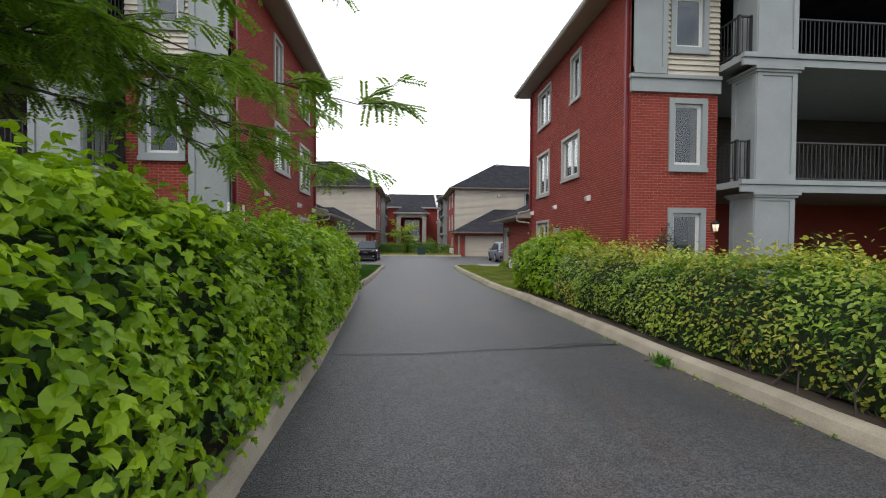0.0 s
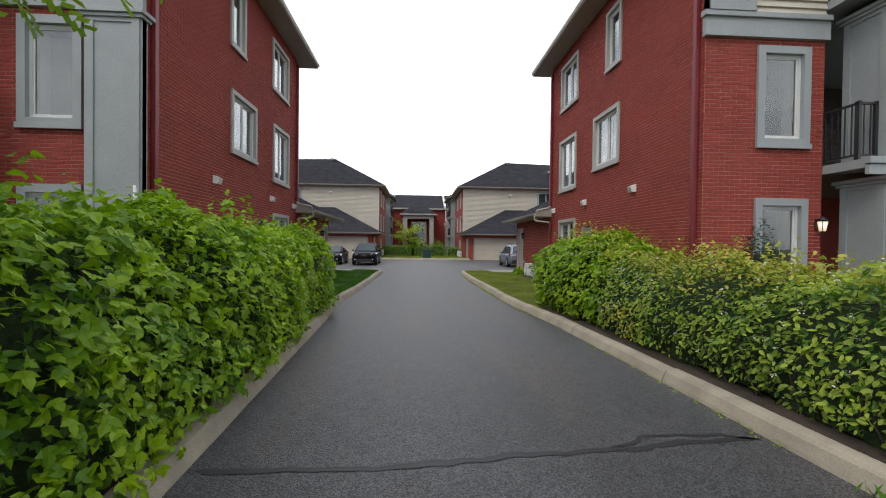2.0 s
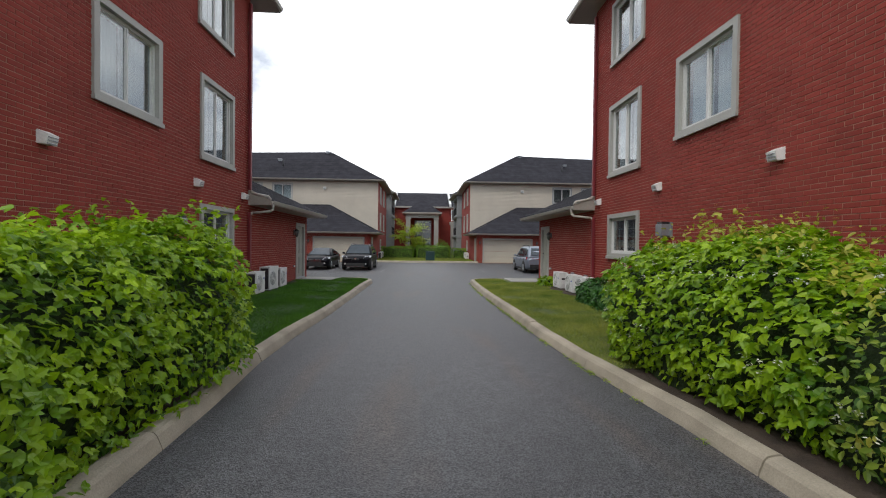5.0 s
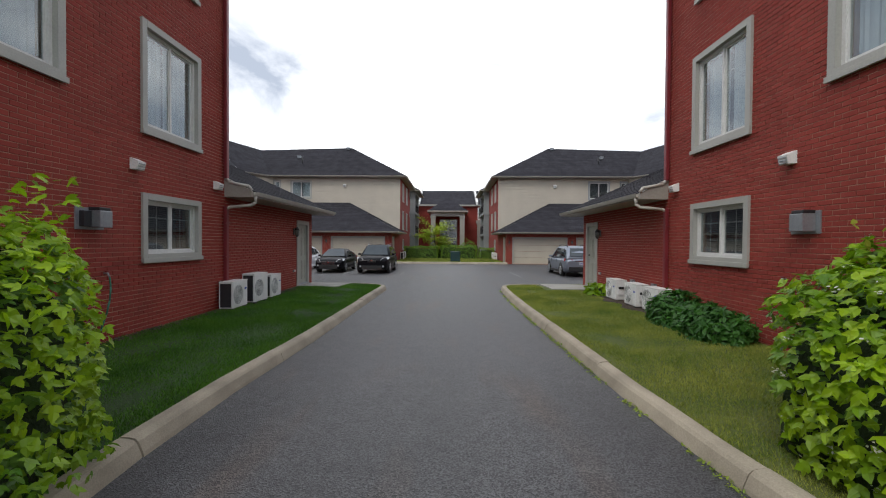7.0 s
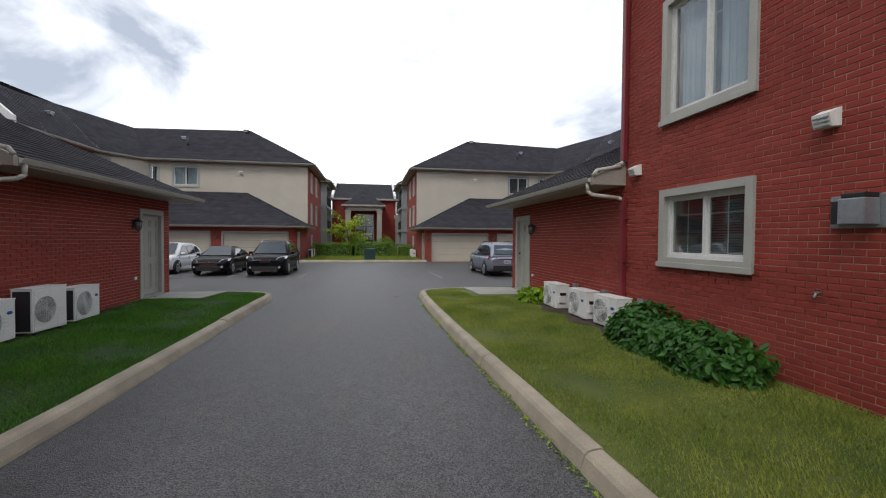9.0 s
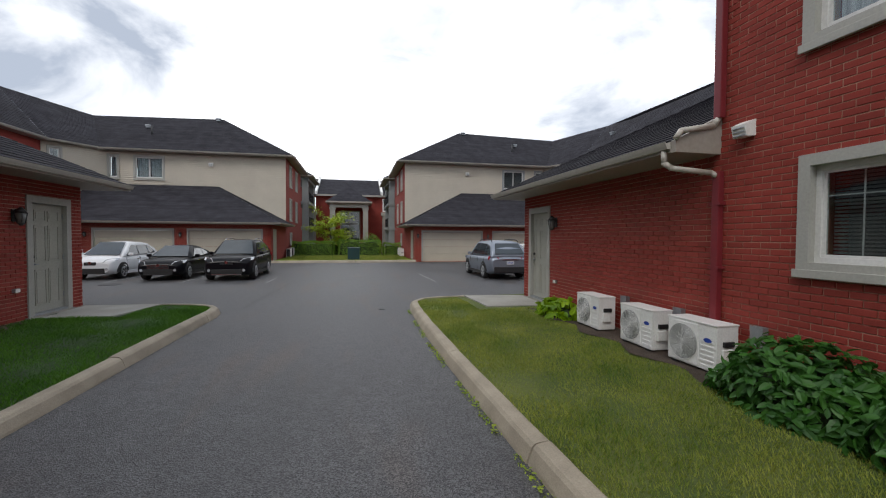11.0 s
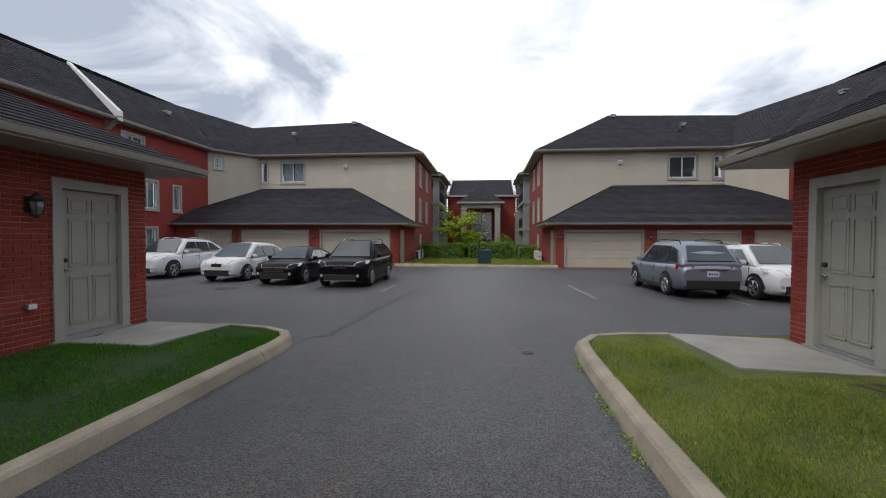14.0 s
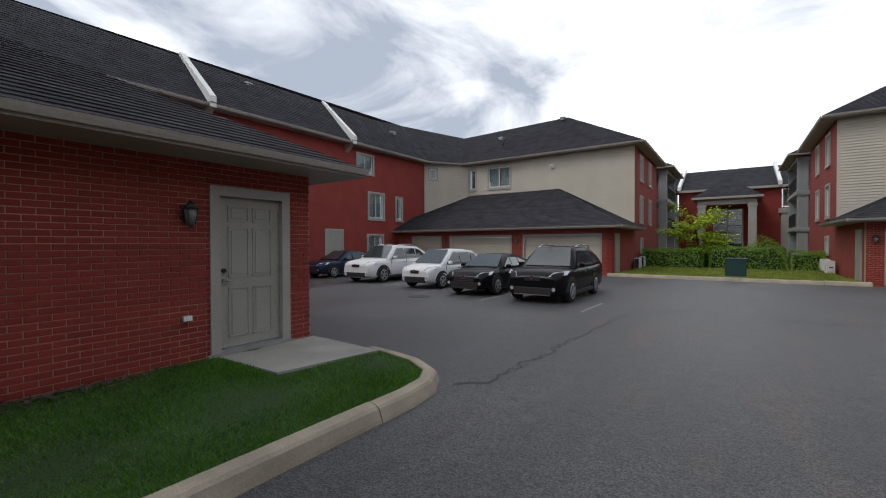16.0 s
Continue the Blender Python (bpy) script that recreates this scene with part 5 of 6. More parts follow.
def bush(name, label, cat, c, r, h, n, size, shape, material, group="", seed=1, flat=1.0):
    """A rounded shrub of single leaves on a lumpy dome round c, with a near-black shell painting the shade inside."""
    root = thing(name, label, cat, group, pose(*c))
    d = RNG.normal(0, 1, (n, 3))
    d[:, 2] = np.abs(d[:, 2])
    d /= np.linalg.norm(d, axis=1, keepdims=True)
    pos = d * np.array([r[0], r[1], h])
    pos *= (1 + lumps(d * 2.2, 1.0, 0.28, seed) - RNG.exponential(0.07, n))[:, None]
    pos[:, 2] = np.maximum(pos[:, 2], 0.03)
    lv = scatter("foliage", pos, d * (1, 1, 1.2), RNG.uniform(size * 0.7, size * 1.25, n), shape, material, droop=0.5, lean=0.5)
    lv.parent = root
    lv["kind"] = "stuff"
    # near-black dome inside the leaves, painted as their shade
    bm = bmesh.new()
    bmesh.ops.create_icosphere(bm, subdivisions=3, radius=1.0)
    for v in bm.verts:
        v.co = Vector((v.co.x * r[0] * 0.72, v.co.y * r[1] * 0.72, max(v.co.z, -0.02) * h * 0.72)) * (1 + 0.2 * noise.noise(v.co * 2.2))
    part("thicket", bm, SHADE_CORE, root)["kind"] = "stuff"
    return root


bush("shrub", "dark leafy shrub against the brick wall", "shrub", (6.0, 17.45, 0.14), (0.48, 0.78), 0.60, 1900, 0.11, OVAL, LEAF_DARK, "shrubs by the wall", 5)
bush("shrub", "dark leafy shrub against the brick wall", "shrub", (5.98, 16.35, 0.14), (0.5, 0.7), 0.52, 1600, 0.11, OVAL, LEAF_DARK, "shrubs by the wall", 6)
bush("hosta", "broad-leaved green hosta by the door", "hosta", (6.1, 22.1, 0.14), (0.36, 0.62), 0.32, 210, 0.21, OVAL, LEAF_HEDGE, "", 7)
bush("shrub", "rounded dark yew shrub by the front wall", "shrub", (6.9, 9.2, 0.12), (0.55, 0.5), 1.75, 3200, 0.07, SLIM, LEAF_YEW, "yews by the front", 8)
bush("shrub", "rounded dark yew shrub by the front wall", "shrub", (10.3, 8.5, 0.12), (0.75, 0.6), 1.55, 4200, 0.07, SLIM, LEAF_YEW, "yews by the front", 9)

# wooden trellis behind the hedge
r = thing("trellis", "weathered pale wooden lattice trellis standing behind the hedge", "trellis", "", pose(-3.34, 9.45, 0.13))
for k in range(2):
    part("post", one_box(-0.02, 0.84 * k - 0.02, 0.0, 0.02, 0.84 * k + 0.02, 2.30), HOOD, r)
for z in (0.25, 1.2):
    part("rail", one_box(-0.015, 0.02, z, 0.015, 0.82, z + 0.035), HOOD, r)
for k in range(8):
    z = 0.30 + 0.145 * k
    for sg in (1, -1):
        bm = bmesh.new()
        a, b = (0.03, 0.81) if sg > 0 else (0.81, 0.03)
        bar(bm, (0.008 * sg, a, z), (0.008 * sg, b, z + 0.80), 0.012, 0.03)
        part("slat", bm, HOOD, r)

# weeds along the kerbs
wp, wn_ = [], []
for (x, y), off in [(p, -0.16) for p in resample(R_KERB, 0.12) if 12 < p[1] < 24] + [(p, -0.16) for p in resample(R_KERB, 0.3) if p[1] <= 12]:
    if noise.noise((y * 1.1, 3.0, 0)) > -0.1:
        for j in range(14):
            wp.append((x + off + RNG.normal(0, 0.02), y + RNG.normal(0, 0.05), 0.005 + RNG.uniform(0, 0.02)))
            wn_.append((RNG.normal(0, .6), RNG.normal(0, .6), 1))
wd = scatter("weeds", np.array(wp), np.array(wn_), RNG.uniform(0.015, 0.045, len(wp)), OVAL, LEAF_SPIREA, droop=-0.2, lean=0.4)
tagged(wd, "small weeds in the joint between asphalt and kerb", "weeds", kind="stuff")
tp_, tn_ = [], []
for j in range(70):
    a = RNG.uniform(0, 6.3)
    tp_.append((4.02 + RNG.normal(0, 0.05), 4.75 + RNG.normal(0, 0.12), 0.01))
    tn_.append((math.cos(a), math.sin(a), 0.6))
tuft = scatter("grass_tuft", np.array(tp_), np.array(tn_), RNG.uniform(0.06, 0.15, 70), SLIM, GRASS_L, droop=-1.2, lean=0.2, spin=0.4)
tagged(tuft, "green grass tuft growing from the kerb joint", "weeds")


# lawns
def lawn_blades(name, edge, x_wall, density, material, label, hmin, hmax, seed):
    pts = []
    e = np.array(edge)
    for a, b in zip(e, e[1:]):
        dy = abs(b[1] - a[1])
        if dy < 0.02:
            continue
        w = abs(x_wall - (a[0] + b[0]) / 2)
        k = int(density * w * dy)
        t, u = RNG.uniform(0, 1, k), RNG.uniform(0, 1, k)
        q = a + (b - a) * t[:, None]
        pts.append(np.stack([q[:, 0] + (x_wall - q[:, 0]) * u, q[:, 1], 0.115 + 0.04 * u], 1))
    p = np.concatenate(pts)
    p = p[~((p[:, 0] > 5.82 + 0.12 * np.sin(p[:, 1] * 5.1)) & (p[:, 1] > 17.2) & (p[:, 1] < 22.9))]
    p = p[~(((p[:, 0] < -2.15) & (p[:, 1] > 23.42)) | ((p[:, 0] > 4.75) & (p[:, 1] > 23.05)))]
    hgt = RNG.uniform(hmin, hmax, len(p)) * (1 + lumps(p, 0.9, 0.9, seed))
    a = RNG.uniform(0, 2 * math.pi, len(p))
    c, s_ = np.cos(a), np.sin(a)
    tv = BLADE[0]
    wd_ = 0.006
    v = np.zeros((len(p), 4, 3))
    for i in range(4):
        lx, ly, lz = tv[i]
        v[:, i, 0] = p[:, 0] + c * lx * wd_ - s_ * ly * hgt * 0.8
        v[:, i, 1] = p[:, 1] + s_ * lx * wd_ + c * ly * hgt * 0.8
        v[:, i, 2] = p[:, 2] + lz * hgt
    ob = raw(name, v.reshape(-1, 3).tolist(), [(4 * i, 4 * i + 1, 4 * i + 2, 4 * i + 3) for i in range(len(p))], material)
    return tagged(ob, label, "grass", kind="stuff")


lawn_blades("grass", LAWN_L, -3.5, 4200, GRASS_L, "short lush green grass blades", 0.02, 0.055, 1)
lawn_blades("grass", LAWN_R, 6.4, 4200, GRASS_R, "patchy, partly yellow grass blades", 0.014, 0.045, 2)


# ---- trees ----
def limb(bm, p, d, length, r, bend, rnd, segs=7, tip=0.35):
    """A tapering bending branch; gives its points."""
    pts = [Vector(p)]
    d = Vector(d).normalized()
    for k in range(segs):
        d = (d + Vector((rnd.uniform(-.14, .14), rnd.uniform(-.14, .14), rnd.uniform(-.10, .10) + bend))).normalized()
        q = pts[-1] + d * (length / segs)
        cyl(bm, pts[-1], q, r * (1 - (1 - tip) * k / segs), r * (1 - (1 - tip) * (k + 1) / segs), n=7, cap=False)
        pts.append(q)
    return pts


lt = thing("locust_tree", "honey locust tree with fine feathery leaves over the hedge", "tree", "", pose(0, 0, 0))
rnd = random.Random(12)
bm = bmesh.new()
trunk = limb(bm, (-6.4, 4.4, 0.05), (0.02, 0, 1), 6.2, 0.20, 0.0, rnd, 8, 0.5)
part("trunk", bm, BARK, lt)
bm = bmesh.new()
twigs = []
goals = [(0.55, 3.2, 3.40), (0.40, 3.3, 3.65), (0.2, 3.4, 3.75), (-0.2, 3.0, 3.6), (0.3, 3.1, 3.95), (-0.6, 3.3, 3.4)]
for k in range(44):
    x = rnd.uniform(-5.0, -0.4)
    goals.append((x, rnd.uniform(1.4, min(5.6, 2.3 + (1.0 - x) / 1.3)), rnd.uniform(3.05, 5.6)))
for k, tgt in enumerate(goals):
    st = trunk[3 + k % 4]
    d = Vector(tgt) - st
    b = limb(bm, st, d + Vector((0, 0, 0.16 * d.length)), d.length * 0.99, 0.034, -0.035, rnd, 10, 0.15)
    for j in range(4, 11):
        for q in range(4):
            dd = d.normalized() * 0.8 + Vector((rnd.uniform(-.8, .8), rnd.uniform(-.8, .8), rnd.uniform(-.3, .2)))
            twigs.append(limb(bm, b[j], dd, rnd.uniform(0.35, 0.8), 0.006, -0.06, rnd, 5, 0.3))
part("limb_growth", bm, BARK, lt)["kind"] = "stuff"
lp, ld = [], []
vv, ff = [], []
for t in twigs:
    for p, q in zip(t[1:], t[2:]):
        for e in range(3):
            o = p.lerp(q, e / 3)
            tw = (q - p).normalized()
            rd = Vector((rnd.uniform(-1, 1), rnd.uniform(-1, 1), rnd.uniform(-0.5, 0.1)))
            ax = (rd + tw * 0.8).normalized()
            sd = ax.cross(Vector((rnd.uniform(-.3, .3), rnd.uniform(-.3, .3), 1))).normalized()
            ln = rnd.uniform(0.12, 0.21)
            for i in range(8):
                c = o + ax * ln * (i + 1) / 8 + Vector((0, 0, -0.03 * (i / 8) ** 2))
                for sg in (-1, 1):
                    tipv = c + sd * sg * 0.048 + ax * 0.018 + Vector((0, 0, rnd.uniform(-.012, .004)))
                    wv = ax * 0.0135
                    i0 = len(vv)
                    vv += [tuple(c), tuple(c.lerp(tipv, 0.5) + wv), tuple(tipv), tuple(c.lerp(tipv, 0.5) - wv)]
                    ff.append((i0, i0 + 1, i0 + 2, i0 + 3))
cr_ = raw("crown", vv, ff, LEAF_TREE)
cr_.parent = lt
cr_["kind"] = "stuff"

# ---- parked cars ----
TYRE = mat("tyre_rubber", (0.018, 0.018, 0.018), 0.85, var=0.1, scale=10, fine=60, bump=0.2)
RIM = mat("alloy_rim", (0.42, 0.43, 0.44), 0.3, 0.9, var=0.05, bump=0)
PLASTIC = mat("black_plastic", (0.02, 0.02, 0.021), 0.55, var=0.1, scale=8, fine=80, bump=0.1)
CHROME = mat("chrome_trim", (0.6, 0.6, 0.62), 0.12, 1.0, var=0.03, bump=0)
HEAD = mat("headlight_glass", (0.55, 0.57, 0.6), 0.08, 0.3, var=0.2, scale=20, bump=0)
TAIL = mat("tail_light_red", (0.32, 0.012, 0.02), 0.12, var=0.2, scale=12, bump=0)
PLATE = mat("number_plate", (0.55, 0.56, 0.6), 0.4, var=0.05, bump=0)
CARGLASS = mat("car_glass", (0.035, 0.045, 0.05), 0.04, 0.0, var=0.1, bump=0, spec=1.0)
CARGLASS.node_tree.nodes["Principled BSDF"].inputs["IOR"].default_value = 1.5


def paint(name, col, metal=0.0):
    m = mat(name, col, 0.45, metal, spec=0.06, var=0.04, scale=1.5, fine=300, bump=0, fine_amt=0.03)
    b = m.node_tree.nodes["Principled BSDF"]
    b.inputs["Coat Weight"].default_value, b.inputs["Coat Roughness"].default_value = 0.25, 0.05
    return m


def loft(bm, sections, close=True):
    rows = [[bm.verts.new(p) for p in s] for s in sections]
    n = len(rows[0])
    for a, b in zip(rows, rows[1:]):
        for k in range(n):
            f = bm.faces.new((a[k], a[(k + 1) % n], b[(k + 1) % n], b[k]))
            f.smooth = True
    if close:
        bm.faces.new(rows[0])
        bm.faces.new(rows[-1][::-1])


def car(m, label, group, color, L=4.1, W=1.66, H=1.52, wb=2.4, belt=0.92, hood=0.90, r=0.325, front=0.78,
        ws0=0.25, ws1=0.42, rf=0.80, rb=0.97, tumble=0.80, rails=True, cladding=True, grille="slats", chrome=True):
    """A car in its own frame: nose at x = 0, tail at x = L, standing on z = 0, its middle line at y = 0."""
    car_ = thing("car", label, "car", group, m)
    hw = W / 2
    st = [(0.0, 0.78, 0.30, hood - 0.24), (0.025, 0.88, 0.24, hood - 0.13), (0.07, 0.95, 0.20, hood - 0.05), (0.16, 0.99, 0.19, hood), (ws0 + 0.02, 1.0, 0.19, belt), (0.5, 1.0, 0.19, belt + 0.01),
          (0.75, 1.0, 0.19, belt + 0.03), (0.90, 0.985, 0.22, belt + 0.05), (0.97, 0.94, 0.28, belt + 0.04), (1.0, 0.87, 0.36, belt - 0.10)]
    secs = []
    for x, w, z0, z1 in st:
        y = hw * w
        zz = z1 - z0
        half = [(y * 0.86, z0), (y * 0.97, z0 + 0.10 * zz), (y * 1.0, z0 + 0.45 * zz), (y * 0.985, z0 + 0.78 * zz), (y * 0.93, z0 + 0.95 * zz), (y * 0.72, z1), (y * 0.35, z1 + 0.018)]
        secs.append([(x * L, a, b) for a, b in half] + [(x * L, -a, b) for a, b in half[::-1]])
    bm = bmesh.new()
    loft(bm, secs)
    body = part("body", bm, color, car_)
    # cabin
    zr = H - 0.02
    yb, yt = hw * 0.93, hw * tumble * 0.86
    A, B, C, D = ws0 * L, ws1 * L, rf * L, rb * L
    zA, zD = belt - 0.02, belt + 0.03
    zC = zr - 0.05
    bm = bmesh.new()
    secs = []
    for x, z, yy in ((A, zA + 0.01, yb), ((A + B) / 2, (zA + zr) / 2 + 0.02, (yb + yt) / 2 + 0.01), (B - 0.03, zr - 0.03, yt + 0.01), (B + 0.12, zr, yt), ((B + C) / 2, zr + 0.015, yt + 0.015), (C, zC, yt), ((C + D) / 2 + 0.06, (zC + zD) / 2 + 0.03, (yb + yt) / 2), (D, zD, yb * 0.95)):
        zb = belt - 0.03
        secs.append([(x, yb, zb), (x, yb * 0.985 + (yy - yb) * 0.25, zb + (z - zb) * 0.25), (x, yy + 0.02, z - 0.04 * min(1, (z - zb) * 3)), (x, yy - 0.05, z), (x, 0, z + 0.02),
                     (x, -yy + 0.05, z), (x, -yy - 0.02, z - 0.04 * min(1, (z - zb) * 3)), (x, -yb * 0.985 - (yy - yb) * 0.25, zb + (z - zb) * 0.25), (x, -yb, zb)])
    loft(bm, secs)
    part("cabin", bm, color, car_)
    # glass, just proud of the cabin
    g = 0.012

    def pane(name, pts, parent=car_, material=CARGLASS, thick=0.006):
        bm = bmesh.new()
        f = bm.faces.new([bm.verts.new(p) for p in pts])
        bmesh.ops.recalc_face_normals(bm, faces=[f])
        ex = bmesh.ops.extrude_face_region(bm, geom=[f])
        nn = f.normal.copy()
        bmesh.ops.translate(bm, vec=nn * -thick, verts=[v for v in ex["geom"] if isinstance(v, bmesh.types.BMVert)])
        return part(name, bm, material, parent)

    def slope(t, inset, sg):
        """A spot on the windscreen's slant."""
        x, z = A + (B - A) * t, zA + (zr - zA) * t
        n = Vector((-(zr - zA), 0, B - A)).normalized() * 0.055
        return (x + n.x, sg * ((yb + (yt - yb) * t) - inset), z + n.z)
    pane("windscreen", [slope(0.06, 0.09, 1), slope(0.06, 0.09, -1), slope(0.93, 0.09, -1), slope(0.93, 0.09, 1)])

    def rear(t, inset, sg):
        x, z = D + (C - D) * t, zD + (zC - zD) * t
        n = Vector((zC - zD, 0, D - C)).normalized() * 0.075
        return (x + n.x, sg * ((yb * 0.95 + (yt - yb * 0.95) * t) - inset), z + n.z * 0.6)
    pane("rear_window", [rear(0.12, 0.1, 1), rear(0.12, 0.1, -1), rear(0.86, 0.1, -1), rear(0.86, 0.1, 1)])
    for sg in (1, -1):
        def sd(x, t):
            z = belt + 0.05 + (zr - 0.10 - belt - 0.05) * t
            return (x, sg * (yb + (yt - yb) * (z - belt) / (zr - belt) + g + 0.012), z)
        mid, bk = A + (C - A) * 0.52, A + (C - A) * 0.86
        pane("side_window", [sd(A + 0.30, 0.0), sd(mid - 0.03, 0.0), sd(mid - 0.03, 1.0), sd(B + 0.02, 1.0)])
        pane("side_window", [sd(mid + 0.03, 0.0), sd(bk - 0.03, 0.0), sd(bk - 0.03, 0.98), sd(mid + 0.03, 1.0)])
        pane("quarter_window", [sd(bk + 0.03, 0.06), sd(D - 0.34, 0.12), sd(C - 0.02, 0.80), sd(bk + 0.03, 0.96)])
        # doors: shut lines, handles, sill
        for x in (A + 0.22, mid, bk + 0.04):
            part("shut_line", one_box(x - 0.004, sg * hw * 0.985 - 0.008, 0.34, x + 0.004, sg * hw * 0.985 + 0.012, belt - 0.06), PLASTIC, body)
        for x in (mid - 0.24, bk - 0.16):
            part("door_handle", one_box(x, sg * hw * 0.975 - 0.02, belt - 0.15, x + 0.17, sg * hw * 0.975 + 0.03, belt - 0.12, bev=0.008), CHROME if chrome else color, body)
        part("sill", one_box(0.22 * L, sg * hw * 0.96 - 0.035, 0.18, 0.80 * L, sg * hw * 0.96 + 0.035, 0.30, bev=0.02), PLASTIC if cladding else color, body)
        mir = part("door_mirror", one_box(A + 0.30, sg * (hw + 0.08) - 0.08, belt + 0.02, A + 0.40, sg * (hw + 0.08) + 0.08, belt + 0.13, bev=0.03), color, car_)
        part("mirror_arm", one_box(A + 0.33, sg * (hw - 0.03) - 0.06, belt + 0.01, A + 0.40, sg * (hw - 0.03) + 0.06, belt + 0.05, bev=0.01), PLASTIC, mir)
        # lamps
        yl = sg * hw * 0.66
        hp = [(0.02 * L, sg * hw * 0.50, hood - 0.22), (0.10 * L, sg * hw * 0.955, hood - 0.17), (0.14 * L, sg * hw * 0.965, hood - 0.07), (0.055 * L, sg * hw * 0.60, hood - 0.11)]
        pane("headlight", [(x - 0.055, y * 1.035, z + 0.015) for x, y, z in hp], material=HEAD, thick=0.03)
        fog = bmesh.new()
        cyl(fog, (0.004 * L, sg * hw * 0.70, 0.40), (0.004 * L - 0.02, sg * hw * 0.70, 0.40), 0.05, n=14)
        part("fog_lamp", fog, HEAD, car_)
        tp = [(0.995 * L + 0.03, sg * hw * 0.56, belt - 0.14), (0.93 * L, sg * hw * 1.0, belt - 0.12), (0.93 * L, sg * hw * 0.985, belt + 0.02), (0.985 * L + 0.03, sg * hw * 0.58, belt - 0.02)]
        pane("tail_light", tp, material=TAIL, thick=0.03)
        if rails:
            bm = bmesh.new()
            pts = [(B + 0.20, sg * (yt - 0.02), zr - 0.01), (B + 0.30, sg * (yt - 0.02), zr + 0.06), ((B + C) / 2, sg * (yt - 0.01), zr + 0.075), (C - 0.15, sg * (yt - 0.02), zr + 0.045), (C - 0.05, sg * (yt - 0.02), zr - 0.04)]
            pipe(bm, pts, 0.018, n=8)
            part("roof_rail", bm, CHROME if chrome else PLASTIC, car_)
    # front
    gm = PLASTIC
    gw = 0.46 if grille == "slats" else 0.26
    part("grille", one_box(-0.012, -hw * gw, hood - (0.36 if grille == "slats" else 0.31), 0.06, hw * gw, hood - 0.19, bev=0.02), gm, car_)
    if grille == "slats":
        for k in range(3):
            z = hood - 0.33 + 0.055 * k
            part("grille_bar", one_box(-0.022, -hw * 0.44, z, 0.0, hw * 0.44, z + 0.014), CHROME if chrome else PLASTIC, car_)
    part("lower_intake", one_box(-0.010, -hw * 0.62, 0.26, 0.05, hw * 0.62, 0.44, bev=0.02), PLASTIC, car_)
    part("bumper_lip", one_box(-0.02, -hw * 0.60, 0.225, 0.06, hw * 0.60, 0.26, bev=0.01), CHROME if cladding and chrome else PLASTIC, car_)
    bm = bmesh.new()
    cyl(bm, (-0.018, 0, hood - 0.22), (-0.03, 0, hood - 0.22), 0.055, n=20)
    part("badge", bm, CHROME, car_, "plain chrome badge")
    # tail
    part("rear_bumper", one_box(L - 0.07, -hw * 0.80, 0.28, L + 0.03, hw * 0.80, 0.52, bev=0.03), PLASTIC if cladding else color, car_)
    part("tailgate_trim", one_box(L - 0.02, -hw * 0.42, belt - 0.13, L + 0.02, hw * 0.42, belt - 0.09, bev=0.008), CHROME, car_)
    pl = part("number_plate", one_box(L + 0.005, -0.15, belt - 0.30, L + 0.02, 0.15, belt - 0.15), PLATE, car_)
    for k in range(6):
        part("plate_mark", one_box(L + 0.02, -0.115 + 0.04 * k, belt - 0.255, L + 0.022, -0.09 + 0.04 * k, belt - 0.20), BADGE, pl)
    part("wiper", one_box(A + 0.08, -0.5, belt + 0.03, A + 0.10, 0.35, belt + 0.045), PLASTIC, car_)
    # wheels and arches
    fx = front
    for x in (fx, fx + wb):
        for sg in (1, -1):
            ym = sg * (hw - 0.10)
            bm = bmesh.new()
            n = 26
            yo = sg * (hw + 0.004)
            arch = []
            for k in range(n + 1):
                a = math.pi * k / n
                arch.append(((r + 0.085) * math.cos(a), (r + 0.085) * math.sin(a)))
            va = [bm.verts.new((x + p, yo, r + q)) for p, q in arch]
            vb = [bm.verts.new((x + p * 0.5, yo - sg * 0.02, r + q * 0.5)) for p, q in arch]
            vc = [bm.verts.new((x + p, sg * (hw * 0.86), r + q)) for p, q in arch]
            for k in range(n):
                bm.faces.new((va[k], va[k + 1], vb[k + 1], vb[k]))
                bm.faces.new((va[k], va[k + 1], vc[k + 1], vc[k]))
            part("wheel_arch", bm, PLASTIC, body)
            wheel = part("wheel", wheel_tyre(x, ym, r, sg), TYRE, car_)
            bm = bmesh.new()
            cyl(bm, (x, ym + sg * 0.085, r), (x, ym + sg * 0.095, r), r * 0.66, n=24)
            part("brake_shade", bm, PLASTIC, wheel)
            bm = bmesh.new()
            for k in range(20):
                a, b = 2 * math.pi * k / 20, 2 * math.pi * (k + 1) / 20
                q = r * 0.64
                cyl(bm, (x + q * math.cos(a), ym + sg * 0.115, r + q * math.sin(a)), (x + q * math.cos(b), ym + sg * 0.115, r + q * math.sin(b)), 0.018, n=6, cap=False)
            part("rim", bm, RIM, wheel)
            for k in range(5):
                a = 2 * math.pi * k / 5 + 0.3
                bm = bmesh.new()
                for da in (-0.16, 0.16):
                    cyl(bm, (x, ym + sg * 0.115, r), (x + r * 0.63 * math.cos(a + da), ym + sg * 0.118, r + r * 0.63 * math.sin(a + da)), 0.022, 0.014, n=6)
                part("spoke", bm, RIM, wheel)
    return car_


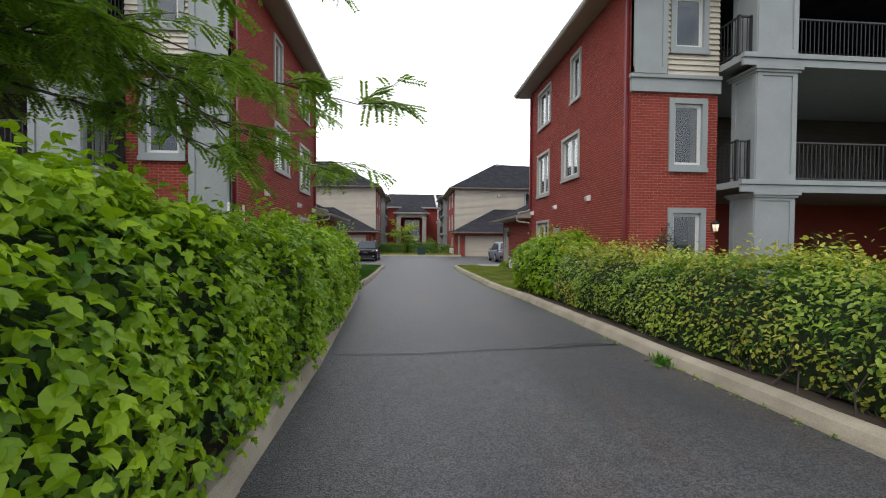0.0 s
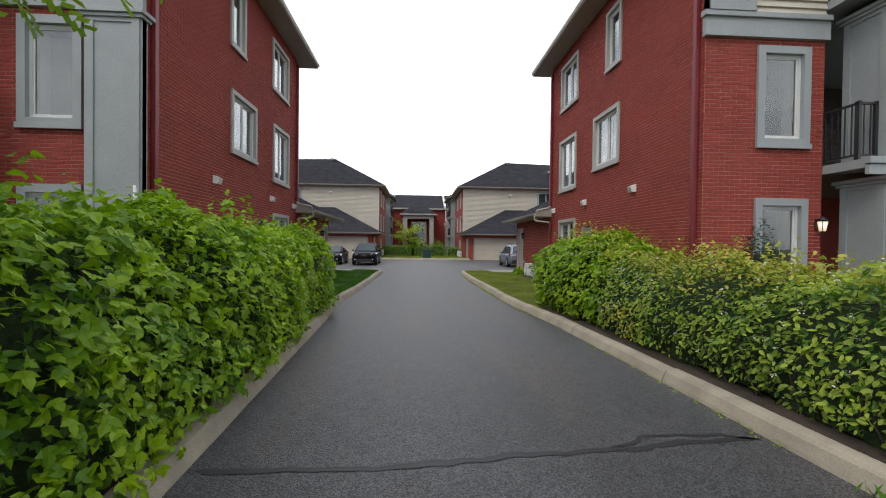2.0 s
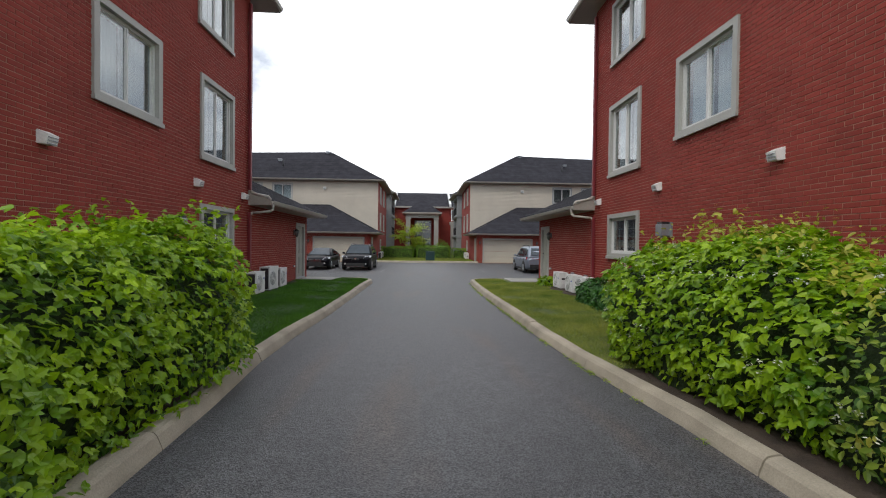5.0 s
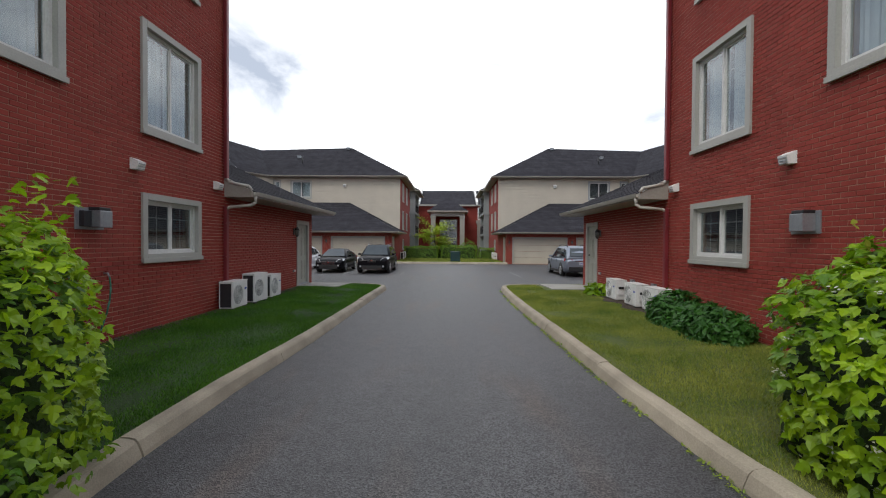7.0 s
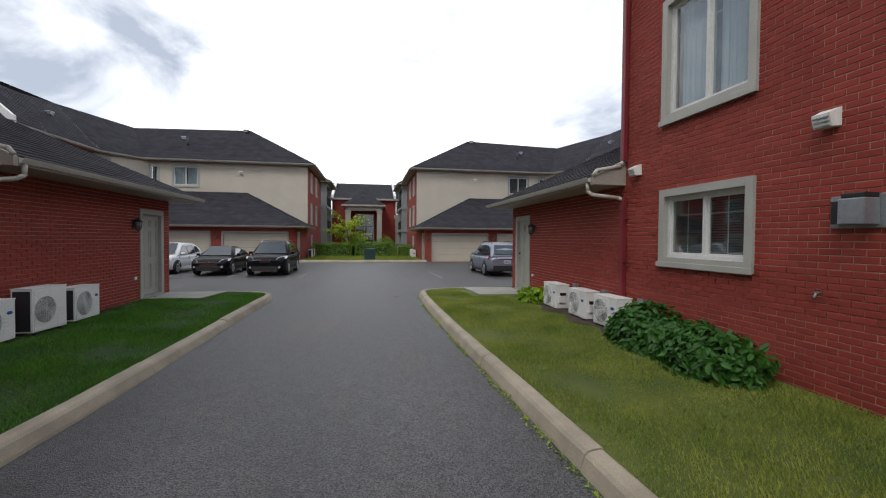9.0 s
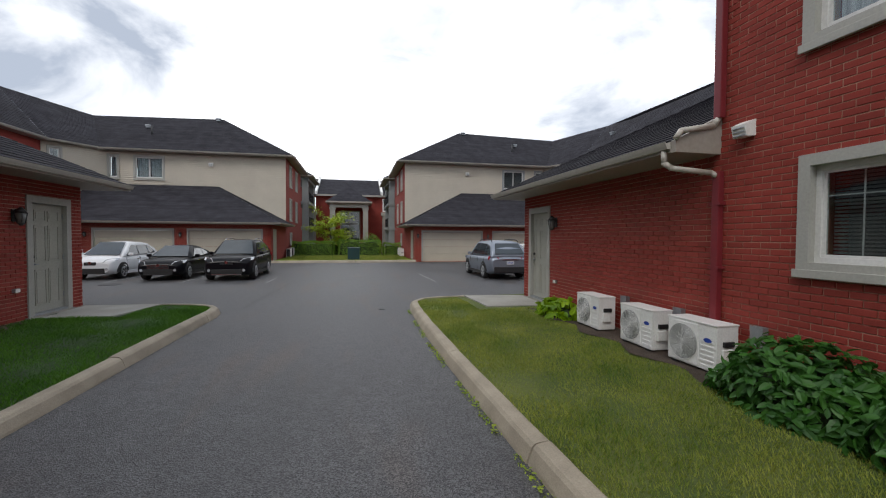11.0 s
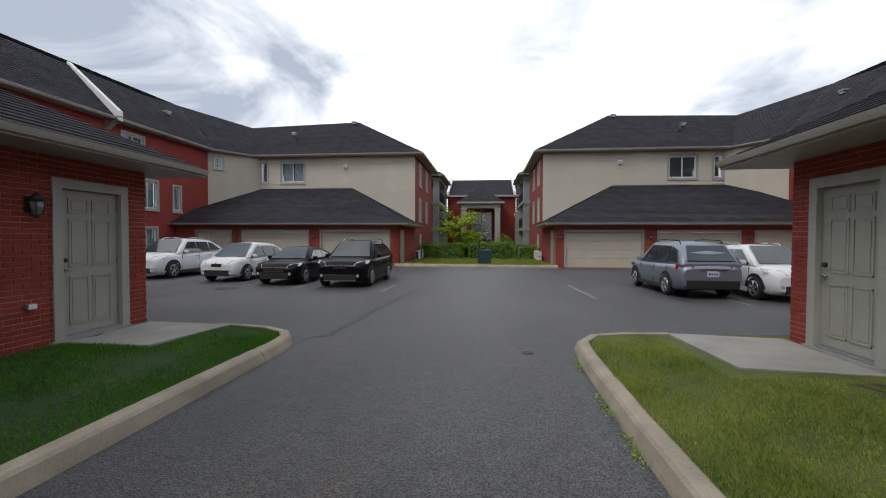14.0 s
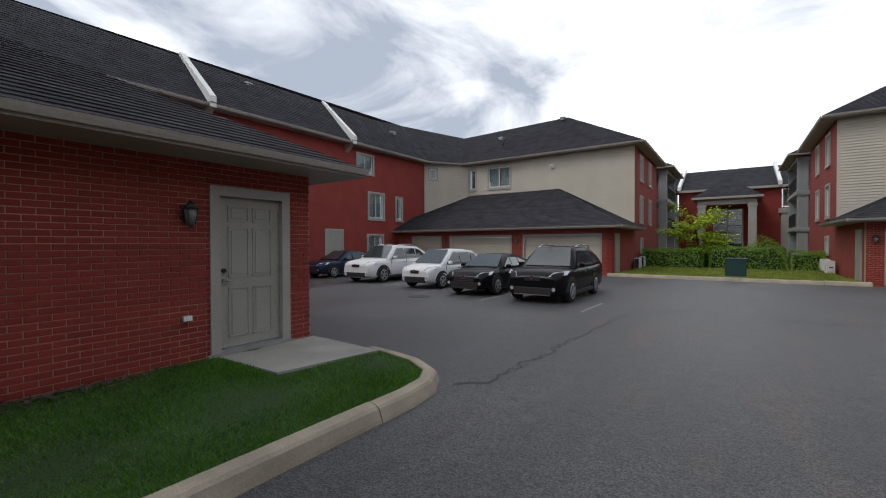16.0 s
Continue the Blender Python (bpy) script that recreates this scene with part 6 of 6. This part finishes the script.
def wheel_tyre(x, y, r, sg):
    bm = bmesh.new()
    prof = [(-0.10, r * 0.66), (-0.105, r * 0.85), (-0.09, r * 0.97), (-0.05, r), (0.05, r), (0.09, r * 0.97), (0.118, r * 0.85), (0.112, r * 0.68), (0.09, r * 0.64)]
    n = 28
    rows = [[bm.verts.new((x + q * math.cos(2 * math.pi * k / n), y + sg * o, r + q * math.sin(2 * math.pi * k / n))) for k in range(n)] for o, q in prof]
    for a, b in zip(rows, rows[1:]):
        for k in range(n):
            f = bm.faces.new((a[k], a[(k + 1) % n], b[(k + 1) % n], b[k]))
            f.smooth = True
    return bm


BLACK_PAINT = paint("black_car_paint", (0.006, 0.006, 0.008))
WHITE_PAINT = paint("white_car_paint", (0.72, 0.73, 0.74))
SILVER_PAINT = paint("silver_blue_car_paint", (0.26, 0.29, 0.34), 0.6)
BLUE_PAINT = paint("dark_blue_car_paint", (0.02, 0.03, 0.06), 0.3)
G = "parked cars"
toward = lambda x, y, turn=0.0: pose(x, y, 0.0, 0, 0, 90 + turn)
car(toward(-2.55, 31.35), "black compact SUV with chrome rails, parked nose out", G, BLACK_PAINT, grille="none", L=4.25, W=1.72, H=1.53, wb=2.35, front=0.76, r=0.315, belt=0.93, hood=0.92)
car(toward(-4.98, 31.72, 1), "black sedan with a wide chrome grille, parked nose out", G, BLACK_PAINT, L=4.15, W=1.58, H=1.28, wb=2.42, front=0.78, r=0.29, belt=0.82, hood=0.80, ws0=0.26, ws1=0.46, rf=0.70, rb=0.93, rails=False, cladding=False, tumble=0.76)
car(toward(-7.55, 32.45, -1), "white hatchback with a rounded tall cabin, parked nose out", G, WHITE_PAINT, L=3.75, W=1.56, H=1.42, wb=2.3, front=0.68, r=0.28, belt=0.86, hood=0.86, ws0=0.19, ws1=0.42, rf=0.82, rb=0.98, rails=False, cladding=False, grille="none")
car(toward(-11.1, 32.9, 1), "white SUV with a dark lower trim, parked nose out", G, WHITE_PAINT, grille="none", L=4.35, W=1.76, H=1.56, wb=2.5, front=0.8, r=0.33, belt=0.98, hood=0.96)
car(toward(-14.75, 33.4, 0), "dark blue sedan parked nose out", G, BLUE_PAINT, L=4.2, W=1.6, H=1.3, wb=2.42, front=0.78, r=0.29, belt=0.82, hood=0.80, ws0=0.26, ws1=0.46, rf=0.70, rb=0.93, rails=False, cladding=False, tumble=0.76)
car(pose(8.14, 34.25, 0, 0, 0, -90), "silver-blue SUV with black cladding, parked tail out", G, SILVER_PAINT, L=4.15, W=1.66, H=1.55, wb=2.45, front=0.78, r=0.31, belt=0.91, hood=0.88, chrome=False, rf=0.86, rb=0.985)
car(toward(10.1, 29.6, -1), "white compact SUV with silver roof rails, parked nose out", G, WHITE_PAINT, L=4.0, W=1.6, H=1.45, wb=2.35, front=0.76, r=0.31, belt=0.91, hood=0.90, ws0=0.20, ws1=0.42, cladding=False)

# ---- courtyard beyond the parking court ----
setting("court_lawn", one_box(-2.9, 42.3, -0.1, 5.9, 84, 0.09), TURF, "patchy lawn of the inner courtyard", "lawn")
kerb("kerb_court", [(-3.2, 42.3), (0, 42.15), (3, 42.1), (6.1, 42.2)], 1, "pale concrete kerb before the courtyard lawn")
gp = np.stack([RNG.uniform(-2.9, 5.9, 16000), 42.35 + RNG.uniform(0, 1, 16000) ** 1.5 * 8, np.full(16000, 0.09)], 1)
gb = scatter("grass", gp, np.stack([RNG.normal(0, 1, 16000), RNG.normal(0, 1, 16000), np.full(16000, 0.3)], 1), 0.09, SLIM, GRASS_R, droop=-1.5, lean=0.3, spin=0.3)
tagged(gb, "patchy courtyard grass", "grass", kind="stuff")


def clipped_hedge(x0, x1, y0, y1, h, n, seed):
    root = thing("hedge", "clipped dark green hedge across the courtyard", "hedge", "courtyard hedges")
    f = RNG.integers(0, 5, n)
    u, v = RNG.uniform(0, 1, n), RNG.uniform(0, 1, n)
    X0, Y0_, Z0 = x0 + (x1 - x0) * u, y0 + (y1 - y0) * v, h * v
    pos = np.where((f == 0)[:, None], np.stack([X0, np.full(n, y0), Z0], 1), 0.0)
    pos = np.where((f == 1)[:, None], np.stack([X0, Y0_, np.full(n, h)], 1), pos)
    pos = np.where((f == 2)[:, None], np.stack([X0, Y0_, np.full(n, h)], 1), pos)
    pos = np.where((f == 3)[:, None], np.stack([np.full(n, x0), y0 + (y1 - y0) * u, Z0], 1), pos)
    pos = np.where((f == 4)[:, None], np.stack([np.full(n, x1), y0 + (y1 - y0) * u, Z0], 1), pos)
    nor = np.array([(0, -1, 0.3), (0, 0, 1), (0, 0, 1), (-1, 0, 0.3), (1, 0, 0.3)])[f]
    pos = pos + nor * lumps(pos, 1.4, 0.16, seed)[:, None]
    pos[:, 2] = np.maximum(pos[:, 2] + 0.1, 0.1)
    lv = scatter("foliage", pos, nor, RNG.uniform(0.06, 0.12, n), OVAL, LEAF_BOX, lean=0.5)
    lv.parent = root
    lv["kind"] = "stuff"
    # dark box within the leaves, standing in for shade
    part("thicket", one_box(x0 + 0.15, y0 + 0.15, 0.09, x1 - 0.15, y1 - 0.15, h - 0.08), SHADE_CORE, root)


clipped_hedge(-2.9, 0.35, 50.0, 51.4, 1.15, 5200, 3)
clipped_hedge(0.75, 4.2, 50.0, 51.4, 1.22, 5200, 4)
clipped_hedge(4.5, 5.9, 50.2, 51.4, 1.0, 2200, 5)
clipped_hedge(-0.5, 1.6, 52.6, 53.8, 1.0, 2600, 6)
GREEN_BOX = mat("dark_green_enamel", (0.012, 0.045, 0.045), 0.4, var=0.1, bump=0.03)
r = thing("utility_cabinet", "dark green metal utility cabinet on the courtyard lawn", "utility box", "", pose(1.62, 43.0, 0.09))
part("cabinet_body", one_box(0, 0, 0.06, 0.78, 0.6, 0.80, bev=0.02), GREEN_BOX, r)
part("cabinet_lid", one_box(-0.02, -0.03, 0.80, 0.80, 0.62, 0.86, bev=0.015), GREEN_BOX, r)
part("pad", one_box(-0.06, -0.06, -0.02, 0.84, 0.66, 0.06), SLAB, r)
part("door_seam", one_box(0.06, -0.006, 0.12, 0.72, 0.0, 0.76, bev=0.003), GREEN_BOX, r)

mt = thing("young_tree", "young yellow-green maple tree in the courtyard", "tree")
rnd = random.Random(31)
bm = bmesh.new()
tk = limb(bm, (0.25, 52.0, 0.05), (0.0, 0, 1), 2.9, 0.06, 0, rnd, 5, 0.6)
part("trunk", bm, BARK, mt)
bm = bmesh.new()
ends = []
for k in range(22):
    a = rnd.uniform(0, 6.28)
    b = limb(bm, tk[2 + k % 4], (math.cos(a), math.sin(a), rnd.uniform(0.1, 0.9)), rnd.uniform(1.0, 2.2), 0.025, -0.02, rnd, 6, 0.25)
    ends += b[2:]
part("limb_growth", bm, BARK, mt)["kind"] = "stuff"
e = np.array([tuple(p) for p in ends])
pp = np.repeat(e, 24, axis=0) + RNG.normal(0, 1, (len(e) * 24, 3)) * (0.26, 0.26, 0.09)
lv = scatter("crown", pp, np.stack([RNG.normal(0, .3, len(pp)), RNG.normal(0, .3, len(pp)), np.ones(len(pp))], 1), RNG.uniform(0.10, 0.19, len(pp)), LOBED, LEAF_MAPLE, lean=0.3)
lv.parent = mt
lv["kind"] = "stuff"
bush("shrub", "grey-green loose shrub by the entrance", "shrub", (3.6, 56, 0.1), (1.3, 1.0), 1.9, 2600, 0.12, SLIM, LEAF_BOX, "", 12)

# ---- end building with its portico ----
YB, EC = 82.0, 1.15
end = thing("end_building", "red brick apartment building with a pale portico closing the courtyard", "building")
bm = wall_mesh(44, -0.1, 8.1, 0.4, [(15.6, 16.9, 5.7, 7.8), (27.2, 28.5, 5.7, 7.8)])
part("wall", bm, RED_WALL, end, m=pose(EC - 22, YB, 0))
for x in (EC - 6.35, EC + 5.25):
    w = part("window", one_box(0, -0.06, 0, 1.1, 0.02, 2.0), TRIM, end, m=pose(x, YB, 5.75))
    p = part("pane", one_box(0.14, -0.08, 0.14, 0.96, -0.062, 1.86), GLASS, w)
    # added dark sheet: painted gloom behind the pane
    part("backing", one_box(0.14, 0.3, 0.14, 0.96, 0.35, 1.86), ROOM_GLOOM, w)
bm = bmesh.new()
courses(bm, (EC - 22.6, YB - 0.7, 8.2), (EC + 22.6, YB - 0.7, 8.2), (EC - 18, YB + 6, 11.4), (EC + 18, YB + 6, 11.4), 0.25, 0.015)
courses(bm, (EC - 3.3, YB - 4.6, 6.85), (EC + 3.3, YB - 4.6, 6.85), (EC - 0.1, YB - 1.2, 9.3), (EC + 0.1, YB - 1.2, 9.3), 0.25, 0.015)
courses(bm, (EC - 3.3, YB - 4.6, 6.85), (EC - 3.3, YB + 0.5, 6.85), (EC - 0.1, YB - 1.2, 9.3), (EC, YB + 2, 9.3), 0.25, 0.015)
courses(bm, (EC + 3.3, YB - 4.6, 6.85), (EC + 3.3, YB + 0.5, 6.85), (EC + 0.1, YB - 1.2, 9.3), (EC, YB + 2, 9.3), 0.25, 0.015)
part("roof", bm, SHINGLE, end)
bm = bmesh.new()
box(bm, EC - 22.6, YB - 0.75, 7.95, EC + 22.6, YB - 0.68, 8.22)
box(bm, EC - 3.35, YB - 4.66, 6.65, EC + 3.35, YB - 4.58, 6.88)
box(bm, EC - 3.35, YB - 4.58, 6.65, EC - 3.28, YB, 6.88)
box(bm, EC + 3.28, YB - 4.58, 6.65, EC + 3.35, YB, 6.88)
part("fascia", bm, SOFFIT, end)
part("soffit", one_box(EC - 3.28, YB - 4.58, 6.62, EC + 3.28, YB, 6.66), SOFFIT, end)
part("beam", one_box(EC - 2.8, YB - 4.1, 6.0, EC + 2.8, YB - 3.2, 6.62), TRIM, end)
for sx in (-1, 1):
    part("portico_column", one_box(EC + sx * 2.4 - 0.38, YB - 4.1, 0, EC + sx * 2.4 + 0.38, YB - 3.3, 6.0, bev=0.03), TRIM, end)
    part("capital", one_box(EC + sx * 2.4 - 0.46, YB - 4.18, 5.7, EC + sx * 2.4 + 0.46, YB - 3.22, 6.0, bev=0.03), TRIM, end)
    part("pilaster", one_box(EC + sx * 5.7 - 0.6, YB - 0.5, 0, EC + sx * 5.7 + 0.6, YB - 0.004, 5.0, bev=0.02), TRIM, end)
    part("pilaster_cap", one_box(EC + sx * 6.2 - 1.3, YB - 0.6, 5.0, EC + sx * 6.2 + 1.3, YB - 0.004, 5.55, bev=0.02), TRIM, end)
    bm = bmesh.new()
    bar(bm, (EC + sx * 5.0, YB - 0.9, 8.7), (EC + sx * 4.9, YB + 6, 11.9), 0.35, 0.5)
    part("fire_wall_coping", bm, WHITE, end)
part("glazed_entrance", one_box(EC - 1.3, YB - 0.3, 0.1, EC + 1.5, YB - 0.24, 5.6), GLASS, end)
bm = bmesh.new()
for x in (-1.4, 0.0, 1.5):
    box(bm, EC + x, YB - 0.36, 0.0, EC + x + 0.14, YB - 0.2, 5.7)
for z in (0.0, 2.3, 3.6, 5.6):
    box(bm, EC - 1.26, YB - 0.35, z, EC + 1.5, YB - 0.21, z + 0.14)
part("entrance_frame", bm, TRIM, end)
# added dark sheet for the gloom of the entrance hall
part("entrance_backing", one_box(EC - 1.3, YB - 0.16, 0.1, EC + 1.5, YB - 0.1, 5.6), ROOM_GLOOM, end)

# side bays of the courtyard, with stacked balconies
for s in (-1, 1):
    bay = thing("side_bay", "red brick bay with pale stacked balcony columns", "building bay", "side bays of the courtyard")
    x0, x1 = span(s, 5.9, 16)
    part("wall", one_box(x0, 57.9, -0.1, x1, YB, 7.9), RED_WALL, bay)
    for y in (60.2, 66.0):
        c0, c1 = span(s, 4.25, 4.8)
        for z0, z1 in ((0, 2.5), (2.72, 5.15), (5.37, 7.6)):
            panel_column("column", c0, y, c1, y + 0.6, z0, z1, bay)
    for z in (2.5, 5.15, 7.6):
        c0, c1 = span(s, 4.15, 5.9)
        part("deck", one_box(c0, 60.1, z, c1, 67.0, z + 0.22, bev=0.02), TRIM_COOL, bay)
        if z < 7:
            bm = bmesh.new()
            xr = X(s, 4.2)
            box(bm, xr - 0.02, 61.1, z + 1.25, xr + 0.02, 66.0, z + 1.3)
            for k in range(30):
                yy = 61.2 + k * 0.16
                box(bm, xr - 0.01, yy, z + 0.34, xr + 0.01, yy + 0.02, z + 1.25)
            part("railing", bm, BLACK, bay)
    bm = bmesh.new()
    A, B = (X(s, 3.6), 59.5, 8.0), (X(s, 3.6), 67.6, 8.0)
    courses(bm, A, B, (X(s, 8), 63.5, 10.4), (X(s, 8), 63.6, 10.4), 0.25)
    courses(bm, A, (X(s, 14), 59.5, 8.0), (X(s, 8), 63.5, 10.4), (X(s, 14), 63.5, 10.4), 0.25)
    courses(bm, (X(s, 5.3), 67.5, 8.0), (X(s, 5.3), YB, 8.0), (X(s, 10), 67.5, 10.6), (X(s, 10), YB, 10.6), 0.25)
    part("roof", bm, SHINGLE, bay)
    bm = bmesh.new()
    q0, q1 = span(s, 3.6, 5.9)
    box(bm, q0, 59.5, 7.9, q1, 67.6, 8.0)
    part("soffit", bm, SOFFIT, bay)
    heat_pump(pose(X(s, 4.2), 50.2 if s > 0 else 49.6, 0.1, 0, 0, 90 if s < 0 else -90), w=0.8)
    heat_pump(pose(X(s, 4.2), 48.0 + (0.9 if s > 0 else 0), 0.02, 0, 0, 90 if s < 0 else -90), w=0.8, h=0.62)

# ---- fire walls, vents and pipes on the roofs of the wings ----
for s in (-1, 1):
    for y in (30.0, 38.4) if s < 0 else ():
        r = thing("fire_wall_coping", "pale metal-clad fire wall coping rising over the roof", "roof coping", "fire wall copings")
        bm = bmesh.new()
        bar(bm, (X(s, 18.4), y, 8.22), (X(s, 21.35), y, 10.9), 0.27, 0.5)
        part("coping", bm, WHITE, r)
        bm = bmesh.new()
        a = [(X(s, 18.35), y - 0.15, 7.95), (X(s, 19.18), y - 0.15, 7.3), (X(s, 19.18), y - 0.15, 7.95)]
        va = [bm.verts.new(p) for p in a]
        vb = [bm.verts.new((p[0], p[1] + 0.3, p[2])) for p in a]
        bm.faces.new(va)
        bm.faces.new(vb[::-1])
        for i in range(3):
            bm.faces.new((va[i], va[(i + 1) % 3], vb[(i + 1) % 3], vb[i]))
        part("corbel", bm, SOFFIT, r)
    for d, y, z in ((10.6, 53.0, 11.55), (15.2, 51.5, 10.35), (20.4, 44, 9.98), (20.9, 33.0, 10.28)):
        r = thing("roof_vent", "small metal roof vent", "roof vent", "roof vents", pose(X(s, d), y, z - 0.12))
        part("base", one_box(-0.15, -0.15, -0.1, 0.15, 0.15, 0.02), STEEL, r)
        part("cap", one_box(-0.2, -0.2, 0.02, 0.2, 0.2, 0.12, bev=0.03), STEEL, r)
    r = thing("vent_pipe", "dark plumbing vent pipe on the roof", "vent pipe", "vent pipes")
    bm = bmesh.new()
    cyl(bm, (X(s, 14.6), 50.6, 9.2), (X(s, 14.6), 50.6, 10.1), 0.07)
    part("pipe", bm, BLACK, r)
    dryer_vent(pose(X(s, 9.95), YM - 0.02, 7.05) @ Matrix.Diagonal((1.6, 1.6, 1.6, 1)))
    for d in (9.95, 15.08) if s < 0 else (4.9, 9.95, 15.1):
        wall_lamp(pose(X(s, d), YG - 0.012, 1.75))
    r = thing("side_door", "beige narrow steel door on the garage side", "door", "garage side doors", out(s, 43.75 if s < 0 else 44.75, 0.02, DF))
    part("door_leaf", one_box(0.1, -0.03, 0.0, 0.9, 0.0, 2.03, bev=0.01), DOOR, r)
    bm = bmesh.new()
    for q in ((0, 0, 0.1, 2.13), (0.9, 0, 1.0, 2.13), (0.1, 2.03, 0.9, 2.13)):
        box(bm, q[0], -0.04, q[1], q[2], 0.0, q[3])
    part("door_frame", bm, TRIM, r)
# doors of the left wing
for y in (36.7,):
    r = thing("side_door", "beige steel door in the red wing wall", "door", "wing doors", out(-1, y, 0.3, 19.2))
    part("door_leaf", one_box(0.12, -0.03, 0.0, 1.3, 0.0, 2.1, bev=0.01), DOOR, r)
    bm = bmesh.new()
    for q in ((0, 0, 0.12, 2.25), (1.3, 0, 1.42, 2.25), (0.12, 2.1, 1.3, 2.25)):
        box(bm, q[0], -0.05, q[1], q[2], 0.0, q[3])
    part("door_frame", bm, TRIM, r)

# ---- marks on the asphalt ----
TAR = mat("crack_sealant", (0.022, 0.022, 0.025), 0.55, var=0.2, scale=8, fine=60, bump=0.2)
PAINT = mat("worn_road_paint", (0.30, 0.30, 0.29), 0.8, var=0.35, scale=9, fine=60, bump=0.1)


def crack(pts, w, label, material=TAR, seed=1, jag=0.05):
    rnd = random.Random(seed)
    fine = resample(pts, 0.09)
    fine = [(x + noise.noise((x * 5, y * 5, seed)) * jag, y + noise.noise((x * 5, y * 5, seed + 4)) * jag) for x, y in fine]
    bm = bmesh.new()
    row = []
    for i, (x, y) in enumerate(fine):
        a, b = Vector(fine[max(i - 1, 0)]), Vector(fine[min(i + 1, len(fine) - 1)])
        t = (b - a).normalized()
        h = w * (0.55 + 0.6 * abs(noise.noise((x * 2.3, y * 2.3, seed + 7)))) * (0.3 if i in (0, len(fine) - 1) else 1)
        row.append((bm.verts.new((x - t.y * h, y + t.x * h, 0.0045)), bm.verts.new((x + t.y * h, y - t.x * h, 0.0045))))
    for p, q in zip(row, row[1:]):
        bm.faces.new((p[0], p[1], q[1], q[0]))
    return tagged(finish("road_crack" if material is TAR else "road_marking", bm, material), label, "crack" if material is TAR else "road marking", kind="structure")


crack([(-0.3, 5.40), (0.3, 5.40), (0.9, 5.41), (1.85, 5.52), (2.75, 5.61), (3.3, 5.70), (3.98, 5.75)], 0.045, "dark sealed crack across the drive", seed=2)
crack([(2.7, 5.60), (3.0, 5.80), (3.5, 5.83), (3.98, 5.75)], 0.03, "dark sealed crack across the drive", seed=3)
crack([(-0.67, 24.64), (-0.36, 24.98), (-0.38, 25.57), (-0.28, 27.36), (-0.17, 28.98), (-0.09, 30.9)], 0.028, "dark jagged crack in the court asphalt", seed=5, jag=0.16)
crack([(-0.6, 31.4), (1.2, 32.2), (3.4, 31.8), (6, 32.8)], 0.018, "thin dark crack in the court asphalt", seed=8, jag=0.25)
crack([(1.0, 36.0), (4.6, 35.0), (8, 35.6)], 0.018, "thin dark crack in the court asphalt", seed=9, jag=0.25)
for x0, y0, x1, y1 in ((4.98, 33.4, 5.12, 29.9), (-1.0, 30.6, -0.95, 32.4), (-4.0, 31.0, -3.95, 36), (-6.6, 31.2, -6.55, 36.2), (-9.2, 31.4, -9.15, 36.4), (8.6, 29, 8.6, 34)):
    crack([(x0, y0), (x1, y1)], 0.045, "worn pale parking bay line", PAINT, seed=int(x0 * 10), jag=0.01)
r = thing("drain_cover", "round cast iron drain cover in the asphalt", "drain cover", "drain covers", pose(-6.05, 30.8, 0.002))
bm = bmesh.new()
cyl(bm, (0, 0, 0), (0, 0, 0.006), 0.35, n=28)
part("lid", bm, TAR, r)
r = thing("valve_cover", "small round valve cover in the asphalt", "drain cover", "drain covers", pose(2.77, 24.3, 0.002))
bm = bmesh.new()
cyl(bm, (0, 0, 0), (0, 0, 0.006), 0.08, n=20)
part("lid", bm, TAR, r)

# ---- bricks of the walls ----
for ob, length, z0, z1, holes, near in BRICK_JOBS:
    verts, faces, singles = [], [], []
    rnd = random.Random(ob.name)
    px, pz = BL + JOINT, BH + JOINT
    row = 0
    z = z0
    while z + BH < z1 + 0.03:
        u = -(row % 2) * px / 2
        while u < length:
            a, b = max(u, 0.004), min(u + BL, length - 0.004)
            u += px
            if b - a < 0.016:
                continue
            cut = False
            for h in holes:
                if h[2] - BH * 0.6 < z < h[3] - BH * 0.4:
                    if a < h[0] < b:
                        b = h[0]
                    elif a < h[1] < b:
                        a = h[1]
                    elif a >= h[0] and b <= h[1]:
                        cut = True
            if cut or b - a < 0.012:
                continue
            zz = z + rnd.uniform(-0.0015, 0.0015)
            out = rnd.uniform(-0.002, 0.001)
            if near and near[0] <= a <= near[1] and 0.9 < z < 1.6 and len(singles) < 300:
                singles.append((a, zz, out, b - a))
                continue
            i = len(verts)
            c = 0.004
            ring = lambda e, y: [(a + e, y, zz + e), (b - e, y, zz + e), (b - e, y, zz + BH - e), (a + e, y, zz + BH - e)]
            verts += ring(0, 0.003) + ring(0, -0.004 + out) + ring(c, -0.007 + out)
            for k in (0, 4):
                for q in range(4):
                    faces.append((i + k + q, i + k + (q + 1) % 4, i + k + 4 + (q + 1) % 4, i + k + 4 + q))
            faces.append((i + 8, i + 9, i + 10, i + 11))
        z += pz
        row += 1
    rest = raw("brickwork", verts, faces, BRICK)
    rest.parent = ob
    rest["kind"] = "stuff"
    for a, zz, out, ln in singles:
        br = new("brick", brick_shape(ln))
        br.parent = ob
        br.matrix_basis = pose(a, out, zz)

# ---- plan units to metres ----
for ob in list(scene.objects):
    if ob.parent is None and ob.type in {"MESH", "EMPTY"}:
        ob.matrix_basis = Matrix.Scale(PLAN, 4) @ ob.matrix_basis
